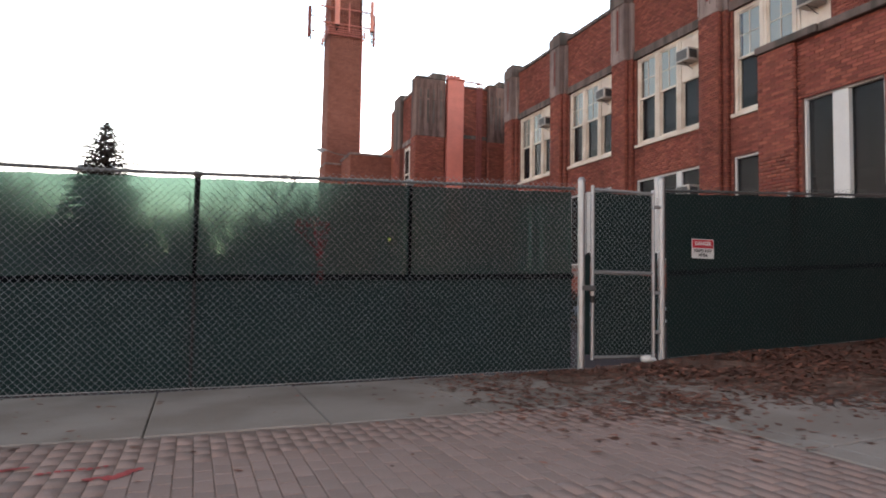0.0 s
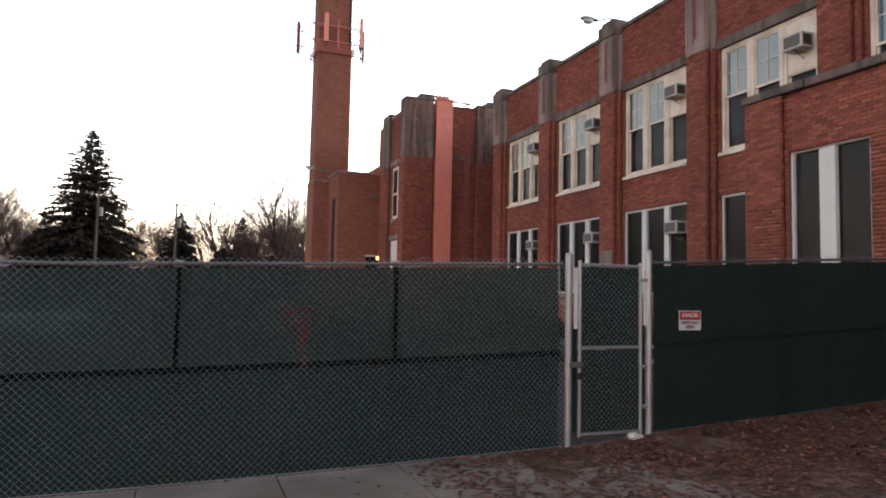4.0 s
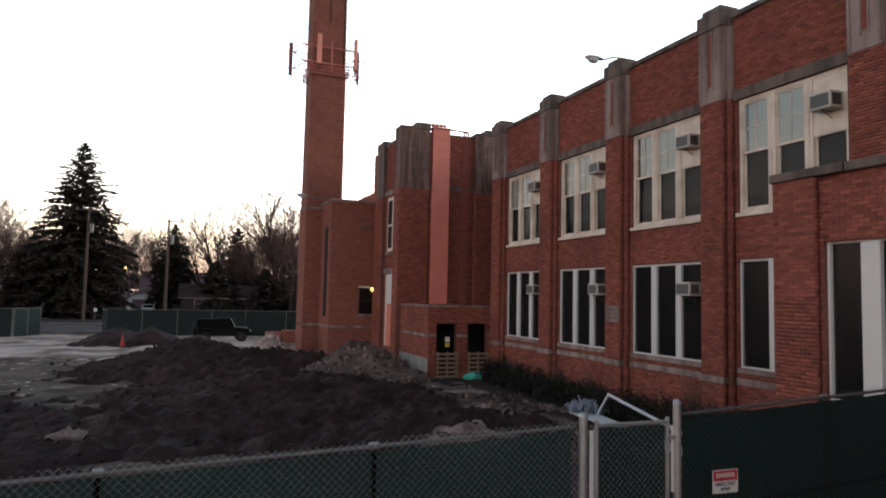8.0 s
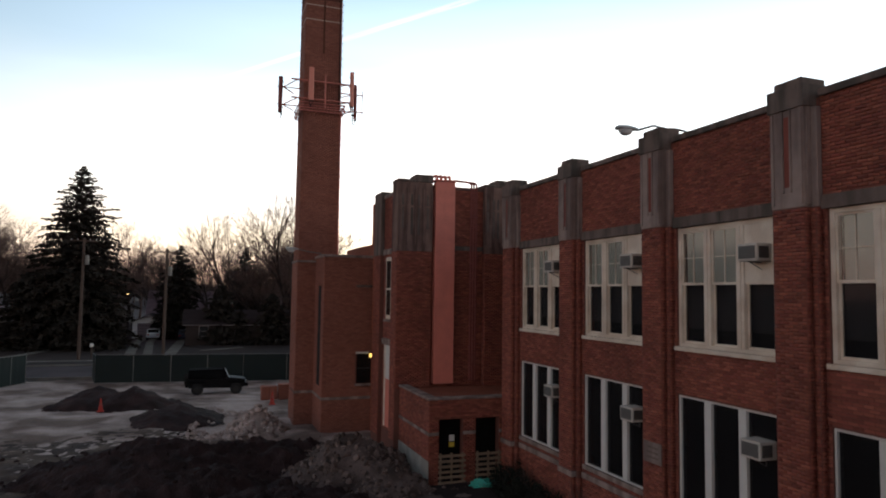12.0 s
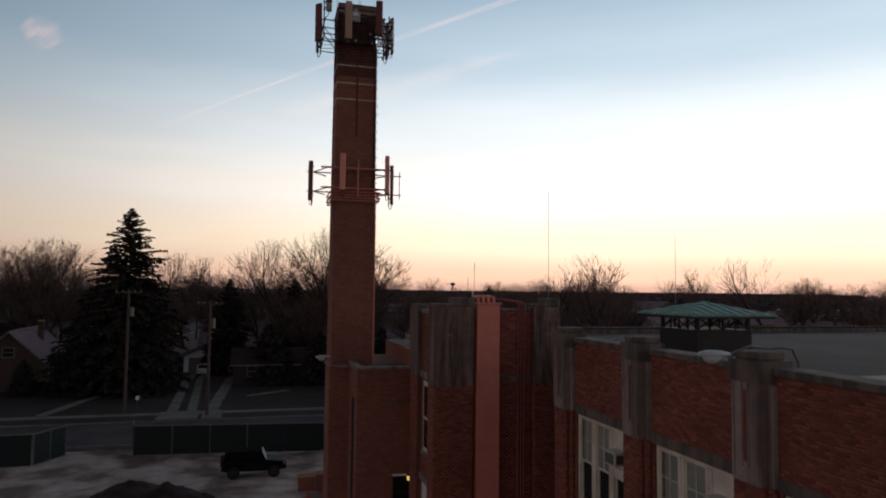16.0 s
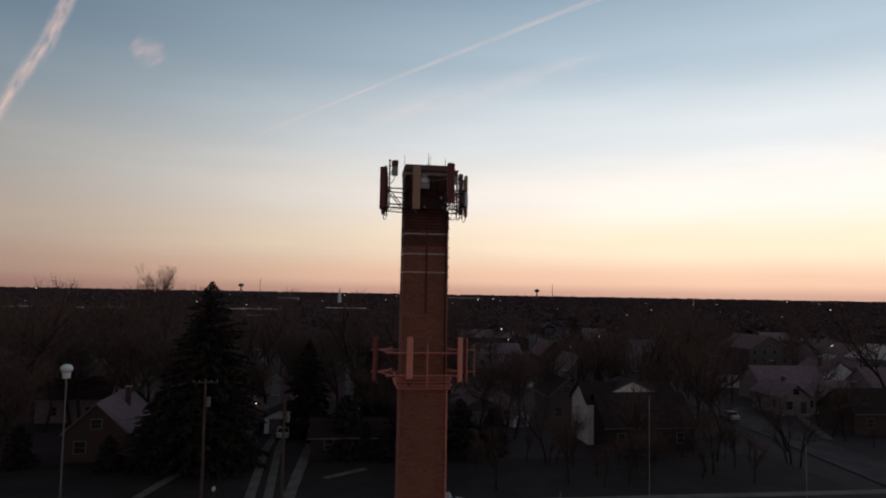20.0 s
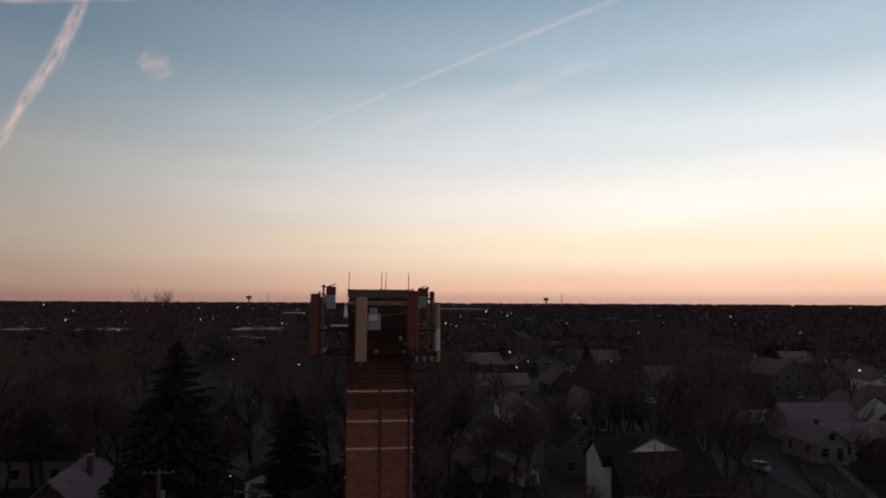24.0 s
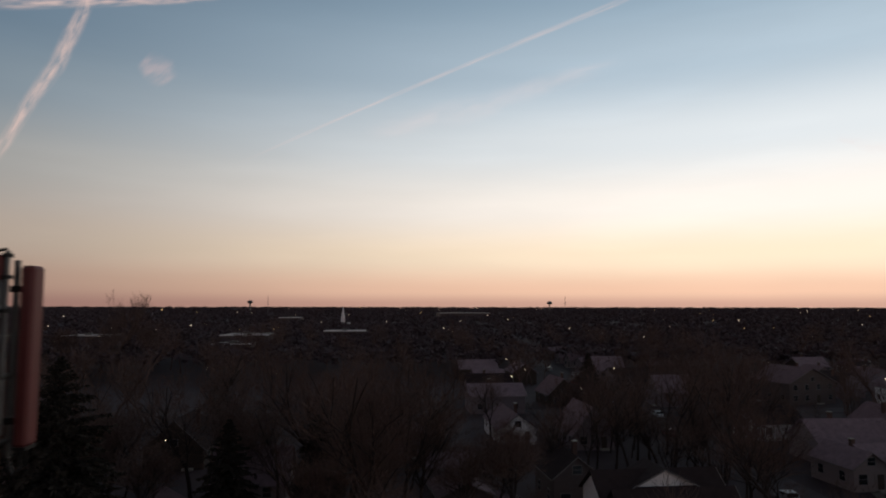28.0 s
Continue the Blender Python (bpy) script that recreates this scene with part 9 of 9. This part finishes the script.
def flat_store(x, y, wide, deep, high):
    """A low commercial block with a pale coated roof inside a parapet."""
    b = thing("store_building", (x, y, 0), "low flat-roofed store with a pale roof among the trees", "store", "flat-roofed stores")
    part("wall", boxed(x - wide / 2, x + wide / 2, y, y + deep, 0, high), MATS["siding_taupe"], b)
    part("roof", boxed(x - wide / 2 + 0.3, x + wide / 2 - 0.3, y + 0.3, y + deep - 0.3, high, high + 0.1), MATS["pale_roof_coating"], b)
    part("coping", boxed(x - wide / 2 - 0.1, x + wide / 2 + 0.1, y - 0.1, y + 0.3, high, high + 0.5), MATS["siding_white"], b)
    part("roof_unit", boxed(x - 2, x + 1, y + deep * 0.4, y + deep * 0.4 + 2, high + 0.1, high + 1.4), STEEL, b)
    for k in range(int(wide / 5)):
        part("shop_window", boxed(x - wide / 2 + 1 + 5 * k, x - wide / 2 + 4.6 + 5 * k, y - 0.06, y, 0.6, 3.0), MATS["house_window"], b)


for x, y, wide, deep, high in ((-47, 400, 25, 34, 9.5), (-176, 410, 18, 26, 9), (-60, 754, 22, 40, 12), (-43, 344, 17, 22, 8), (4, 452, 26, 26, 9.5), (-131, 410, 24, 26, 9), (176, 1080, 80, 60, 13)):
    flat_store(x, y, wide, deep, high)
ch = thing("church", (-3.4, 690, 0), "small white church with a tall steeple", "church")
part("nave", boxed(-9, 3, 690, 712, 0, 8), MATS["siding_white"], ch)
bm = bmesh.new()
prism(bm, [(-5.2, 686), (-1.6, 686), (-1.6, 690), (-5.2, 690)], 0, 13)
part("tower", bm, MATS["siding_white"], ch)
part("steeple", tube(bmesh.new(), (-3.4, 688, 13), (-3.4, 688, 24), 2.0, 0.15, n=6), MATS["siding_white"], ch)


def trail_material(name, tint, strength, cover, scale):
    m = bpy.data.materials.new(name)
    MATS[name] = m
    m.use_nodes = True
    nt = m.node_tree
    nt.nodes.remove(nt.nodes["Principled BSDF"])
    N, L = nt.nodes.new, nt.links.new
    uv, split = N("ShaderNodeTexCoord"), N("ShaderNodeSeparateXYZ")
    L(uv.outputs["UV"], split.inputs[0])
    across = N("ShaderNodeMath")
    across.operation = "PINGPONG"
    across.inputs[1].default_value = 0.5
    L(split.outputs[1], across.inputs[0])
    soft, ends = N("ShaderNodeMapRange"), N("ShaderNodeMapRange")
    soft.interpolation_type = ends.interpolation_type = "SMOOTHSTEP"
    soft.inputs[1].default_value, soft.inputs[2].default_value = 0.0, 0.5
    L(across.outputs[0], soft.inputs[0])
    pp = N("ShaderNodeMath")
    pp.operation = "PINGPONG"
    pp.inputs[1].default_value = 0.5
    L(split.outputs[0], pp.inputs[0])
    ends.inputs[1].default_value, ends.inputs[2].default_value = 0.0, 0.14
    L(pp.outputs[0], ends.inputs[0])
    n, r = N("ShaderNodeTexNoise"), N("ShaderNodeMapRange")
    n.inputs["Scale"].default_value, n.inputs["Detail"].default_value = scale, 6.0
    mp = N("ShaderNodeMapping")
    mp.inputs["Scale"].default_value = (1.0, 0.35, 1.0)
    L(uv.outputs["UV"], mp.inputs[0])
    L(mp.outputs[0], n.inputs["Vector"])
    r.inputs[1].default_value, r.inputs[2].default_value = 0.30, 0.62
    L(n.outputs[0], r.inputs[0])
    a, b, c = N("ShaderNodeMath"), N("ShaderNodeMath"), N("ShaderNodeMath")
    for q in (a, b, c):
        q.operation = "MULTIPLY"
    L(soft.outputs[0], a.inputs[0])
    L(ends.outputs[0], a.inputs[1])
    L(a.outputs[0], b.inputs[0])
    L(r.outputs[0], b.inputs[1])
    L(b.outputs[0], c.inputs[0])
    c.inputs[1].default_value = cover
    em, tr, mix = N("ShaderNodeEmission"), N("ShaderNodeBsdfTransparent"), N("ShaderNodeMixShader")
    em.inputs[0].default_value, em.inputs[1].default_value = (*tint, 1), strength
    L(c.outputs[0], mix.inputs[0])
    L(tr.outputs[0], mix.inputs[1])
    L(em.outputs[0], mix.inputs[2])
    L(mix.outputs[0], nt.nodes["Material Output"].inputs[0])
    return m


trail_material("wisp_pink", (0.95, 0.68, 0.64), 0.84, 0.42, 3.0)
trail_material("contrail_bright", (0.92, 0.70, 0.63), 0.80, 0.78, 9.0)
trail_material("contrail_thin", (0.92, 0.76, 0.72), 0.86, 0.46, 9.0)
trail_material("contrail_faint", (1.0, 0.84, 0.80), 0.92, 0.22, 5.0)


def sky_way(azimuth, height):
    a, e = radians(azimuth), radians(height)
    return Vector((math.sin(a) * math.cos(e), math.cos(a) * math.cos(e), math.sin(e)))


def contrail(points, wide, mat, label):
    """A strip of lit vapour far away, through (azimuth, height) in degrees."""
    c, R = Vector((9, 26, 26)), 4200.0
    ws = [sky_way(*p) for p in points]
    me = bpy.data.meshes.new("contrail")
    V, F = [], []
    for i, w in enumerate(ws):
        t = (ws[min(i + 1, len(ws) - 1)] - ws[max(i - 1, 0)]).normalized()
        s = w.cross(t).normalized() * R * radians(wide[i]) * 0.85
        V += [tuple(c + w * R - s), tuple(c + w * R + s)]
    for i in range(len(ws) - 1):
        F.append((2 * i, 2 * i + 2, 2 * i + 3, 2 * i + 1))
    me.from_pydata(V, [], F)
    uv = me.uv_layers.new(name="UVMap")
    n = len(ws) - 1
    for i in range(n):
        for j, (u, v) in enumerate(((i / n, 0), ((i + 1) / n, 0), ((i + 1) / n, 1), (i / n, 1))):
            uv.data[4 * i + j].uv = (u, v)
    me.materials.append(mat)
    ob = new("contrail", me)
    ob.visible_shadow = False
    tagged(ob, label, "contrail", "contrails in the sky", "structure")


contrail([(-10.77, 11.05), (-3.32, 14.83), (4.35, 18.18), (11.22, 20.77), (17.56, 22.85), (22.31, 24.14), (27.33, 25.48)], [0.16, 0.22, 0.28, 0.32, 0.36, 0.4, 0.4], MATS["contrail_thin"], "thin straight contrail lit by the afterglow")
contrail([(-27.44, 9.24), (-26.23, 11.95), (-24.98, 14.71), (-23.48, 17.32), (-22.66, 19.43), (-21.81, 21.53), (-21.34, 23.91)], [0.55, 0.65, 0.75, 0.85, 0.85, 0.7, 0.6], MATS["contrail_bright"], "broad spreading contrail")
contrail([(-28.64, 20.36), (-22.39, 21.88), (-16.91, 22.95), (-11.57, 23.89)], [0.6, 0.6, 0.5, 0.3], MATS["contrail_bright"], "contrail high in the sky")
contrail([(-0.46, 14.17), (6.31, 15.69), (11.2, 16.81), (16.06, 18.25), (22.67, 19.63)], [1.2, 1.8, 1.6, 1.3, 0.8], MATS["contrail_faint"], "faint old contrail")
contrail([(37.4, 12.27), (39.87, 11.25), (43.5, 10.13)], [0.5, 0.7, 0.8], MATS["contrail_faint"], "faint wisp of cirrus")
contrail([(-17.57, 18.86), (-16.39, 17.98), (-15.66, 17.03)], [1.2, 1.8, 1.2], MATS["wisp_pink"], "small wisp of pink cirrus")
